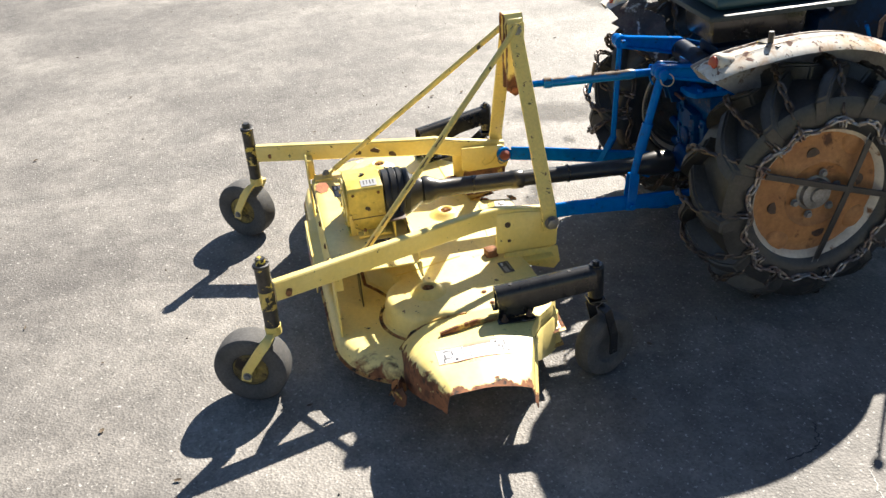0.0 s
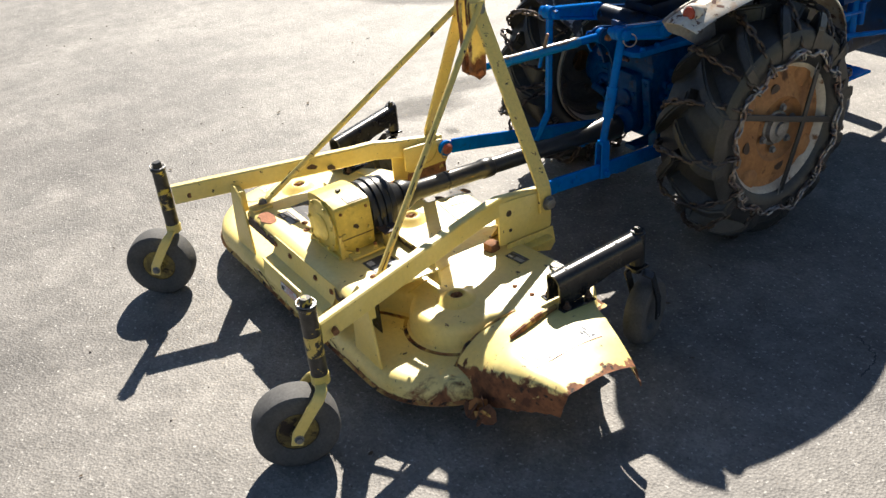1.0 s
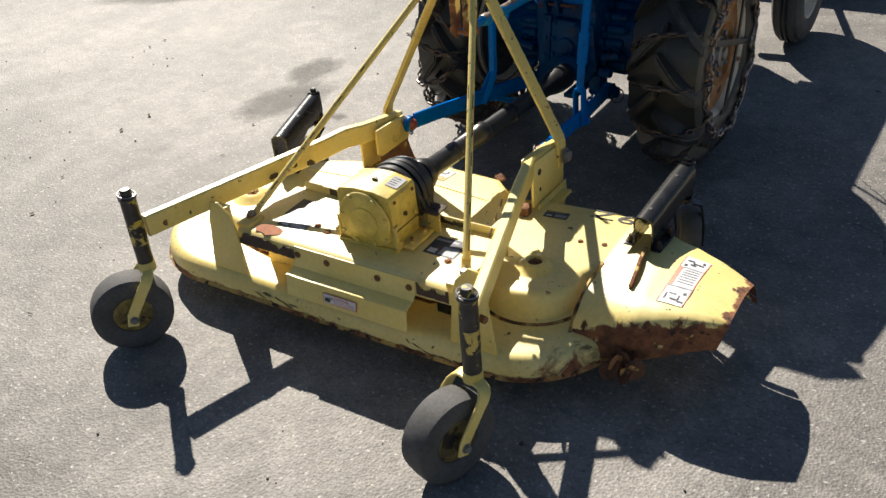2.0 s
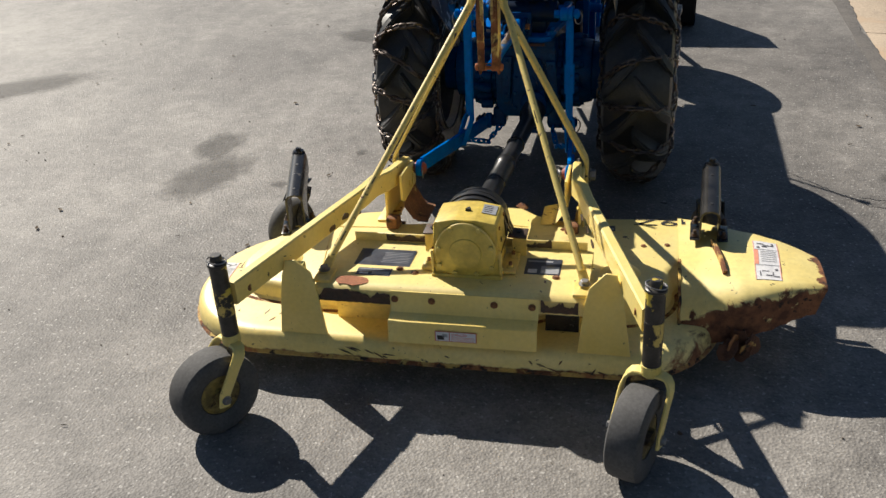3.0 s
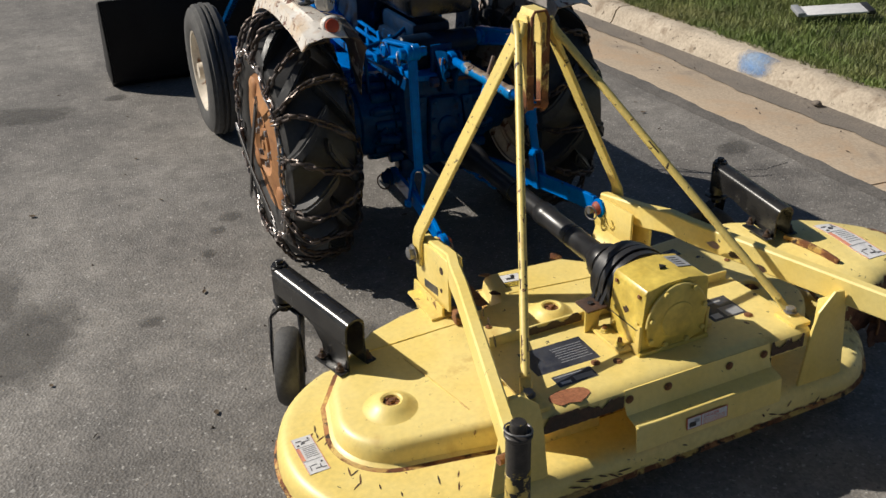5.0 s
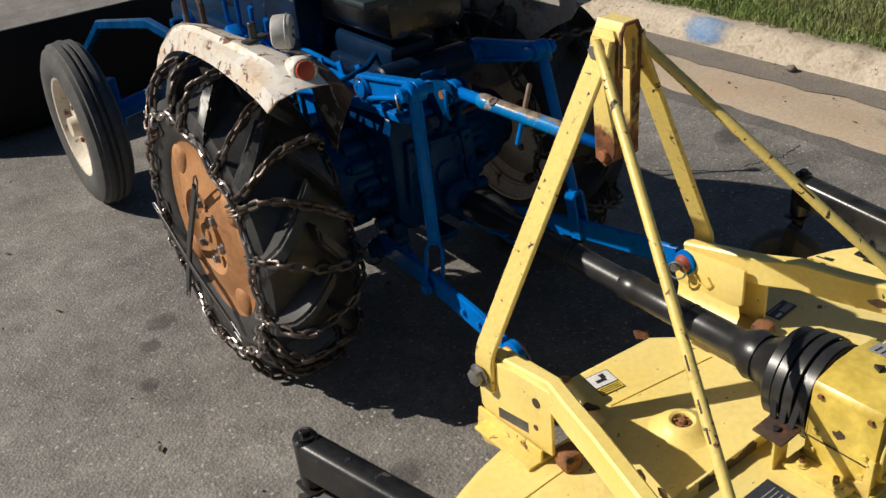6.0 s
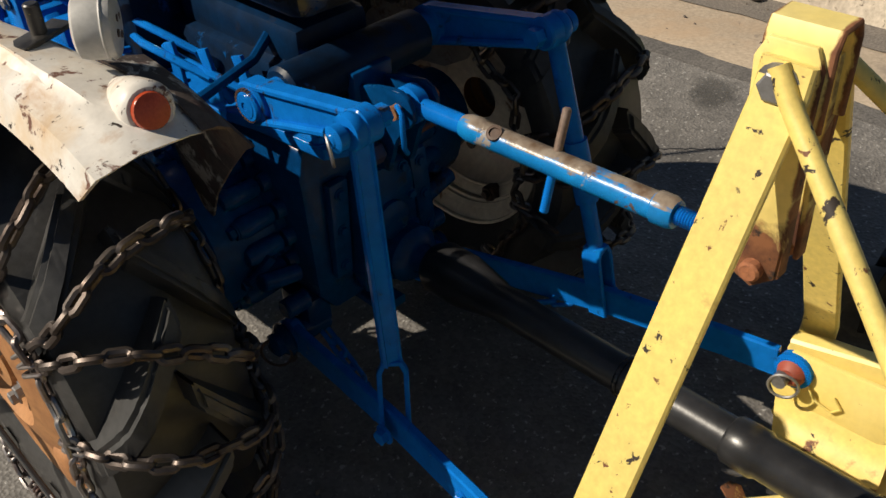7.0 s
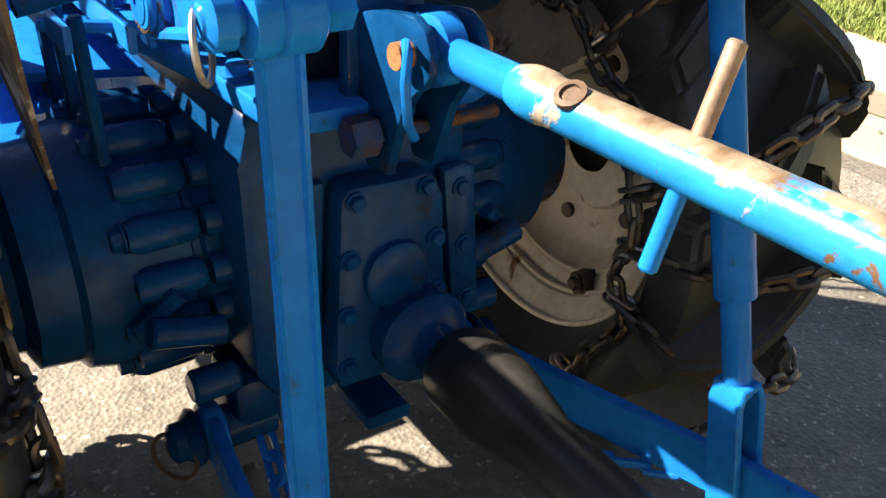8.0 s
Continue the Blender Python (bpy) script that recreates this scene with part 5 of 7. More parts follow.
def roller(root, back, front, s):
    """A black inverted channel from the deck to a vertical spindle with a small wheel below."""
    d = (front - back).normalized()
    side = d.cross(UP).normalized()
    up = side.cross(d)
    foot = housing_z(back.x) + 0.004 if s < 0 else skin_z(back.x, back.y + 0.05) + 0.012
    bm = B()
    w, t = 0.033, 0.006
    outer = [(-w, -0.040), (-w, 0.012), (-0.030, 0.026), (-0.020, 0.036), (0, 0.040), (0.020, 0.036), (0.030, 0.026), (w, 0.012), (w, -0.040)]
    inner = [(u * (w - t) / w, v - (t if v > 0.02 else 0.002 if v > 0 else 0)) for u, v in outer[::-1]]
    sweep(bm, [back, back + d * 0.02, front - d * 0.02, front], outer + inner, UP)
    # legs that widen downwards to the bolted feet
    for k in (-1, 1):
        low = Vector((0, 0, foot - back.z))
        o = [back + up * -0.036, back + d * 0.23 - up * 0.036, back + d * 0.16 - up * 0.050, back + d * 0.125 + low * 0.75, back + d * 0.120 + low, back + low * 1.0]
        a = [bm.verts.new(p + side * k * (w - t)) for p in o]
        b = [bm.verts.new(p + side * k * w) for p in o]
        bm.faces.new(a), bm.faces.new(b[::-1])
        for i in range(6):
            bm.faces.new((a[i], b[i], b[(i + 1) % 6], a[(i + 1) % 6]))
    tube = part("roller_arm", bm, BLACK, root, "glossy black steel channel")
    for k in (-1, 1):
        bm = B()
        q = Vector((back.x, back.y, foot)) + d * 0.06 + side * k * 0.046
        box(bm, (q.x, q.y, foot), (0.034, 0.13, 0.006), Euler((0, 0, math.atan2(-d.x, d.y))).to_matrix(), 0.002)
        bracket = part("roller_foot", bm, BLACK, tube)
        for u in (0.018, 0.105):
            p = Vector((back.x, back.y, foot + 0.003)) + d * u + side * k * 0.048
            bolt(tube, p, UP, 0.010, 0.012, BARE)
            bm = B()
            cyl(bm, p, p + Vector((0, 0, 0.022)), 0.006, seg=8)
            part("stud", bm, BARE, tube)
    for u in (0.055, 0.26):
        bm = B()
        q = back + d * u + up * 0.0402
        cyl(bm, q - up * 0.002, q + up * 0.0006, 0.006, seg=12)
        part("drain_hole", bm, INK, tube)
    top = front + d * 0.006
    bm = B()
    cyl(bm, (top.x, top.y, top.z - 0.085), (top.x, top.y, top.z + 0.038), 0.027, seg=20, bev=0.003)
    cyl(bm, (top.x, top.y, top.z + 0.036), (top.x, top.y, top.z + 0.044), 0.022, seg=16)
    cyl(bm, (top.x, top.y, top.z + 0.042), (top.x, top.y, top.z + 0.056), 0.012, seg=8, bev=0.002)
    part("spindle", bm, BLACK, tube)
    c = Vector((top.x - 0.030, top.y - 0.105, 0.122)) if s < 0 else Vector((top.x + 0.016, top.y + 0.03, 0.122))
    axis = Vector((0.93, -0.36, 0)) if s < 0 else Vector((0.93, 0.36, 0))
    crown = Vector((top.x, top.y, top.z - 0.094))
    bm = B()
    box(bm, crown, (0.06, 0.06, 0.008), None, 0.002)
    cyl(bm, crown - Vector((0, 0, 0.022)), crown, 0.018, seg=14)
    hub = Vector((c.x, c.y, 0))
    back_d = (hub - Vector((crown.x, crown.y, 0)))
    for k in (-1, 1):
        o = axis * k * 0.047
        sweep(bm, [crown + o * 0.5 - Vector((0, 0, 0.02)), crown + o + back_d * 0.35 - Vector((0, 0, 0.03)), c + o + Vector((0, 0, 0.06)), c + o - Vector((0, 0, 0.015))], bar_section(0.007, 0.034, 0.001), axis.cross(UP))
    part("roller_fork", bm, BLACK, tube)
    bm = B()
    hw = 0.037
    lathe(bm, [(0.03, -hw * 0.5), (0.055, -hw * 0.55), (0.062, -hw * 0.85), (0.085, -hw), (0.108, -hw * 0.9), (0.119, -hw * 0.5), (0.122, 0), (0.119, hw * 0.5), (0.108, hw * 0.9), (0.085, hw), (0.062, hw * 0.85), (0.055, hw * 0.55), (0.03, hw * 0.5)], c, axis, 40)
    part("roller_wheel", bm, RUBBER_GREY, root, "scuffed dark rubber gauge wheel")


def label_plate(parent, m, w, h, style):
    """A thin stuck-on label with its panels and bars of print."""
    def panel(u, v, a, b, z, mat, name="print_bar"):
        bm = B()
        plate(bm, [(u - a / 2, v - b / 2), (u + a / 2, v - b / 2), (u + a / 2, v + b / 2), (u - a / 2, v + b / 2)], 0.0006, m @ Matrix.Translation((0, 0, z)))
        return bm, mat, name
    made = []
    if style == "warning":
        base = panel(0, 0, w, h, 0.0005, LABEL_RED)
        made = [panel(-w * 0.32, 0, w * 0.32, h * 0.90, 0.001, LABEL_WHITE), panel(w * 0.17, 0, w * 0.62, h * 0.90, 0.001, LABEL_WHITE),
                panel(-w * 0.36, -h * 0.12, w * 0.16, h * 0.42, 0.0014, INK, "pictogram"), panel(-w * 0.26, h * 0.10, w * 0.12, h * 0.30, 0.0014, LABEL_GREY, "pictogram")]
        made += [panel(w * 0.165, -h * (0.02 + 0.12 * k), w * 0.54, h * 0.035, 0.0014, LABEL_PALE_RED) for k in range(4)]
    elif style == "warning_tall":
        base = panel(0, 0, w, h, 0.0005, LABEL_WHITE)
        made = [panel(-w * 0.40, h * 0.04, w * 0.16, h * 0.36, 0.001, LABEL_PALE_RED), panel(w * 0.48, 0, w * 0.03, h * 0.98, 0.001, LABEL_PALE_RED), panel(-w * 0.48, 0, w * 0.03, h * 0.98, 0.001, LABEL_PALE_RED),
                panel(0, -h * 0.16, w * 0.9, h * 0.012, 0.001, LABEL_GREY), panel(0, h * 0.23, w * 0.9, h * 0.012, 0.001, LABEL_GREY)]
        for u, v, a, b in ((-0.2, 0.40, 0.34, 0.03), (0.12, 0.36, 0.5, 0.022), (-0.05, 0.32, 0.24, 0.04), (0.28, 0.42, 0.1, 0.06), (-0.3, 0.29, 0.14, 0.05),
                           (-0.3, -0.36, 0.05, 0.16), (-0.1, -0.30, 0.34, 0.022), (0.18, -0.36, 0.05, 0.13), (0.3, -0.42, 0.28, 0.025), (0.02, -0.40, 0.3, 0.03), (0.32, -0.26, 0.12, 0.05)):
            made.append(panel(w * u, h * v, w * a * 0.8, h * b * 0.75, 0.0014, FADED_INK, "pictogram"))
        made += [panel(w * 0.08, h * (0.18 - 0.05 * k), w * 0.6, h * 0.012, 0.0014, LABEL_GREY) for k in range(6)]
    elif style == "warning_square":
        base = panel(0, 0, w, h, 0.0005, LABEL_BLACK)
        made = [panel(0, h * 0.18, w * 0.94, h * 0.58, 0.001, LABEL_WHITE), panel(0, -h * 0.32, w * 0.94, h * 0.30, 0.001, LABEL_YELLOW),
                panel(-w * 0.05, h * 0.12, w * 0.42, h * 0.14, 0.0014, INK, "pictogram"), panel(w * 0.12, h * 0.28, w * 0.2, h * 0.22, 0.0014, INK, "pictogram")]
        made += [panel(0, -h * (0.24 + 0.08 * k), w * 0.8, h * 0.03, 0.0014, INK) for k in range(3)]
    elif style == "black_large":
        base = panel(0, 0, w, h, 0.0005, LABEL_BLACK)
        made = [panel(w * 0.2, h * (0.3 - 0.09 * k), w * (0.5 - 0.03 * (k % 3)), h * 0.02, 0.001, LABEL_GREY) for k in range(7)]
    elif style == "black_small":
        base = panel(0, 0, w, h, 0.0005, LABEL_BLACK)
        made = [panel(-w * 0.1, h * 0.34, w * 0.7, h * 0.08, 0.001, LABEL_GREY), panel(w * 0.2, -h * 0.12, w * 0.5, h * 0.4, 0.001, LABEL_GREY), panel(-w * 0.28, -h * 0.2, w * 0.25, h * 0.2, 0.001, LABEL_WHITE)]
    else:
        base = panel(0, 0, w, h, 0.0005, LABEL_GREY)
        made = [panel(-w * 0.1, h * (0.3 - 0.2 * k), w * 0.6, h * 0.06, 0.001, INK) for k in range(4)]
    tag = part("label", base[0], base[1], parent, "stuck-on printed label")
    for bm, mat, name in made:
        part(name, bm, mat, parent if parent.parent is not None else tag)
    if style == "warning":
        lettering("DANGER", h * 0.36, m @ Matrix.Translation((-w * 0.09, h * 0.10, 0.0014)), parent, LABEL_RED)


def lettering(text, size, m, parent, mat=None):
    """Printed characters, each one a part of its own, set side by side."""
    made, x = [], 0.0
    for ch in text:
        cu = bpy.data.curves.new("character", "FONT")
        cu.body, cu.size, cu.extrude = ch, size, 0.0003
        me = bpy.data.meshes.new_from_object(bpy.data.objects.new("character", cu))
        me.materials.clear()
        me.materials.append(mat or INK)
        left = min(v.co.x for v in me.vertices)
        for v in me.vertices:
            v.co.x += x - left
        x = max(v.co.x for v in me.vertices) + size * 0.09
        ob = new("character", me)
        ob["label"] = "printed character"
        made.append(bind(ob, parent, m))
    return made


# ---- tractor ----
TX = 0.05                      # the tractor's middle
AXLE_Y, AXLE_Z, TYRE_R = 0.962, 0.464, 0.468


def rear_wheel(root, s):
    """A rear wheel on the side s: carcass, lugs, rim, disc and hub."""
    xo = lambda v: TX + s * v  # noqa: E731
    c = Vector((xo(0.496 if s > 0 else 0.505), AXLE_Y, AXLE_Z))
    ax = Vector((s, 0, 0))
    bm = B()
    R = TYRE_R - 0.052
    inner = [(0.270, -0.068), (0.285, -0.098), (0.32, -0.140)] if s > 0 else [(0.255, -0.090), (0.268, -0.102), (0.31, -0.113)]
    bulge = 0.146 if s > 0 else 0.115
    prof = inner + [(0.36, -bulge), (0.385, -bulge + 0.012), (R - 0.022, -0.09), (R, 0), (R - 0.022, 0.09), (0.385, 0.134), (0.36, 0.146),
            (0.31, 0.146), (0.27, 0.134), (0.255, 0.115)]
    lathe(bm, prof, c, ax, 56, caps=False)
    tyre = part("rear_tyre", bm, RUBBER, root, "black ribbed farm tyre, dusty and scuffed")
    # one lug for each half, turned round the wheel
    for half in (-1, 1):
        bm = B()
        rows = []
        for k in range(6):
            f = k / 5
            x = half * (-0.012 + (0.160 if half == s or s > 0 else 0.126) * f)
            ang = 0.42 * f
            drop = 0.0 if f < 0.4 else (f - 0.4) ** 2 * 0.17
            lo = R - 0.022 - drop * 1.1 - (0.03 if f > 0.9 else 0)
            hi = TYRE_R - drop - (0.012 if f > 0.9 else 0)
            w = 0.082 + 0.014 * f
            ring = []
            for da, rr in ((-w, lo), (-w * 0.66, hi), (w * 0.66, hi), (w, lo)):
                a = ang + da
                ring.append(bm.verts.new((x, -rr * math.sin(a), rr * math.cos(a))))
            rows.append(ring)
        for a, b in zip(rows, rows[1:]):
            for k in range(4):
                bm.faces.new((a[k], a[(k + 1) % 4], b[(k + 1) % 4], b[k]))
        bm.faces.new(rows[0][::-1]), bm.faces.new(rows[-1])
        bmesh.ops.bevel(bm, geom=list(bm.edges), offset=0.008, segments=2, affect="EDGES")
        me = finish("lug", bm, RUBBER, 30)
        for k in range(12):
            turn = 2 * math.pi * (k + (0.5 if half > 0 else 0)) / 12
            ob = new("lug", me)
            bind(ob, tyre, Matrix.Translation(c) @ Matrix.Rotation(-turn, 4, "X"))
    # rim with its flanges and a stepped well
    bm = B()
    g = 0.045 if s > 0 else 0.0
    prof = [(0.252 + g * 0.4, -0.115 + g), (0.262 + g * 0.4, -0.124 + g), (0.266 + g * 0.3, -0.105 + g), (0.244, -0.09 + g), (0.236, 0.0), (0.244, 0.09), (0.266, 0.105), (0.262, 0.124), (0.252, 0.115), (0.238, 0.09),
            (0.228, 0.0), (0.238, -0.09 + g)]
    lathe(bm, prof + prof[:1], c, ax, 48, caps=False)
    rim = part("rear_rim", bm, RIM_CREAM, root, "cream painted steel rim with rust")
    bm = B()
    o = 0.062 if s < 0 else 0.030
    rr = 0.280 if s < 0 else 0.252
    lathe(bm, [(rr, 0.060 + o), (rr - 0.006, 0.068 + o), (0.225, 0.060 + o), (0.20, 0.066 + o), (0.13, 0.084 + o), (0.118, 0.070 + o), (0.105, 0.062 + o), (0.05, 0.062 + o), (0.05, 0.052 + o), (0.105, 0.052 + o),
               (0.20, 0.056 + o), (rr - 0.004, 0.052 + o)], c, ax, 44, caps=False)
    disc = part("wheel_disc", bm, RIM_RUST, root, "rusty orange dished wheel disc")
    # four pressed humps where the rim lugs sit
    for k in range(4):
        a = 2 * math.pi * k / 4 + 0.95
        q = c + Vector((s * (0.058 + o), 0.222 * math.cos(a), 0.222 * math.sin(a)))
        bm = B()
        lathe(bm, [(0.05, 0.0), (0.046, 0.010), (0.034, 0.018), (0.0, 0.021)], q, ax, 20, caps=False)
        part("lug_hump", bm, RIM_RUST, disc)
    bm = B()
    k = 0.3 if s < 0 else 0.5
    lathe(bm, [(0.072, 0.05 + o), (0.070, 0.065 + o), (0.060, 0.068 + o), (0.056, 0.070 + o + 0.03 * k), (0.03, 0.072 + o + 0.033 * k), (0.026, 0.074 + o + 0.046 * k), (0.0, 0.075 + o + 0.047 * k)], c, ax, 24, caps=False)
    part("hub", bm, RIM_RUST if s < 0 else STEEL, disc, "worn hub cap")
    bm = B()
    if s > 0:
        lathe(bm, [(0.274, -0.074), (0.268, -0.060), (0.246, -0.052), (0.236, -0.040), (0.232, -0.024), (0.214, -0.018), (0.204, -0.006), (0.196, 0.008), (0.185, 0.022), (0.17, 0.032), (0.115, 0.045), (0.108, 0.035), (0.05, 0.035)], c, ax, 48, caps=False)
    else:
        lathe(bm, [(0.236, -0.085), (0.226, -0.062), (0.212, -0.052), (0.204, -0.03), (0.196, 0.0), (0.185, 0.022), (0.17, 0.032), (0.115, 0.045), (0.108, 0.035), (0.05, 0.035)], c, ax, 40, caps=False)
    dusty = RIM_CREAM if s > 0 else RIM_DARK
    part("inner_dish", bm, dusty, rim, "inner face of the wheel, dusty cream right and dark brown left")
    for r, o2, t in ((0.274, -0.075, 0.006), (0.235, -0.034, 0.005), (0.206, -0.010, 0.004)) if s > 0 else ((0.258, -0.119, 0.006), (0.224, -0.058, 0.005), (0.200, -0.010, 0.004)):
        bm = B()
        torus(bm, c + ax * o2, ax, r, t, 48, 8)
        part("rim_bead", bm, dusty, rim)
    if s > 0:
        # clamp lug with its nut inside the rim
        for k in range(4):
            a = 2 * math.pi * k / 4 - 2.0
            q = Vector((0, math.cos(a), math.sin(a)))
            bm = B()
            box(bm, c + q * 0.222 - ax * 0.022, (0.035, 0.045, 0.040), Matrix.Rotation(a, 3, "X"), 0.008)
            lug = part("rim_clamp", bm, BARE, rim, "dark clamp lug inside the rim")
            bolt(lug, c + q * 0.215 - ax * 0.040, -ax, 0.011, 0.012, BARE)
    for k in range(6):
        a = 2 * math.pi * k / 6 + 0.75
        q = c + Vector((s * 0.0385, 0.142 * math.cos(a), 0.142 * math.sin(a)))
        bm = B()
        lathe(bm, [(0.013, 0.012), (0.0135, 0.0), (0.0125, -0.006), (0.0, -0.0065)], q, ax, 16, caps=False)
        part("hand_hole", bm, BARE, rim, "dark round hole in the dish")
    for k in range(6):
        a = 2 * math.pi * k / 6 + 0.3
        q = c + Vector((s * (0.073 + o), 0.084 * math.cos(a), 0.084 * math.sin(a)))
        bolt(disc, q, ax, 0.012, 0.014, STEEL)
    for k in range(4 if s > 0 else 0):
        a = 2 * math.pi * k / 4 + 0.2
        bm = B()
        q = c + Vector((s * (0.0795 + o), 0.165 * math.cos(a), 0.165 * math.sin(a)))
        m = axes(ax)
        lathe(bm, [(0.024, -0.012), (0.025, -0.004), (0.0, -0.002)], q, ax, 20, caps=False)
        part("hand_hole", bm, BARE, disc, "dark round hole in the disc")
    return c


def tyre_chain(s, c):
    """A ladder snow chain: two side chains, cross chains over the tread and a black strap across the disc."""
    root = thing("tyre_chain", "worn steel snow chain wrapped round the rear tyre", "tyre chain", (c.x, c.y, 0.0), group="snow chains on the rear tyres")
    rr = 0.345 if s < 0 else 0.300
    n = 96
    for side, mat in ((1, CHAIN_BRIGHT), (-1, CHAIN)):
        bm = B()
        pts = []
        for k in range(n + 1):
            a = 2 * math.pi * k / n
            r = rr + 0.012 * math.sin(13 * a + (1 if side > 0 else 2)) + 0.008 * math.sin(5 * a) + 0.035 * max(0.0, -math.cos(a)) ** 2
            pts.append(c + Vector((s * side * ((0.157 if s > 0 or side > 0 else 0.126) + 0.004 * math.sin(7 * a)), r * math.sin(a), r * math.cos(a))))
        chain_into(bm, pts, 0.033, out=Vector((s, 0, 0)), r=0.0050, width=0.0265)
        part("side_chain", bm, mat, root)
    count = 20 if s < 0 else 15
    for k in range(count):
        a0 = 2 * math.pi * (k + 0.27) / count
        lean = 0.16 * math.sin(k * 1.7)
        bm = B()
        pts = []
        for j in range(15):
            f = j / 14
            u = (f - 0.5) * 2
            a = a0 + lean * u + 0.03 * math.sin(6 * f + k)
            x = (0.155 if s > 0 or u > 0 else 0.124) * math.copysign(abs(u) ** 0.8, u)
            r = rr + (TYRE_R + 0.010 - rr) * (1 - abs(u) ** (4 if s < 0 else 2.6)) + 0.03 * max(0.0, -math.cos(a)) ** 2 * abs(u) ** 3
            pts.append(c + Vector((s * x, r * math.sin(a), r * math.cos(a))))
        out = Vector((0, math.sin(a0), math.cos(a0)))
        chain_into(bm, pts, 0.033, out=out, r=0.0062, width=0.0300)
        part("cross_chain", bm, CHAIN, root)
        for side in (-1, 1):
            e = pts[0] if side < 0 else pts[-1]
            for d in (-0.007, 0.007):
                bm = B()
                link_into(bm, e + Vector((0, math.cos(a0), -math.sin(a0))) * d, Vector((s * 0.4 * side, -math.sin(a0), -math.cos(a0))), Vector((0, math.cos(a0), -math.sin(a0))), 0.048, 0.022, 0.0034)
                part("end_hook", bm, CHAIN_BRIGHT, root)
    # black rubber tighteners with wire hooks, strung askew over the disc
    over = c.x + s * (0.168 if s < 0 else 0.135)
    strung = ((0.890, 0.640, 1.215, 0.165), (1.310, 0.405, 0.852, 0.198)) if s < 0 else ((1.125, 0.665, 0.985, 0.200), (0.735, 0.585, 1.235, 0.430))
    for ya, za, yb, zb in strung:
        bm = B()
        p, q = Vector((over, ya, za)), Vector((over, yb, zb))
        d = (p - q).normalized()
        sweep(bm, [p, p.lerp(q, 0.5) + Vector((s * 0.006, 0, 0)), q], bar_section(0.009, 0.024, 0.002), d.cross(Vector((s, 0, 0))))
        strap = part("rubber_strap", bm, PLASTIC, root, "black rubber chain tightener")
        for e, sg in ((p, 1), (q, -1)):
            bm = B()
            o = d.cross(Vector((1, 0, 0))) * 0.011
            rod(bm, [e + o - d * sg * 0.02, e + o + d * sg * 0.035, e + o * 0.2 + d * sg * 0.05, e - o + d * sg * 0.035, e - o - d * sg * 0.02], 0.0025, 6, Vector((s, 0, 0)))
            part("wire_hook", bm, STEEL, strap)


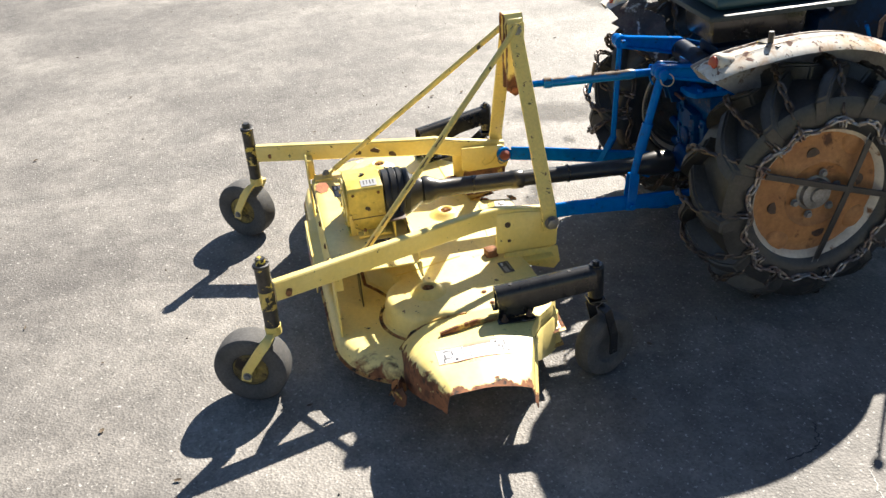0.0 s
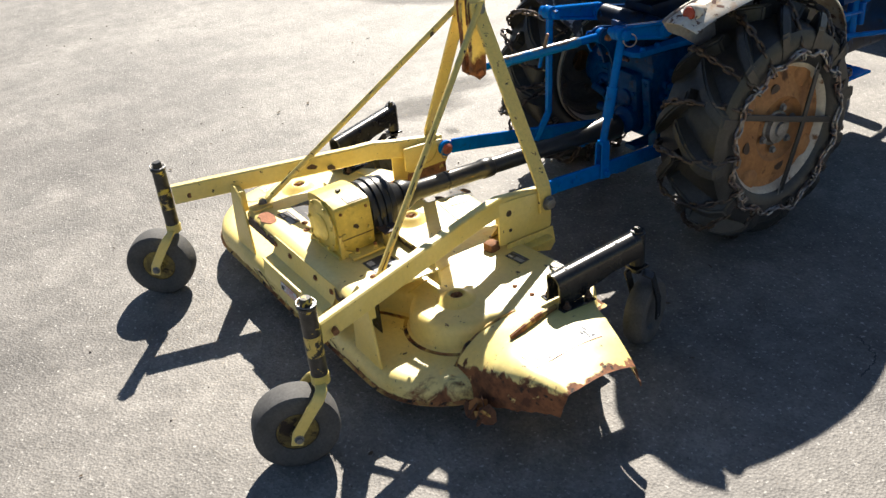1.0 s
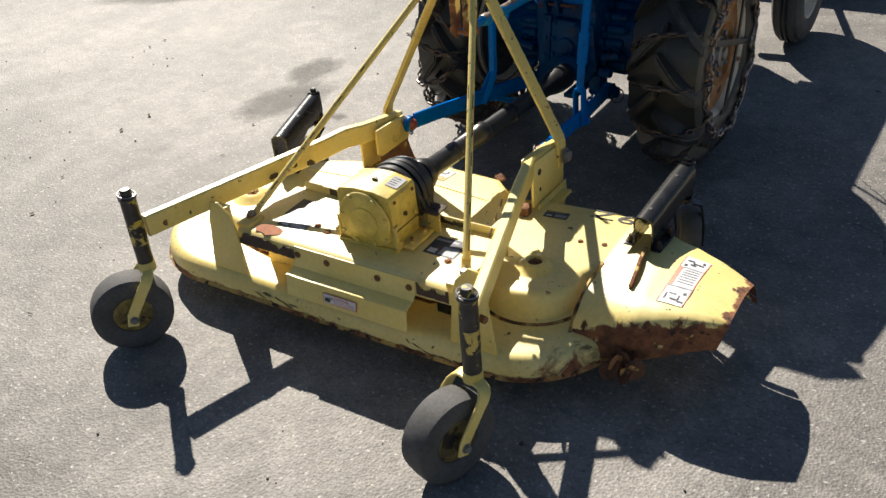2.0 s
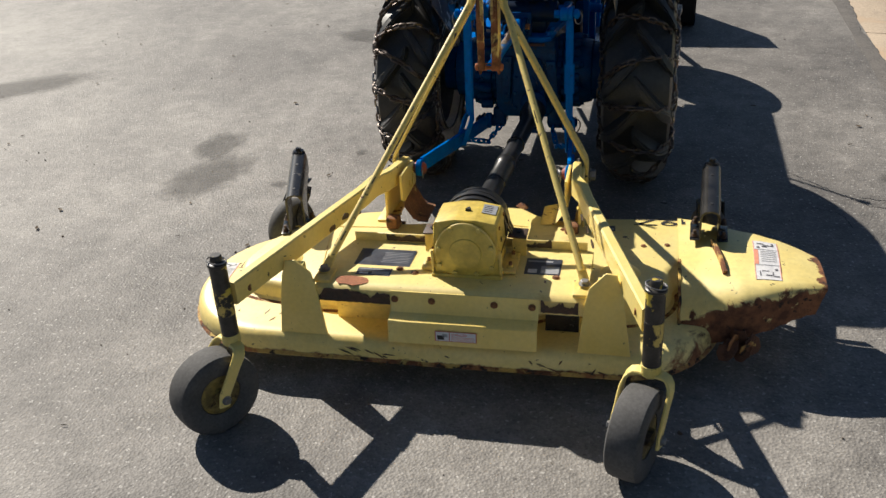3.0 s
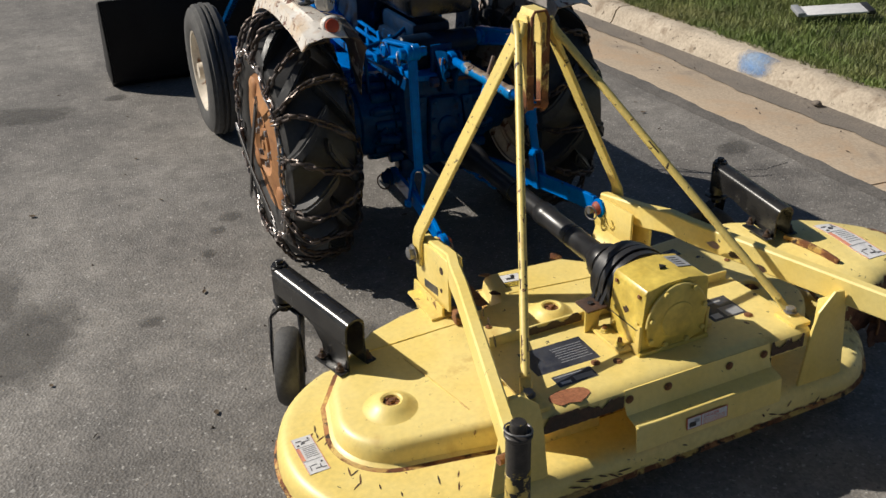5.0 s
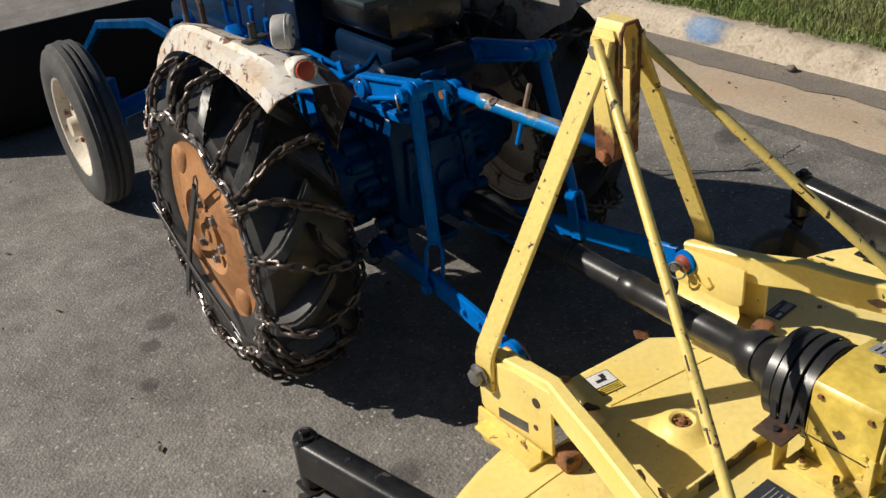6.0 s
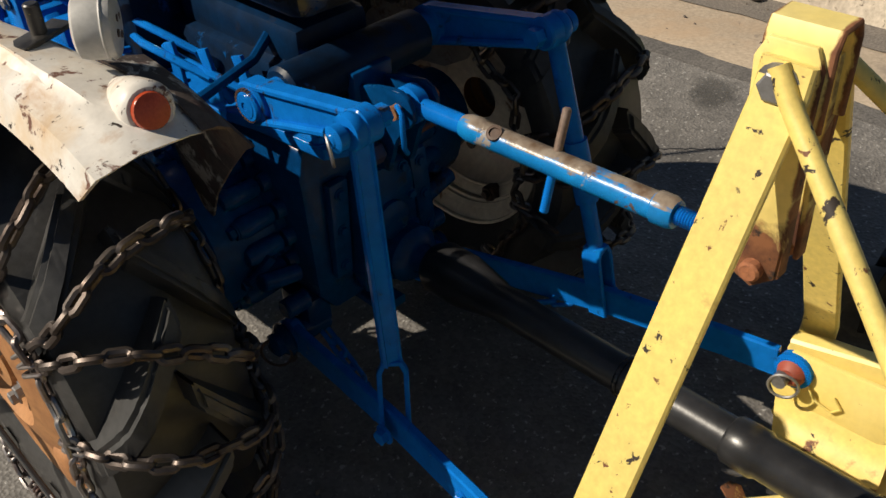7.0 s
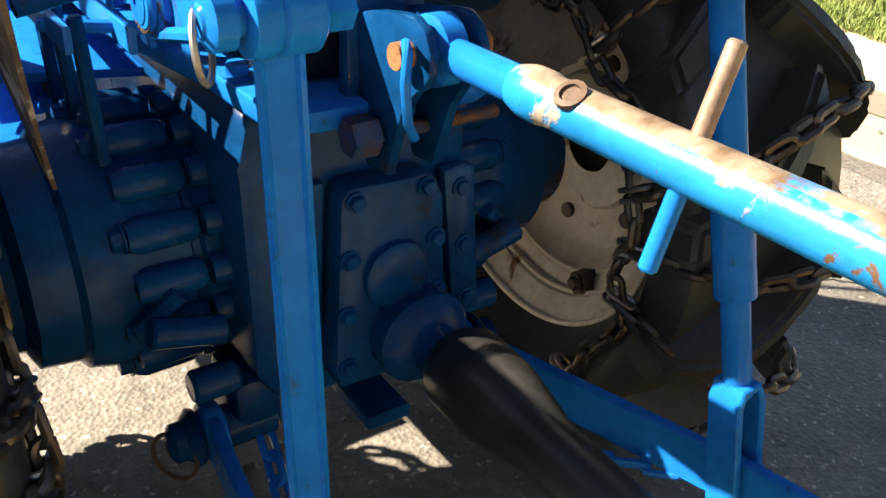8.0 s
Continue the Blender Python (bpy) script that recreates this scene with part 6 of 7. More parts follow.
def fender(root, s):
    """A white sheet fender: curved top, rolled outer edge, flat tail and an inner side panel."""
    xo = lambda v: TX + s * v  # noqa: E731
    inner, outer = (0.395, 0.545) if s > 0 else (0.360, 0.565)
    lip = 0.024 if s > 0 else 0.055
    drop = 0.020
    path = [(0.532, 0.944), (0.555, 0.957), (0.60, 0.977), (0.68, 1.002), (0.77, 1.020), (0.86, 1.030), (0.95, 1.032), (1.04, 1.028), (1.13, 1.012), (1.21, 0.985), (1.29, 0.940),
            (1.36, 0.88), (1.41, 0.81), (1.43, 0.74)] + ([(1.442, 0.67), (1.445, 0.60)] if s > 0 else [])
    fine_path = []
    for k in range(len(path) - 1):
        p0, p1, p2, p3 = [Vector(path[min(max(q, 0), len(path) - 1)]) for q in (k - 1, k, k + 1, k + 2)]
        for t in (0, 0.25, 0.5, 0.75):
            fine_path.append(tuple(0.5 * (2 * p1 + (p2 - p0) * t + (2 * p0 - 5 * p1 + 4 * p2 - p3) * t * t + (3 * p1 - p0 - 3 * p2 + p3) * t ** 3)))
    path = fine_path + [path[-1]]
    path = [(y, z - drop * min(1.0, max(0.0, (y - 0.53) * 5))) for y, z in path]
    bm = B()
    rows = []
    for (y, z) in path:
        n = Vector((0, y - AXLE_Y, z - AXLE_Z)).normalized()
        row = []
        # the inner edge leaves the side panel and runs outwards past the axle
        e = inner + (0.045 + 0.065 * min(1.0, max(0.0, (y - 0.60) / 0.30)) if s < 0 else 0)
        m_ = (e + outer) / 2 + 0.01
        for v, d in ((e, -0.012), (e + 0.02, 0.0), (m_, 0.012), (outer - 0.05, 0.002), (outer - 0.015, -0.010), (outer, -lip), (outer - 0.006, -lip - 0.002), (outer - 0.021, -0.014),
                     (m_, 0.007), (e + 0.02, -0.005)):
            row.append(bm.verts.new(Vector((xo(v), y, z)) + n * d))
        rows.append(row)
    m = len(rows[0])
    for a, b in zip(rows, rows[1:]):
        for k in range(m):
            bm.faces.new((a[k], a[(k + 1) % m], b[(k + 1) % m], b[k]))
    bm.faces.new(rows[0][::-1]), bm.faces.new(rows[-1])
    fen = part("fender", bm, WHITE, root, "white painted steel fender, rusty and scratched")
    bm = B()
    if s > 0:
        o = [(y, z) for y, z in path] + [(1.36, 0.595), (1.05, 0.594), (0.93, 0.606), (0.862, 0.643), (0.80, 0.736), (0.735, 0.80), (0.64, 0.86), (0.57, 0.895)]
        plate(bm, o, 0.004, yz_plane(xo(inner - 0.003)))
    else:
        # the left panel leans inwards towards its lower tip
        o = [(y - 0.012, z - 0.045) for y, z in path[:13:2]] + [(0.76, 0.90), (0.775, 0.78), (0.775, 0.672), (0.757, 0.660), (0.70, 0.735), (0.62, 0.815), (0.55, 0.88)]
        sheets = [[bm.verts.new((xo(inner - 0.003 + t) + 0.058 * (0.93 - z) / 0.3, y, z)) for y, z in o] for t in (0, 0.004)]
        bm.faces.new(sheets[0]), bm.faces.new(sheets[1][::-1])
        for k in range(len(o)):
            bm.faces.new((sheets[0][k], sheets[1][k], sheets[1][(k + 1) % len(o)], sheets[0][(k + 1) % len(o)]))
        # rolled shoulder between the top and the panel
        rolls = []
        for y, z in path[:15]:
            n = Vector((0, y - AXLE_Y, z - AXLE_Z)).normalized()
            e = inner + 0.045 + 0.065 * min(1.0, max(0.0, (y - 0.60) / 0.30))
            o = Vector((0, y, z))
            rolls.append([bm.verts.new(Vector((xo(v), 0, 0)) + o + n * h + Vector((0, g, 0))) for v, h, g in
                          ((e + 0.004, -0.003, 0), (e - 0.020, -0.012, 0), (inner + 0.004, -0.030, -0.004), (inner - 0.004, -0.046, -0.008), (inner, -0.050, -0.008), (inner + 0.008, -0.032, -0.004), (e - 0.016, -0.016, 0), (e + 0.004, -0.007, 0))])
        for a, b in zip(rolls, rolls[1:]):
            for k in range(8):
                bm.faces.new((a[k], a[(k + 1) % 8], b[(k + 1) % 8], b[k]))
        bm.faces.new(rolls[0][::-1]), bm.faces.new(rolls[-1])
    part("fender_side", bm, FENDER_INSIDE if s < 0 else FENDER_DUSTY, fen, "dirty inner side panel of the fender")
    # reflector pod
    c = Vector((xo(0.455 if s < 0 else 0.478), 0.560 if s < 0 else 0.575, 0.978))
    d = Vector((s * 0.12, -0.93, 0.28)).normalized()
    bm = B()
    lathe(bm, [(0.0, 0.0), (0.028, 0.0), (0.032, -0.004), (0.035, -0.012), (0.034, -0.03), (0.032, -0.06), (0.026, -0.095), (0.012, -0.12), (0.0, -0.125)], c - d * 0.002, (d - Vector((0, 0, 0.10))).normalized(), 24, caps=False)
    pod = part("reflector_housing", bm, WHITE, fen)
    bm = B()
    lathe(bm, [(0.0225, -0.02), (0.0235, 0.002), (0.0215, 0.006), (0.013, 0.008), (0.0, 0.0085)], c, d, 24, caps=False)
    part("reflector", bm, LENS_RED, fen, "round amber red reflector")
    # work lamp, on the left fender only; right one keeps its bracket
    b = Vector((xo(0.45 if s > 0 else 0.465), 0.80, 1.022 - drop))
    bm = B()
    cyl(bm, b, b + Vector((0, 0, 0.050)), 0.0105, seg=12, bev=0.002)
    box(bm, b + Vector((0, 0.0, 0.006)), (0.09, 0.035, 0.008), Euler((0, 0, 0.4)).to_matrix(), 0.002)
    part("lamp_bracket", bm, BLACK_WORN, fen, "dark bracket stub")
    if s < 0:
        k = Vector((xo(0.43), 0.690, 1.040))
        dd = Vector((0.80, -0.58, -0.05)).normalized()
        bm = B()
        lathe(bm, [(0.0, -0.030), (0.033, -0.029), (0.039, -0.025), (0.041, -0.016), (0.042, 0.012), (0.040, 0.018), (0.036, 0.020), (0.0, 0.024)], k, dd, 32, caps=False)
        lamp = part("work_lamp", bm, LAMP_GREY, fen, "round chalky grey work lamp with dark spots")
        bm = B()
        torus(bm, k + dd * 0.008, dd, 0.0418, 0.0022, 28, 6)
        part("lamp_ring", bm, LAMP_GREY, fen)
        across = dd.cross(UP).normalized()
        for a, b in ((-0.006, 0.008), (0.008, 0.011), (0.001, -0.012), (0.018, -0.004)):
            bm = B()
            q = k + across * a + UP * b + dd * 0.0215
            lathe(bm, [(0.0052, 0.0), (0.0048, 0.0022), (0.0, 0.0024)], q, dd, 10, caps=False)
            part("lamp_hole", bm, BARE, lamp, "dark screw hole in the lamp face")
    # grab handle at the fender's front inner edge
    bm = B()
    h = Vector((xo(0.39 if s > 0 else 0.48), 1.27 if s > 0 else 1.08, 0.955 if s > 0 else 1.0))
    rod(bm, [h, h + Vector((0, 0.0, 0.055)), h + Vector((0, 0.02, 0.075)), h + Vector((0, 0.11, 0.07)), h + Vector((0, 0.13, 0.05)), h + Vector((0, 0.13, -0.03))], 0.009, 8, Vector((1, 0, 0)))
    part("grab_handle", bm, BARE, fen)


def tractor():
    root = thing("tractor", "small blue farm tractor with white fenders and chained rear tyres", "tractor", (TX, 1.4, 0.0))
    for s in (-1, 1):
        c = rear_wheel(root, s)
        fender(root, s)
        tyre_chain(s, c)
    xo = lambda v: TX + v  # noqa: E731
    # transmission case, axle tubes and rear covers
    bm = B()
    o = [(-0.10, 0.33), (0.10, 0.33), (0.135, 0.38), (0.14, 0.64), (0.125, 0.70), (-0.125, 0.70), (-0.14, 0.64), (-0.135, 0.38)]
    plate(bm, [(xo(u), z) for u, z in o], 0.82, xz_plane(1.165), 0.015)
    case = part("transmission_case", bm, BLUE_DIRTY_SHADED, root, "greasy blue cast transmission case, darkened for the shade between the wheels")
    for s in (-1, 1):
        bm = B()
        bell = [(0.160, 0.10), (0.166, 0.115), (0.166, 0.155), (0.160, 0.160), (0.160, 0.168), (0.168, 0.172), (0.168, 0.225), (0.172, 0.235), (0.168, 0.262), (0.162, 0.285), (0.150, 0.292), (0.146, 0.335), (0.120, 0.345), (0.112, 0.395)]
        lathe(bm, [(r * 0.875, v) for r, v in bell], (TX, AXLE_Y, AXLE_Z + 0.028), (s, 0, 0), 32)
        axle = part("axle_housing", bm, BLUE_DIRTY_SHADED, root, "greasy blue bell-shaped axle housing, darkened for the shade between the wheels")
        # cast bosses round the joint, bolt heads facing outwards and nuts behind them
        for k in range(17):
            a = 2 * math.pi * k / 17 + 0.1
            q = Vector((TX, AXLE_Y + 0.150 * math.cos(a), AXLE_Z + 0.028 + 0.150 * math.sin(a)))
            bm = B()
            lathe(bm, [(0.0, 0.163), (0.016, 0.164), (0.019, 0.170), (0.0205, 0.225), (0.016, 0.238), (0.0, 0.240)], q, (s, 0, 0), 14, caps=False)
            part("cast_boss", bm, BLUE_DIRTY_SHADED, axle)
            bm = B()
            lathe(bm, [(0.0, 0.157), (0.0165, 0.156), (0.018, 0.150), (0.018, 0.118), (0.013, 0.112), (0.0, 0.111)], q, (s, 0, 0), 12, caps=False)
            part("flange_boss", bm, BLUE_DIRTY_SHADED, axle)
            if k % 2:
                bolt(axle, q + Vector((s * 0.240, 0, 0)), (s, 0, 0), 0.012, 0.014, BLUE_DIRTY_SHADED)
        bm = B()
        rod(bm, [(xo(s * 0.20), 0.79, 0.50), (xo(s * 0.24), 0.80, 0.46), (xo(s * 0.25), 0.86, 0.44), (xo(s * 0.33), 0.92, 0.45)], 0.011, 8)
        cyl(bm, (xo(s * 0.16), 0.775, 0.45), (xo(s * 0.24), 0.775, 0.47), 0.017, seg=12, bev=0.003)
        part("brake_rod", bm, BLUE_DIRTY_SHADED, case)
        # pivot block of the lower link
        bm = B()
        cyl(bm, (xo(s * 0.10), 0.80, 0.295), (xo(s * 0.195), 0.80, 0.295), 0.027, seg=16, bev=0.005)
        box(bm, (xo(s * 0.125), 0.82, 0.32), (0.06, 0.09, 0.09), None, 0.014)
        cyl(bm, (xo(s * 0.15), 0.775, 0.385), (xo(s * 0.205), 0.775, 0.385), 0.02, seg=12, bev=0.004)
        pivot = part("link_pivot", bm, BLUE_DIRTY_SHADED, case)
        bm = B()
        lathe(bm, [(0.034, 0.0), (0.036, 0.006), (0.030, 0.012), (0.024, 0.018), (0.024, 0.030), (0.014, 0.036), (0.0, 0.037)], (xo(s * 0.196), 0.80, 0.295), (s, 0, 0), 20, caps=False)
        part("pivot_cap", bm, BLUE_DIRTY_SHADED, pivot)
        bm = B()
        torus(bm, (xo(s * 0.226), 0.796, 0.280), (0.8 * s, -0.6, 0.1), 0.030, 0.003, 24, 6)
        part("lynch_ring", bm, BARE, pivot, "steel ring of a lynch pin")
    bm = B()
    plate(bm, [(xo(u), z) for u, z in ((-0.05, 0.36), (0.085, 0.36), (0.095, 0.39), (0.085, 0.58), (0.07, 0.61), (-0.035, 0.615), (-0.045, 0.60), (-0.055, 0.39))], 0.045, xz_plane(0.738), 0.008)
    cover = part("rear_cover", bm, BLUE_DIRTY_SHADED, root)
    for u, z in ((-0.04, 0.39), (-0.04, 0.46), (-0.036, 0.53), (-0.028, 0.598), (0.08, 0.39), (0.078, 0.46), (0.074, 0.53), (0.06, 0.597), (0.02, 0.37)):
        bolt(cover, (xo(u), 0.7155, z), (0, -1, 0), 0.009, 0.010, BLUE_DIRTY_SHADED)
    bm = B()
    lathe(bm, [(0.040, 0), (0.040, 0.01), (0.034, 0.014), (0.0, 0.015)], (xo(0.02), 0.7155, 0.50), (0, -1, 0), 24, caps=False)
    part("gear_cover", bm, BLUE_DIRTY_SHADED, cover)
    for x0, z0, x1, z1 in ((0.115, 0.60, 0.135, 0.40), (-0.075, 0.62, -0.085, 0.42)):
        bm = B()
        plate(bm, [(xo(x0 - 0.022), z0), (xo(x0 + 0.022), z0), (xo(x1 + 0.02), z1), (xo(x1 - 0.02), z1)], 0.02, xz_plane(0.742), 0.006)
        tab = part("side_tab", bm, BLUE_DIRTY_SHADED, case)
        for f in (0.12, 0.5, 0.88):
            bolt(tab, (xo(x0 + (x1 - x0) * f), 0.7315, z0 + (z1 - z0) * f), (0, -1, 0), 0.009, 0.008, BLUE_DIRTY_SHADED)
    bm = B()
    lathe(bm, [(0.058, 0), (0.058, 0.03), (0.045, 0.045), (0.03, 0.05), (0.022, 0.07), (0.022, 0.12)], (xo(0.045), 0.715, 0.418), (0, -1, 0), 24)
    part("pto_stub", bm, BLUE_DIRTY_SHADED, root)
    # hydraulic lift cover: a flat flange, the housing on it and the rockshaft
    bm = B()
    fl = [(-0.125, 0.695), (-0.135, 0.86), (-0.165, 1.0), (-0.17, 1.25), (0.17, 1.25), (0.165, 1.0), (0.135, 0.86), (0.125, 0.695), (0.09, 0.675), (-0.09, 0.675)]
    plate(bm, [(xo(u), y) for u, y in fl[::-1]], 0.022, xy_plane(0.711), 0.004)
    flange = part("case_flange", bm, BLUE, root, "flat blue machined flange of the case")
    for s in (-1, 1):
        for y in (0.72, 0.80, 0.97, 1.10):
            bolt(flange, (xo(s * (0.113 if y < 0.9 else 0.145)), y, 0.722), (0, 0, 1), 0.0125, 0.015, BLUE)
    bm = B()
    box(bm, (TX, 0.98, 0.77), (0.20, 0.48, 0.10), None, 0.02)
    box(bm, (TX, 0.97, 0.845), (0.16, 0.36, 0.08), None, 0.02)
    cyl(bm, (TX - 0.15, 0.75, 0.815), (TX + 0.15, 0.75, 0.815), 0.044, seg=20, bev=0.006)
    lift = part("lift_cover", bm, BLUE_SHADED, root, "blue hydraulic lift housing, darkened for the seat's shade")
    bm = B()
    cyl(bm, (TX - 0.215, 0.75, 0.818), (TX + 0.215, 0.75, 0.818), 0.026, seg=18, bev=0.003)
    part("rockshaft", bm, BLUE, root)
    # hydraulic pipes and levers beside the housing
    for k, (u, z, y) in enumerate(((-0.16, 0.775, 0.92), (-0.185, 0.79, 0.99), (-0.15, 0.80, 1.08))):
        bm = B()
        rod(bm, [(xo(u + 0.05), y - 0.06, 0.735), (xo(u + 0.02), y - 0.055, z), (xo(u), y, z + 0.02), (xo(u - 0.01), y + 0.10, z + 0.03), (xo(u + 0.03), y + 0.22, z)], 0.0075, 8)
        part("hydraulic_pipe", bm, BLUE, lift)
    for k in range(3):
        bm = B()
        y = 0.87 + 0.07 * k
        plate(bm, [(y - 0.018, 0.722), (y + 0.018, 0.722), (y + 0.014, 0.80), (y + 0.03, 0.83), (y + 0.0, 0.84), (y - 0.014, 0.79)], 0.008, yz_plane(xo(-0.135 - 0.022 * k)), 0.0015)
        part("quadrant_plate", bm, BLUE, lift)
    # linkage of flat bars between the housing and the left fender
    for k, (u, z) in enumerate(((-0.195, 0.752), (-0.255, 0.760))):
        bm = B()
        sweep(bm, [(xo(u), 0.86, z), (xo(u - 0.01), 1.0, z + 0.01), (xo(u - 0.01), 1.35, z + 0.02)], bar_section(0.008, 0.028, 0.002), UP)
        part("linkage_bar", bm, BLUE, lift)
    for k in range(3):
        bm = B()
        y = 0.90 + 0.15 * k
        rod(bm, [(xo(-0.17), y, 0.752 + 0.008 * k), (xo(-0.27), y + 0.02, 0.762 + 0.008 * k)], 0.007, 8)
        part("cross_rod", bm, BLUE, lift)
    bm = B()
    plate(bm, [(xo(-0.135), 1.05), (xo(-0.30), 1.10), (xo(-0.33), 1.30), (xo(-0.33), 1.62), (xo(-0.135), 1.62)], 0.012, xy_plane(0.655), 0.002)
    part("foot_plate", bm, BLUE, root, "blue sheet foot plate beside the case")
    for k in range(3):
        bm = B()
        y = 0.88 + 0.09 * k
        cyl(bm, (xo(-0.235), y, 0.62), (xo(-0.240), y + 0.01, 0.775), 0.008, seg=8, bev=0.002)
        part("stay", bm, BLUE_DIRTY_SHADED, lift)
    bm = B()
    rod(bm, [(xo(-0.30), 0.84, 0.80), (xo(-0.22), 0.85, 0.812), (xo(-0.12), 0.86, 0.83), (xo(-0.05), 0.88, 0.87)], 0.009, 8)
    part("pull_rod", bm, BLUE_DIRTY_SHADED, lift)
    # top link bracket
    bm = B()
    for u in (-0.030, 0.022):
        o = [(0.70, 0.70), (0.705, 0.80), (0.66, 0.812)] + [(0.605 + 0.034 * math.cos(a), 0.788 + 0.034 * math.sin(a)) for a in (1.2, 1.7, 2.3, 2.9, 3.5, 4.1, 4.6)] + [(0.62, 0.73), (0.64, 0.66), (0.68, 0.655)]
        plate(bm, o, 0.010, yz_plane(xo(u)), 0.003)
    box(bm, (xo(-0.004), 0.705, 0.75), (0.085, 0.02, 0.15), None, 0.004)
    bracket = part("top_link_bracket", bm, BLUE_DIRTY_SHADED, root)
    bm = B()
    cyl(bm, (TX - 0.05, 0.605, 0.788), (TX + 0.045, 0.605, 0.788), 0.012, seg=14)
    part("link_pin", bm, RUSTED, bracket, "rusty top link pin")
    bm = B()
    cyl(bm, (TX - 0.055, 0.655, 0.697), (TX + 0.10, 0.655, 0.697), 0.007, seg=12)
    part("bracket_bolt", bm, RUSTY_BLUE, bracket, "rusty through bolt")
    bm = B()
    lathe(bm, [(0.0, 0), (0.019, 0.001), (0.0205, 0.004), (0.0205, 0.028), (0.017, 0.031), (0.0, 0.032)], (TX - 0.070, 0.655, 0.699), (1, 0, 0), 6, caps=False)
    part("bolt_head", bm, RUSTY_BLUE, bracket, "rusty hexagon head with traces of blue")
    bm = B()
    rod(bm, [(xo(-0.042), 0.60, 0.80), (xo(-0.055), 0.575, 0.80), (xo(-0.06), 0.57, 0.775), (xo(-0.05), 0.58, 0.735), (xo(-0.04), 0.585, 0.72)], 0.0045, 8)
    part("spring_clip", bm, BLUE, bracket)
    for s in (-1, 1):
        P = Vector((-0.140 if s < 0 else 0.250, 0.500, 0.868))
        A = Vector((xo(s * 0.192), 0.755, 0.818))
        # lift arm: a tapered web between two flanges, round bosses at both ends
        bm = B()
        along = (P - A).normalized()
        over = along.cross(Vector((1, 0, 0))).normalized()
        over = over if over.z > 0 else -over
        sweep(bm, [A + over * 0.030, A.lerp(P, 0.3) + over * 0.026, A.lerp(P, 0.7) + over * 0.022, P + over * 0.018], bar_section(0.032, 0.013, 0.004), over)
        sweep(bm, [A - over * 0.030, A.lerp(P, 0.3) - over * 0.026, A.lerp(P, 0.7) - over * 0.022, P - over * 0.018], bar_section(0.032, 0.013, 0.004), over)
        lathe(bm, [(0.030, -0.020), (0.037, -0.016), (0.037, 0.012), (0.033, 0.016)], A, (s, 0, 0), 28)
        lathe(bm, [(0.024, -0.016), (0.028, -0.012), (0.028, 0.012), (0.024, 0.016)], P, (s, 0, 0), 24)
        arm = part("lift_arm", bm, BLUE, root, "bright blue cast lift arm")
        bm = B()
        sweep(bm, [A, A.lerp(P, 0.5), P], bar_section(0.012, 0.050, 0.003), over)
        part("arm_web", bm, BLUE, arm)
        bm = B()
        for k in range(26):
            a = 2 * math.pi * k / 26
            box(bm, A + Vector((s * 0.018, 0.026 * math.cos(a), 0.026 * math.sin(a))), (0.008, 0.004, 0.004), Matrix.Rotation(a, 3, "X"))
        part("spline_ring", bm, BARE, arm, "dark toothed ring round the shaft end")
        bm = B()
        lathe(bm, [(0.023, 0), (0.023, 0.007), (0.020, 0.010), (0.007, 0.011), (0.006, 0.006), (0.0, 0.006)], A + Vector((s * 0.014, 0, 0)), (s, 0, 0), 24, caps=False)
        part("arm_cap", bm, BLUE, arm)
        bm = B()
        lathe(bm, [(0.017, 0.0), (0.017, 0.02), (0.014, 0.023)], P + Vector((-s * 0.04, 0.0, 0.0)), (s, 0, 0), 6)
        part("arm_nut", bm, BLUE, arm)
        # pin with ring at the rod's eye
        out = -1 if s < 0 else 1
        E0 = P + Vector((out * 0.012, -0.004, -0.004))
        bm = B()
        cyl(bm, P - Vector((out * 0.035, 0, 0)), P + Vector((out * 0.062, 0, 0)), 0.0125, seg=14, bev=0.003)
        lathe(bm, [(0.020, 0.0), (0.020, 0.014), (0.013, 0.018)], P + Vector((out * 0.042, 0, 0)), (out, 0, 0), 18)
        pin = part("lift_pin", bm, BLUE, arm)
        bm = B()
        torus(bm, P + Vector((out * 0.056, 0.010, -0.018)), (0.85, -0.5, 0.1), 0.024, 0.0025, 22, 6)
        part("lynch_ring", bm, STEEL, arm, "steel ring of a lynch pin")
        # lift rod with a slotted fork
        L = Vector((-0.180, 0.452, 0.345)) if s < 0 else Vector((0.292, 0.385, 0.355))
        F = Vector((-0.150, 0.482, 0.440)) if s < 0 else Vector((0.283, 0.400, 0.470))
        bm = B()
        lathe(bm, [(0.020, -0.011), (0.026, -0.009), (0.028, -0.004), (0.028, 0.004), (0.026, 0.009), (0.020, 0.011)], P + Vector((out * 0.024, 0, 0)), (out, 0, 0), 22)
        top = P + Vector((out * (0.010 if s < 0 else 0.022), 0, -0.018))
        if s < 0:
            w, h, g = 0.0165, 0.011, 0.0035
            forged = [(-w + 0.004, -h), (-w + 0.007, -h + g), (w - 0.007, -h + g), (w - 0.004, -h), (w, -h + 0.004), (w, h - 0.004), (w - 0.004, h), (w - 0.007, h - g), (-w + 0.007, h - g), (-w + 0.004, h), (-w, h - 0.004), (-w, -h + 0.004)]
            sweep(bm, [top, top.lerp(F, 0.08), top.lerp(F, 0.92), F], forged, (0.35, 1, 0.0))
        else:
            rod(bm, [top, top.lerp(F, 0.5)], 0.016, 12)
            rod(bm, [top.lerp(F, 0.46), top.lerp(F, 0.76)], 0.021, 14)
            rod(bm, [top.lerp(F, 0.75), F + (L - F) * 0.12], 0.015, 12)
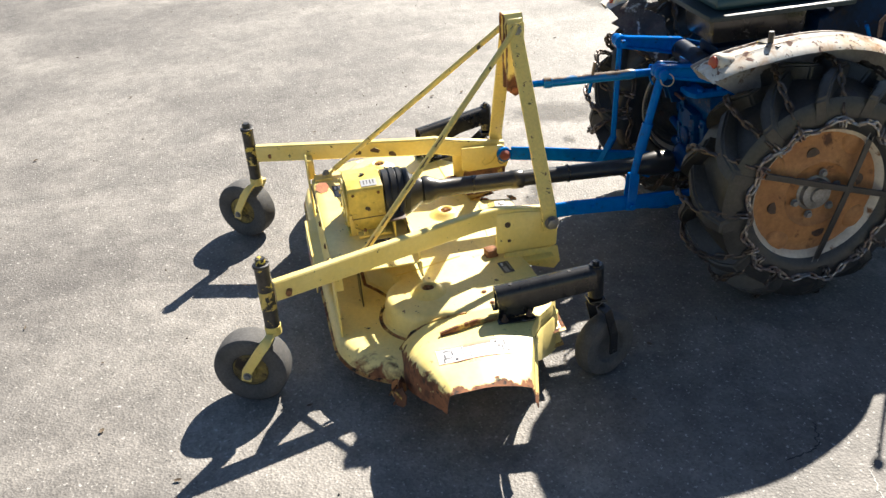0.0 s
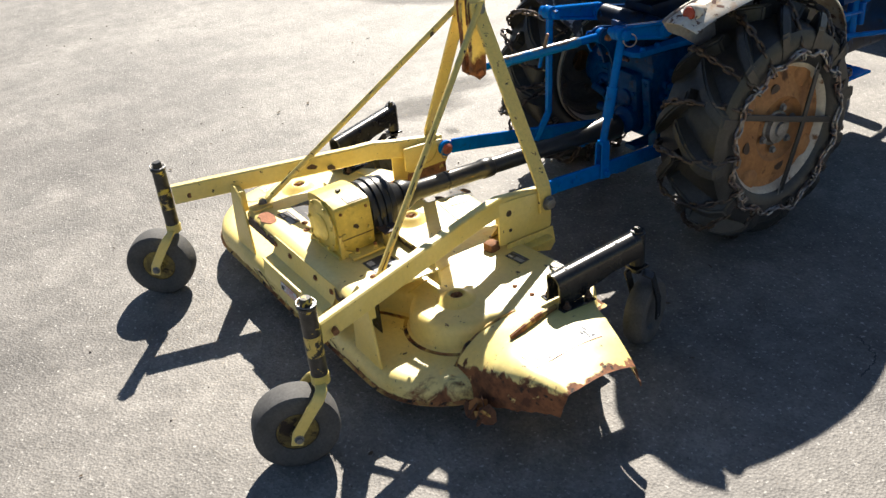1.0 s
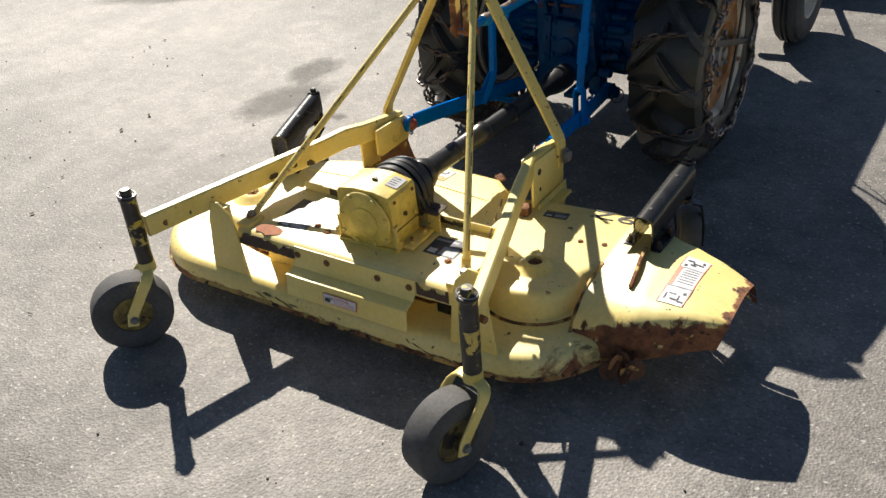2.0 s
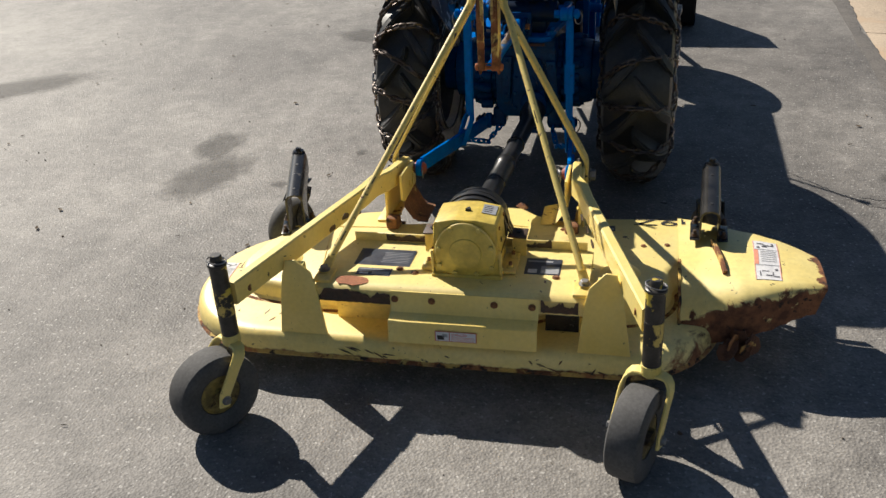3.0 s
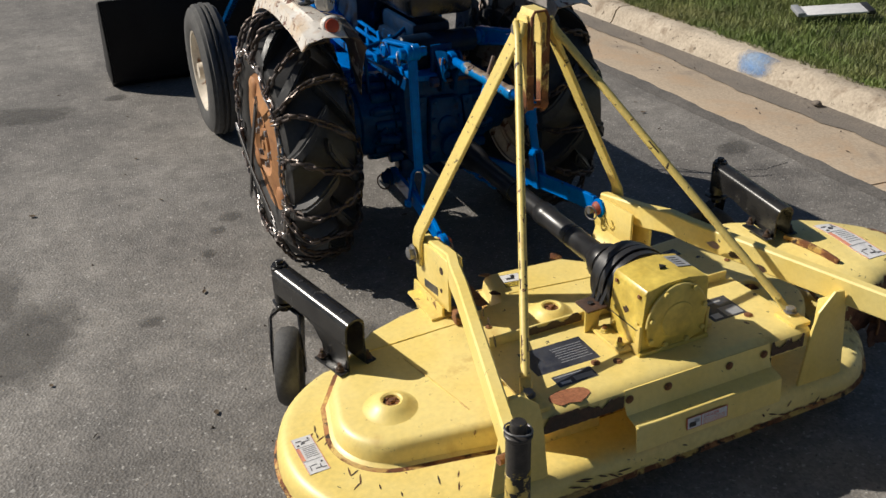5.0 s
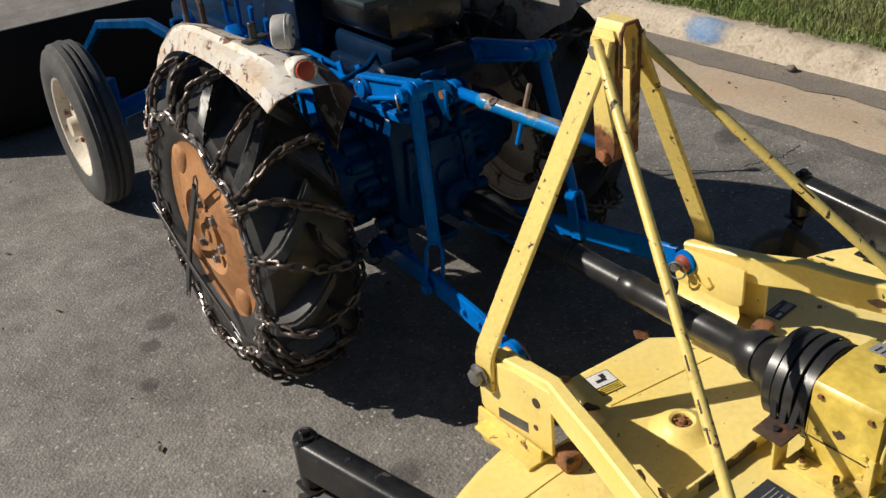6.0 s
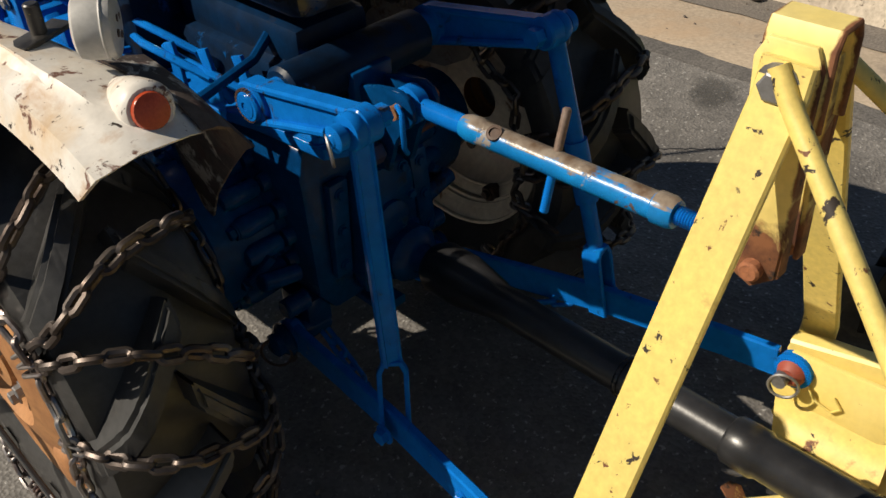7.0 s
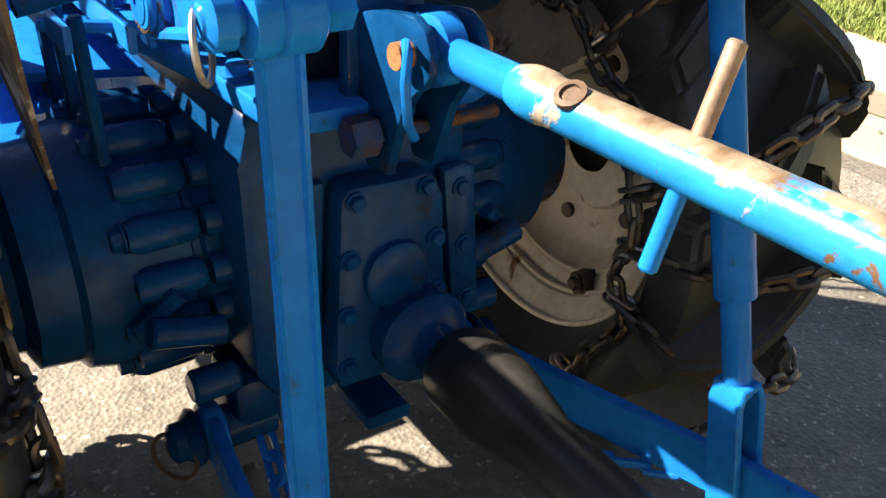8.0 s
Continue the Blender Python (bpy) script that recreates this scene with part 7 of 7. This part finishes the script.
        liftrod = part("lift_rod", bm, BLUE, root, "long blue forged lift rod")
        bm = B()
        d = (L - F).normalized()
        w = Vector((0.75, -0.66, 0)) if s < 0 else Vector((1, 0, 0))
        w = (w - d * w.dot(d)).normalized()
        fw = 0.022 if s < 0 else 0.017
        pts = [L + w * fw + d * 0.03, F + w * fw + d * 0.016, F + w * fw * 0.6, F - w * fw * 0.6, F - w * fw + d * 0.016, L - w * fw + d * 0.03]
        sweep(bm, pts, bar_section(0.009, 0.040 if s > 0 else 0.024, 0.002), d.cross(w))
        part("rod_fork", bm, BLUE, liftrod)
        # lower link: a long flat bar with ball ends
        H = Vector((0.030 + s * 0.292, 0.018, 0.384))
        T = Vector((xo(s * 0.178), 0.80, 0.295))
        K = L - Vector((0, 0, 0.004))
        bm = B()
        sweep(bm, [H + Vector((0, 0.03, 0)), H.lerp(K, 0.35) + Vector((0, 0, 0.006)), K, K.lerp(T, 0.5), T], bar_section(0.016, 0.060, 0.003), UP)
        lathe(bm, [(0.024, -0.013), (0.033, -0.008), (0.033, 0.008), (0.024, 0.013)], H, (1, 0, 0), 22)
        lathe(bm, [(0.024, -0.016), (0.036, -0.010), (0.036, 0.010), (0.024, 0.016)], T, (1, 0, 0), 22)
        link = part("lower_link", bm, BLUE, root, "flat blue lower hitch link")
        bm = B()
        lathe(bm, [(0.014, -0.026), (0.023, -0.017), (0.027, -0.006), (0.027, 0.006), (0.023, 0.017), (0.014, 0.026)], H, (1, 0, 0), 20)
        part("ball", bm, RED_BALL, link, "faded red hitch ball")
        bolt(link, K + Vector((s * 0.024, 0, -0.005)), (s, 0, 0), 0.014, 0.016, BLUE)
        for q, z in ((0.35, 0.01), (0.55, 0.004)):
            p = H.lerp(K, q)
            bolt(link, p + Vector((s * 0.009, 0, z)), (s, 0, 0), 0.009, 0.010, BLUE)
        bolt(link, T + Vector((s * 0.02, 0, 0)), (s, 0, 0), 0.02, 0.02, BLUE_DIRTY_SHADED)
        # check chain from the link to the case
        bm = B()
        chain_into(bm, [K + Vector((-s * 0.01, 0.06, -0.03)), K.lerp(T, 0.5) + Vector((-s * 0.05, 0, -0.06)), Vector((xo(s * 0.12), 0.78, 0.28))], 0.04, out=UP, r=0.005, width=0.028)
        part("check_chain", bm, BLUE, link)
    # top link
    a, b = Vector((0.034, -0.012, 0.806)), Vector((TX - 0.004, 0.605, 0.788))
    d = (b - a).normalized()
    at = lambda y: a + d * ((y - a.y) / d.y)  # noqa: E731
    bm = B()
    lathe(bm, [(0.019, 0), (0.0225, 0.01), (0.0225, 0.03), (0.0195, 0.033), (0.0195, (at(0.45) - at(0.112)).length), (0.0212, (at(0.455) - at(0.112)).length), (0.0212, (at(0.475) - at(0.112)).length),
               (0.018, (at(0.488) - at(0.112)).length)], at(0.112), d, 22)
    tl = part("top_link", bm, BLUE_SCUFFED, root, "scuffed blue top link tube with worn bare steel")
    bm = B()
    rows = []
    for k in range(38):
        rows += [(0.0115, k * 0.004), (0.0135, k * 0.004 + 0.002)]
    lathe(bm, rows, at(-0.025), d, 14)
    part("thread", bm, BLUE, tl)
    bm = B()
    cyl(bm, at(0.48), at(0.58), 0.016, seg=14)
    lathe(bm, [(0.02, -0.018), (0.032, -0.010), (0.032, 0.010), (0.02, 0.018)], at(0.605), (1, 0, 0), 20)
    part("end_eye", bm, BLUE, tl)
    bm = B()
    m = at(0.312)
    u = Vector((0.34, 0.03, 0.94)).normalized()
    cyl(bm, m - u * 0.074, m, 0.0068, seg=10, bev=0.002)
    part("tommy_bar", bm, BLUE, tl, "blue lower half of the turning bar")
    bm = B()
    cyl(bm, m, m + u * 0.080, 0.0066, seg=10, bev=0.002)
    part("tommy_bar", bm, WORN_STEEL, tl, "bare worn upper half of the turning bar")
    # cast eye with a dark rusty hole near the tractor's end
    bm = B()
    q = at(0.420) + Vector((-0.0105, -0.003, 0.0148))
    lathe(bm, [(0.0125, 0.0), (0.0125, 0.0045), (0.008, 0.005), (0.0075, 0.0025), (0.0, 0.0025)], q, (-0.55, -0.1, 0.83), 14, caps=False)
    part("grease_hole", bm, BARE, tl, "dark rusty hole in the tube")
    # drawbar below the shaft
    bm = B()
    sweep(bm, [(TX + 0.03, 0.74, 0.27), (TX + 0.03, 1.1, 0.27)], bar_section(0.06, 0.02, 0.003), UP)
    part("drawbar", bm, BLUE_DIRTY_SHADED, root)
    # upright plates, pump and pipes on the engine's flanks
    for s in (-1, 1):
        for k, (y, z0, z1, w) in enumerate(((1.40, 0.50, 0.80, 0.05), (1.50, 0.46, 0.86, 0.07), (1.63, 0.52, 0.83, 0.05), (1.76, 0.48, 0.78, 0.08), (1.90, 0.50, 0.84, 0.05))):
            bm = B()
            plate(bm, [(y - w / 2, z0), (y + w / 2, z0 + 0.02), (y + w / 2, z1 - 0.02), (y + w * 0.2, z1), (y - w / 2, z1 - 0.03)], 0.03 + 0.012 * (k % 2), yz_plane(xo(s * (0.215 + 0.02 * (k % 3)))), 0.005)
            upright = part("engine_bracket", bm, BLUE, root)
            bolt(upright, (xo(s * (0.24 + 0.02 * (k % 3))), y, z1 - 0.05), (s, 0, 0), 0.011, 0.010, STEEL)
            bm = B()
            cyl(bm, (xo(s * 0.16), y + 0.03, z1 - 0.12), (xo(s * 0.29), y + 0.03, z1 - 0.14), 0.022, seg=14, bev=0.004)
            part("pipe_stub", bm, BLUE, root)
        bm = B()
        rod(bm, [(xo(s * 0.30), 1.36, 0.66), (xo(s * 0.33), 1.60, 0.69), (xo(s * 0.31), 1.86, 0.66)], 0.008, 8)
        cyl(bm, (xo(s * 0.305), 1.86, 0.60), (xo(s * 0.305), 1.86, 0.70), 0.015, seg=12, bev=0.003)
        part("tie_rod", bm, BLUE, root)
    # engine, bonnet, platform, seat, steering wheel, front axle
    bm = B()
    box(bm, (TX, 1.95, 0.58), (0.30, 0.80, 0.42), None, 0.03)
    box(bm, (TX, 1.62, 0.55), (0.36, 0.14, 0.40), None, 0.03)
    engine = part("engine", bm, BLUE_SHADED, root, "blue engine block below the bonnet, darkened for shade")
    for k in range(6):
        bm = B()
        box(bm, (TX - 0.17, 1.72 + 0.1 * k, 0.66), (0.06, 0.05, 0.16), None, 0.012)
        part("engine_rib", bm, BLUE_DIRTY_SHADED, engine)
    bm = B()
    o = [(-0.17, 0.93), (0.17, 0.93), (0.175, 1.05), (0.15, 1.10), (0.0, 1.12), (-0.15, 1.10), (-0.175, 1.05)]
    plate(bm, [(xo(u), z) for u, z in o], 1.05, xz_plane(2.12), 0.012)
    part("bonnet", bm, BLUE, root, "blue sheet-metal bonnet")
    for s in (-1, 1):
        bm = B()
        box(bm, (xo(s * 0.33), 1.55, 0.44), (0.24, 0.44, 0.012), None, 0.003)
        part("footrest", bm, BLUE, root)
        for k in range(4):
            bm = B()
            y = 1.25 + 0.10 * k
            rod(bm, [(xo(s * 0.16), y, 0.78), (xo(s * 0.22), y + 0.02, 0.86), (xo(s * 0.24), y - 0.03, 0.93 + 0.02 * k)], 0.008, 8)
            box(bm, (xo(s * 0.20), y, 0.78), (0.07, 0.05, 0.05), None, 0.008)
            part("control_lever", bm, BLUE, root)
        bm = B()
        rod(bm, [(xo(s * 0.20), 1.36, 0.52), (xo(s * 0.24), 1.75, 0.55), (xo(s * 0.33), 2.2, 0.50)], 0.012, 8)
        part("steering_rod", bm, BLUE, root)
        if s > 0:
            bm = B()
            rod(bm, [(xo(0.27), 1.66, 0.46), (xo(0.30), 1.66, 0.90), (xo(0.33), 1.64, 1.19)], 0.007, 8)
            lathe(bm, [(0.008, 0.0), (0.018, 0.008), (0.020, 0.020), (0.014, 0.034), (0.0, 0.038)], (xo(0.33), 1.64, 1.185), (0.1, -0.05, 1), 16, caps=False)
            part("hand_lever", bm, BLACK, root, "upright lever with a black knob")
        # front wheel
        c = Vector((xo(s * 0.56), 2.48, 0.345))
        bm = B()
        hw = 0.075
        prof = [(0.200, -hw * 0.8), (0.230, -hw), (0.290, -hw * 1.02), (0.324, -hw * 0.8), (0.329, -hw * 0.6), (0.339, -hw * 0.55), (0.340, -hw * 0.25), (0.329, -hw * 0.2), (0.329, -hw * 0.08),
                (0.345, -hw * 0.06), (0.345, hw * 0.06), (0.329, hw * 0.08), (0.329, hw * 0.2), (0.340, hw * 0.25), (0.339, hw * 0.55), (0.329, hw * 0.6), (0.324, hw * 0.8), (0.290, hw * 1.02), (0.230, hw), (0.200, hw * 0.8)]
        lathe(bm, prof, c, (s, 0, 0), 48, caps=False)
        tyre = part("front_tyre", bm, RUBBER_GREY, root, "ribbed front tyre")
        bm = B()
        lathe(bm, [(0.205, -0.06), (0.214, 0.066), (0.2, 0.062), (0.18, 0.02), (0.10, 0.012), (0.06, 0.03), (0.045, 0.035), (0.04, 0.07), (0.0, 0.072)], c, (s, 0, 0), 36, caps=False)
        part("front_rim", bm, RIM_CREAM, tyre, "cream front wheel rim")
        for k in range(5):
            a = 2 * math.pi * k / 5
            bolt(tyre, c + Vector((s * 0.028, 0.075 * math.cos(a), 0.075 * math.sin(a))), (s, 0, 0), 0.011, 0.012, RUSTED)
        bm = B()
        cyl(bm, (xo(s * 0.1), 2.48, 0.40), (xo(s * 0.5), 2.48, 0.345), 0.04, seg=14, bev=0.005)
        cyl(bm, (xo(s * 0.43), 2.48, 0.29), (xo(s * 0.43), 2.48, 0.50), 0.03, seg=14, bev=0.004)
        part("front_axle", bm, BLUE, root)
    bm = B()
    plate(bm, [(xo(u), z) for u, z in ((-0.20, 1.066), (0.20, 1.066), (0.22, 1.085), (0.20, 1.12), (-0.20, 1.12), (-0.22, 1.085))], 0.52, xz_plane(0.97), 0.02)
    seat = part("seat_cushion", bm, SEAT, root, "dark green vinyl seat cushion")
    bm = B()
    box(bm, (TX + 0.02, 0.955, 1.055), (0.48, 0.59, 0.022), None, 0.008)
    part("seat_pan", bm, SEAT_PAN, root, "dark teal steel seat pan")
    bm = B()
    sweep(bm, [(xo(-0.2), 0.76, 1.22), (xo(-0.1), 0.72, 1.23), (xo(0.1), 0.72, 1.23), (xo(0.2), 0.76, 1.22)], bar_section(0.05, 0.2, 0.02), UP)
    part("seat_back", bm, SEAT, root, "dark green vinyl seat back")
    bm = B()
    box(bm, (TX + 0.02, 0.93, 0.98), (0.26, 0.40, 0.13), None, 0.03)
    part("seat_stand", bm, BLACK, root)
    bm = B()
    o = [(1.16, 0.70), (1.62, 0.70), (1.62, 1.10), (1.50, 1.12), (1.36, 1.06), (1.16, 0.98)]
    plate(bm, o, 0.34, yz_plane(TX), 0.02)
    part("steering_cowl", bm, BLUE_SHADED, root, "blue sheet cowl below the steering wheel, darkened for shade")
    bm = B()
    torus(bm, (TX, 1.52, 1.22), (0, -0.45, 1), 0.19, 0.012, 36, 8)
    rod(bm, [(TX, 1.52, 1.215), (TX, 1.66, 0.95)], 0.02, 10)
    for k in range(3):
        a = 2 * math.pi * k / 3
        v = axes((0, -0.45, 1)) @ Vector((0.19 * math.cos(a), 0.19 * math.sin(a), 0))
        rod(bm, [Vector((TX, 1.52, 1.215)), Vector((TX, 1.52, 1.22)) + v], 0.007, 6)
    part("steering_wheel", bm, PLASTIC, root, "black steering wheel")
    return root


def driveline():
    root = thing("driveline_shaft", "glossy black telescoping shaft guard between gearbox and tractor", "drive shaft", (0.055, 0.1, 0.4))
    a, b = Vector((0.072, -0.41, 0.436)), Vector((TX + 0.058, 0.66, 0.410))
    d = (b - a).normalized()
    L = (b - a).length
    bm = B()
    lathe(bm, [(0.055, 0.0), (0.058, 0.02), (0.045, 0.05), (0.036, 0.07), (0.035, 0.36), (0.0385, 0.365), (0.0385, 0.41), (0.035, 0.415)], a, d, 24)
    part("outer_tube", bm, PLASTIC, root)
    bm = B()
    lathe(bm, [(0.032, 0.40), (0.034, 0.88), (0.044, 0.925), (0.052, 0.97), (0.052, 1.035), (0.044, 1.05)], a, d, 24)
    part("inner_tube", bm, PLASTIC, root)
    for h in (0.2, 0.6):
        bm = B()
        lathe(bm, [(0.0362, h), (0.037, h + 0.002), (0.037, h + 0.006), (0.0362, h + 0.008)], a, d, 24)
        part("ring_seam", bm, BLACK, root)


def bucket():
    """The black bucket carried in front of the tractor."""
    root = thing("loader_bucket", "plain black steel loader bucket on the road before the tractor", "bucket", (TX, 3.6, 0.0))
    bm = B()
    prof = [(4.05, 0.0), (3.62, 0.0), (3.52, 0.05), (3.48, 0.2), (3.475, 0.50), (3.48, 0.555), (3.50, 0.555), (3.50, 0.5), (3.50, 0.2), (3.54, 0.06), (3.63, 0.015), (4.05, 0.012)]
    plate(bm, prof, 1.79, yz_plane(TX - 0.096))
    part("shell", bm, BUCKET, root)
    for s in (-1, 1):
        bm = B()
        plate(bm, [(4.0, 0.0), (3.62, 0.0), (3.52, 0.05), (3.48, 0.2), (3.475, 0.50), (3.48, 0.555), (3.7, 0.5)], 0.012, yz_plane(TX - 0.096 + s * 0.902), 0.002)
        part("side_plate", bm, BUCKET, root)
        bm = B()
        sweep(bm, [(TX + s * 0.30, 3.50, 0.30), (TX + s * 0.30, 2.9, 0.62), (TX + s * 0.29, 2.2, 0.75), (TX + s * 0.27, 1.75, 0.72)], bar_section(0.03, 0.04, 0.006), UP)
        part("loader_arm", bm, BLUE_DIRTY_SHADED, root, "dark blue loader arm")


mower()
driveline()
tractor()
bucket()


# ---- lawn edge and small things ----
def grass(n, x0, x1, y0, y1, seed):
    rng = np.random.default_rng(seed)
    x, y = x0 + (x1 - x0) * rng.random(n) ** 1.6, y0 + (y1 - y0) * (0.5 + 0.5 * np.sign(rng.random(n) - 0.5) * rng.random(n) ** 1.3)
    h = rng.uniform(0.03, 0.075, n) * (0.7 + 0.6 * rng.random(n))
    w = rng.uniform(0.0016, 0.0034, n)
    a, lean, la = rng.uniform(0, 2 * np.pi, n), rng.uniform(0.1, 0.9, n), rng.uniform(0, 2 * np.pi, n)
    base = np.stack([x, y, np.full(n, 0.07)], 1)
    side = np.stack([np.cos(a), np.sin(a), np.zeros(n)], 1) * w[:, None]
    bend = np.stack([np.cos(la) * lean, np.sin(la) * lean, np.zeros(n)], 1) * h[:, None]
    up = np.zeros((n, 3))
    up[:, 2] = h
    v = np.stack([base - side, base + side, base + up * 0.6 + bend * 0.35 + side * 0.8, base + up * 0.6 + bend * 0.35 - side * 0.8, base + up + bend], 1).reshape(-1, 3)
    k = np.arange(n)[:, None] * 5
    quads, tris = k + np.array([[0, 1, 2, 3]]), k + np.array([[3, 2, 4]])
    me = bpy.data.meshes.new("grass")
    me.from_pydata(v.tolist(), [], quads.tolist() + tris.tolist())
    me.materials.append(GRASS)
    return me


ob = new("grass", grass(170000, KERB_BACK + 0.0, 16.0, -10.0, 16.0, 3))
tagged(ob, "short mown green grass behind the kerb, some dry blades", "grass", kind="stuff")
ob = new("grass", grass(60000, KERB_BACK - 0.03, 6.0, -1.5, 7.5, 5))
tagged(ob, "short mown green grass behind the kerb, some dry blades", "grass", kind="stuff")

bm = B()
plate(bm, [(-0.23, -0.10), (0.21, -0.10), (0.23, 0.10), (-0.21, 0.10)], 0.012, Matrix.Translation((3.78, 2.42, 0.155)) @ Euler((radians(4), radians(-3), radians(-28))).to_matrix().to_4x4(), 0.003)
tray = solo("flat_panel", bm, LABEL_WHITE, "white flat panel with dark ends lying on the grass", "panel")
for s in (-1, 1):
    bm = B()
    box(bm, Vector((3.78, 2.42, 0.157)) + Euler((0, 0, radians(-28))).to_matrix() @ Vector((s * 0.235, 0, 0.007 * s)), (0.05, 0.2, 0.03), Euler((radians(4), radians(-3), radians(-28))).to_matrix(), 0.006)
    part("end_strip", bm, LABEL_GREY if s < 0 else INK, tray)

bm = B()
bmesh.ops.create_icosphere(bm, subdivisions=3, radius=0.024, matrix=Matrix.Translation((2.585, 1.29, 0.004)) @ Matrix.Diagonal((1.0, 1.25, 0.75, 1)))
for v in bm.verts:
    v.co += (v.co - Vector((2.585, 1.29, 0.004))) * (0.35 * noise.noise(v.co * 60))
solo("stone", bm, STONE, "fist-sized brown stone lying in the gutter", "stone")

# ---- marks on the road and kerb ----
bm = B()
rows = []
for j in range(13):
    y = 1.66 + 0.035 * j
    rows.append([bm.verts.new((KERB_FOOT + u + 0.012 * noise.noise((y * 4, u * 12, v * 9)) - 0.006, y, v + 0.004 + 0.012 * noise.noise((y * 5, u * 14, 7.0))))
                 for u, v in ((0.012, -0.01), (0.03, 0.0), (0.065, 0.07), (0.095, 0.096), (0.13, 0.103))])
for a, b in zip(rows, rows[1:]):
    for k in range(4):
        bm.faces.new((a[k], a[k + 1], b[k + 1], b[k]))
part("paint_mark", bm, BLUE_SPRAY, kerb, "pale blue sprayed marking on the kerb")
for n, (x, y, rx, ry, turn) in enumerate(((-1.56, 0.68, 0.145, 0.24, -12), (-1.68, 1.08, 0.11, 0.16, 0), (-1.47, 3.26, 0.24, 0.13, -20), (-0.97, 3.36, 0.06, 0.05, 0), (-0.70, 1.36, 0.05, 0.04, 0),
                                          (-0.78, 1.25, 0.03, 0.03, 0), (-0.86, 1.05, 0.025, 0.03, 0), (1.76, 0.99, 0.10, 0.06, 20), (-3.6, 1.9, 0.5, 0.16, 35), (-0.62, 0.30, 0.05, 0.08, 60),
                                          (-0.50, 0.22, 0.06, 0.04, 10), (-1.15, 0.62, 0.04, 0.03, 0))):
    me_ring = [(math.cos(2 * math.pi * k / 40), math.sin(2 * math.pi * k / 40), 0) for k in range(40)]
    bm = B()
    bm.faces.new([bm.verts.new(p) for p in me_ring])
    ob = solo("oil_stain", bm, STAIN, "dark soaked oil stain on the asphalt", "stain", kind="structure")
    ob.matrix_basis = Matrix.Translation((x, y, 0.0025 + 0.0004 * n)) @ Matrix.Rotation(radians(turn), 4, "Z") @ Matrix.Diagonal((rx * 1.5, ry * 1.5, 1, 1))


# ---- cracks, twigs and small stones ----
def crack(points, width, seed):
    """A thin wandering crack, laid as a dark ribbon on the asphalt."""
    r = random.Random(seed)
    line = []
    for a, b in zip(points, points[1:]):
        for k in range(14):
            p = Vector(a).lerp(Vector(b), k / 14)
            line.append(p + Vector((r.uniform(-1, 1), r.uniform(-1, 1))) * 0.007)
    line.append(Vector(points[-1]))
    bm = B()
    left, right = [], []
    for k, p in enumerate(line):
        d = (line[min(k + 1, len(line) - 1)] - line[max(k - 1, 0)]).normalized()
        w = width * (0.4 + 0.8 * r.random()) * (0.25 if k in (0, len(line) - 1) else 1)
        left.append(bm.verts.new((p.x - d.y * w, p.y + d.x * w, 0.0016)))
        right.append(bm.verts.new((p.x + d.y * w, p.y - d.x * w, 0.0016)))
    for k in range(len(line) - 1):
        bm.faces.new((left[k], right[k], right[k + 1], left[k + 1]))
    solo("crack", bm, INK, "thin dark crack in the asphalt", "crack", kind="structure")


crack([(1.27, 0.98), (1.43, 0.80), (1.55, 0.67), (1.72, 0.62)], 0.0022, 1)
crack([(1.31, 0.63), (1.42, 0.58), (1.45, 0.45)], 0.003, 2)
crack([(1.52, 0.76), (1.70, 0.70), (1.85, 0.72)], 0.0022, 4)


def scatter(name, n, area, size, mat, label, category, seed, flat):
    r = random.Random(seed)
    bm = B()
    for k in range(n):
        x, y = r.uniform(*area[:2]), r.uniform(*area[2:])
        z = 0.0 if x < ROAD_EDGE else (-0.014 if x < KERB_FOOT else 0.10)
        a, s = r.uniform(0, 6.3), size * r.uniform(0.5, 1.6)
        if flat:
            # a curled dry leaf or a bit of twig
            w = s * r.choice((0.18, 0.45, 0.6))
            rows = [[bm.verts.new((x + math.cos(a) * u * s - math.sin(a) * v * w, y + math.sin(a) * u * s + math.cos(a) * v * w, z + 0.003 + s * 0.3 * abs(u) + s * 0.2 * abs(v)))
                     for v in ((-0.2, 0, 0.2) if abs(u) > 0.9 else (-1, 0, 1))] for u in (-1, -0.3, 0.4, 1)]
            for p, q in zip(rows, rows[1:]):
                for i in range(2):
                    bm.faces.new((p[i], p[i + 1], q[i + 1], q[i]))
        else:
            m = Matrix.Translation((x, y, z + s * 0.3)) @ Euler((r.random() * 3, r.random() * 3, a)).to_matrix().to_4x4() @ Matrix.Diagonal((s, s * r.uniform(0.6, 1), s * r.uniform(0.45, 0.8), 1))
            bmesh.ops.create_icosphere(bm, subdivisions=1, radius=1.0, matrix=m)
    ob = solo(name, bm, mat, label, category, kind="stuff")
    return ob


scatter("leaf_litter", 130, (-6.0, 1.9, -2.5, 5.5), 0.011, LITTER, "scattered dry brown leaf bits and twigs on the asphalt", "leaf litter", 11, True)
scatter("leaf_litter", 26, (2.0, 3.0, 0.3, 5.5), 0.012, LITTER, "dry leaf bits in the gutter along the kerb", "leaf litter", 12, True)
scatter("pebbles", 260, (-5.0, 1.95, -2.2, 5.0), 0.0042, STONE, "loose grit and small pebbles on the asphalt", "pebbles", 13, False)
scatter("pebbles", 80, (1.95, 2.62, 0.0, 6.0), 0.006, STONE, "loose grit and small pebbles in the gutter", "pebbles", 14, False)
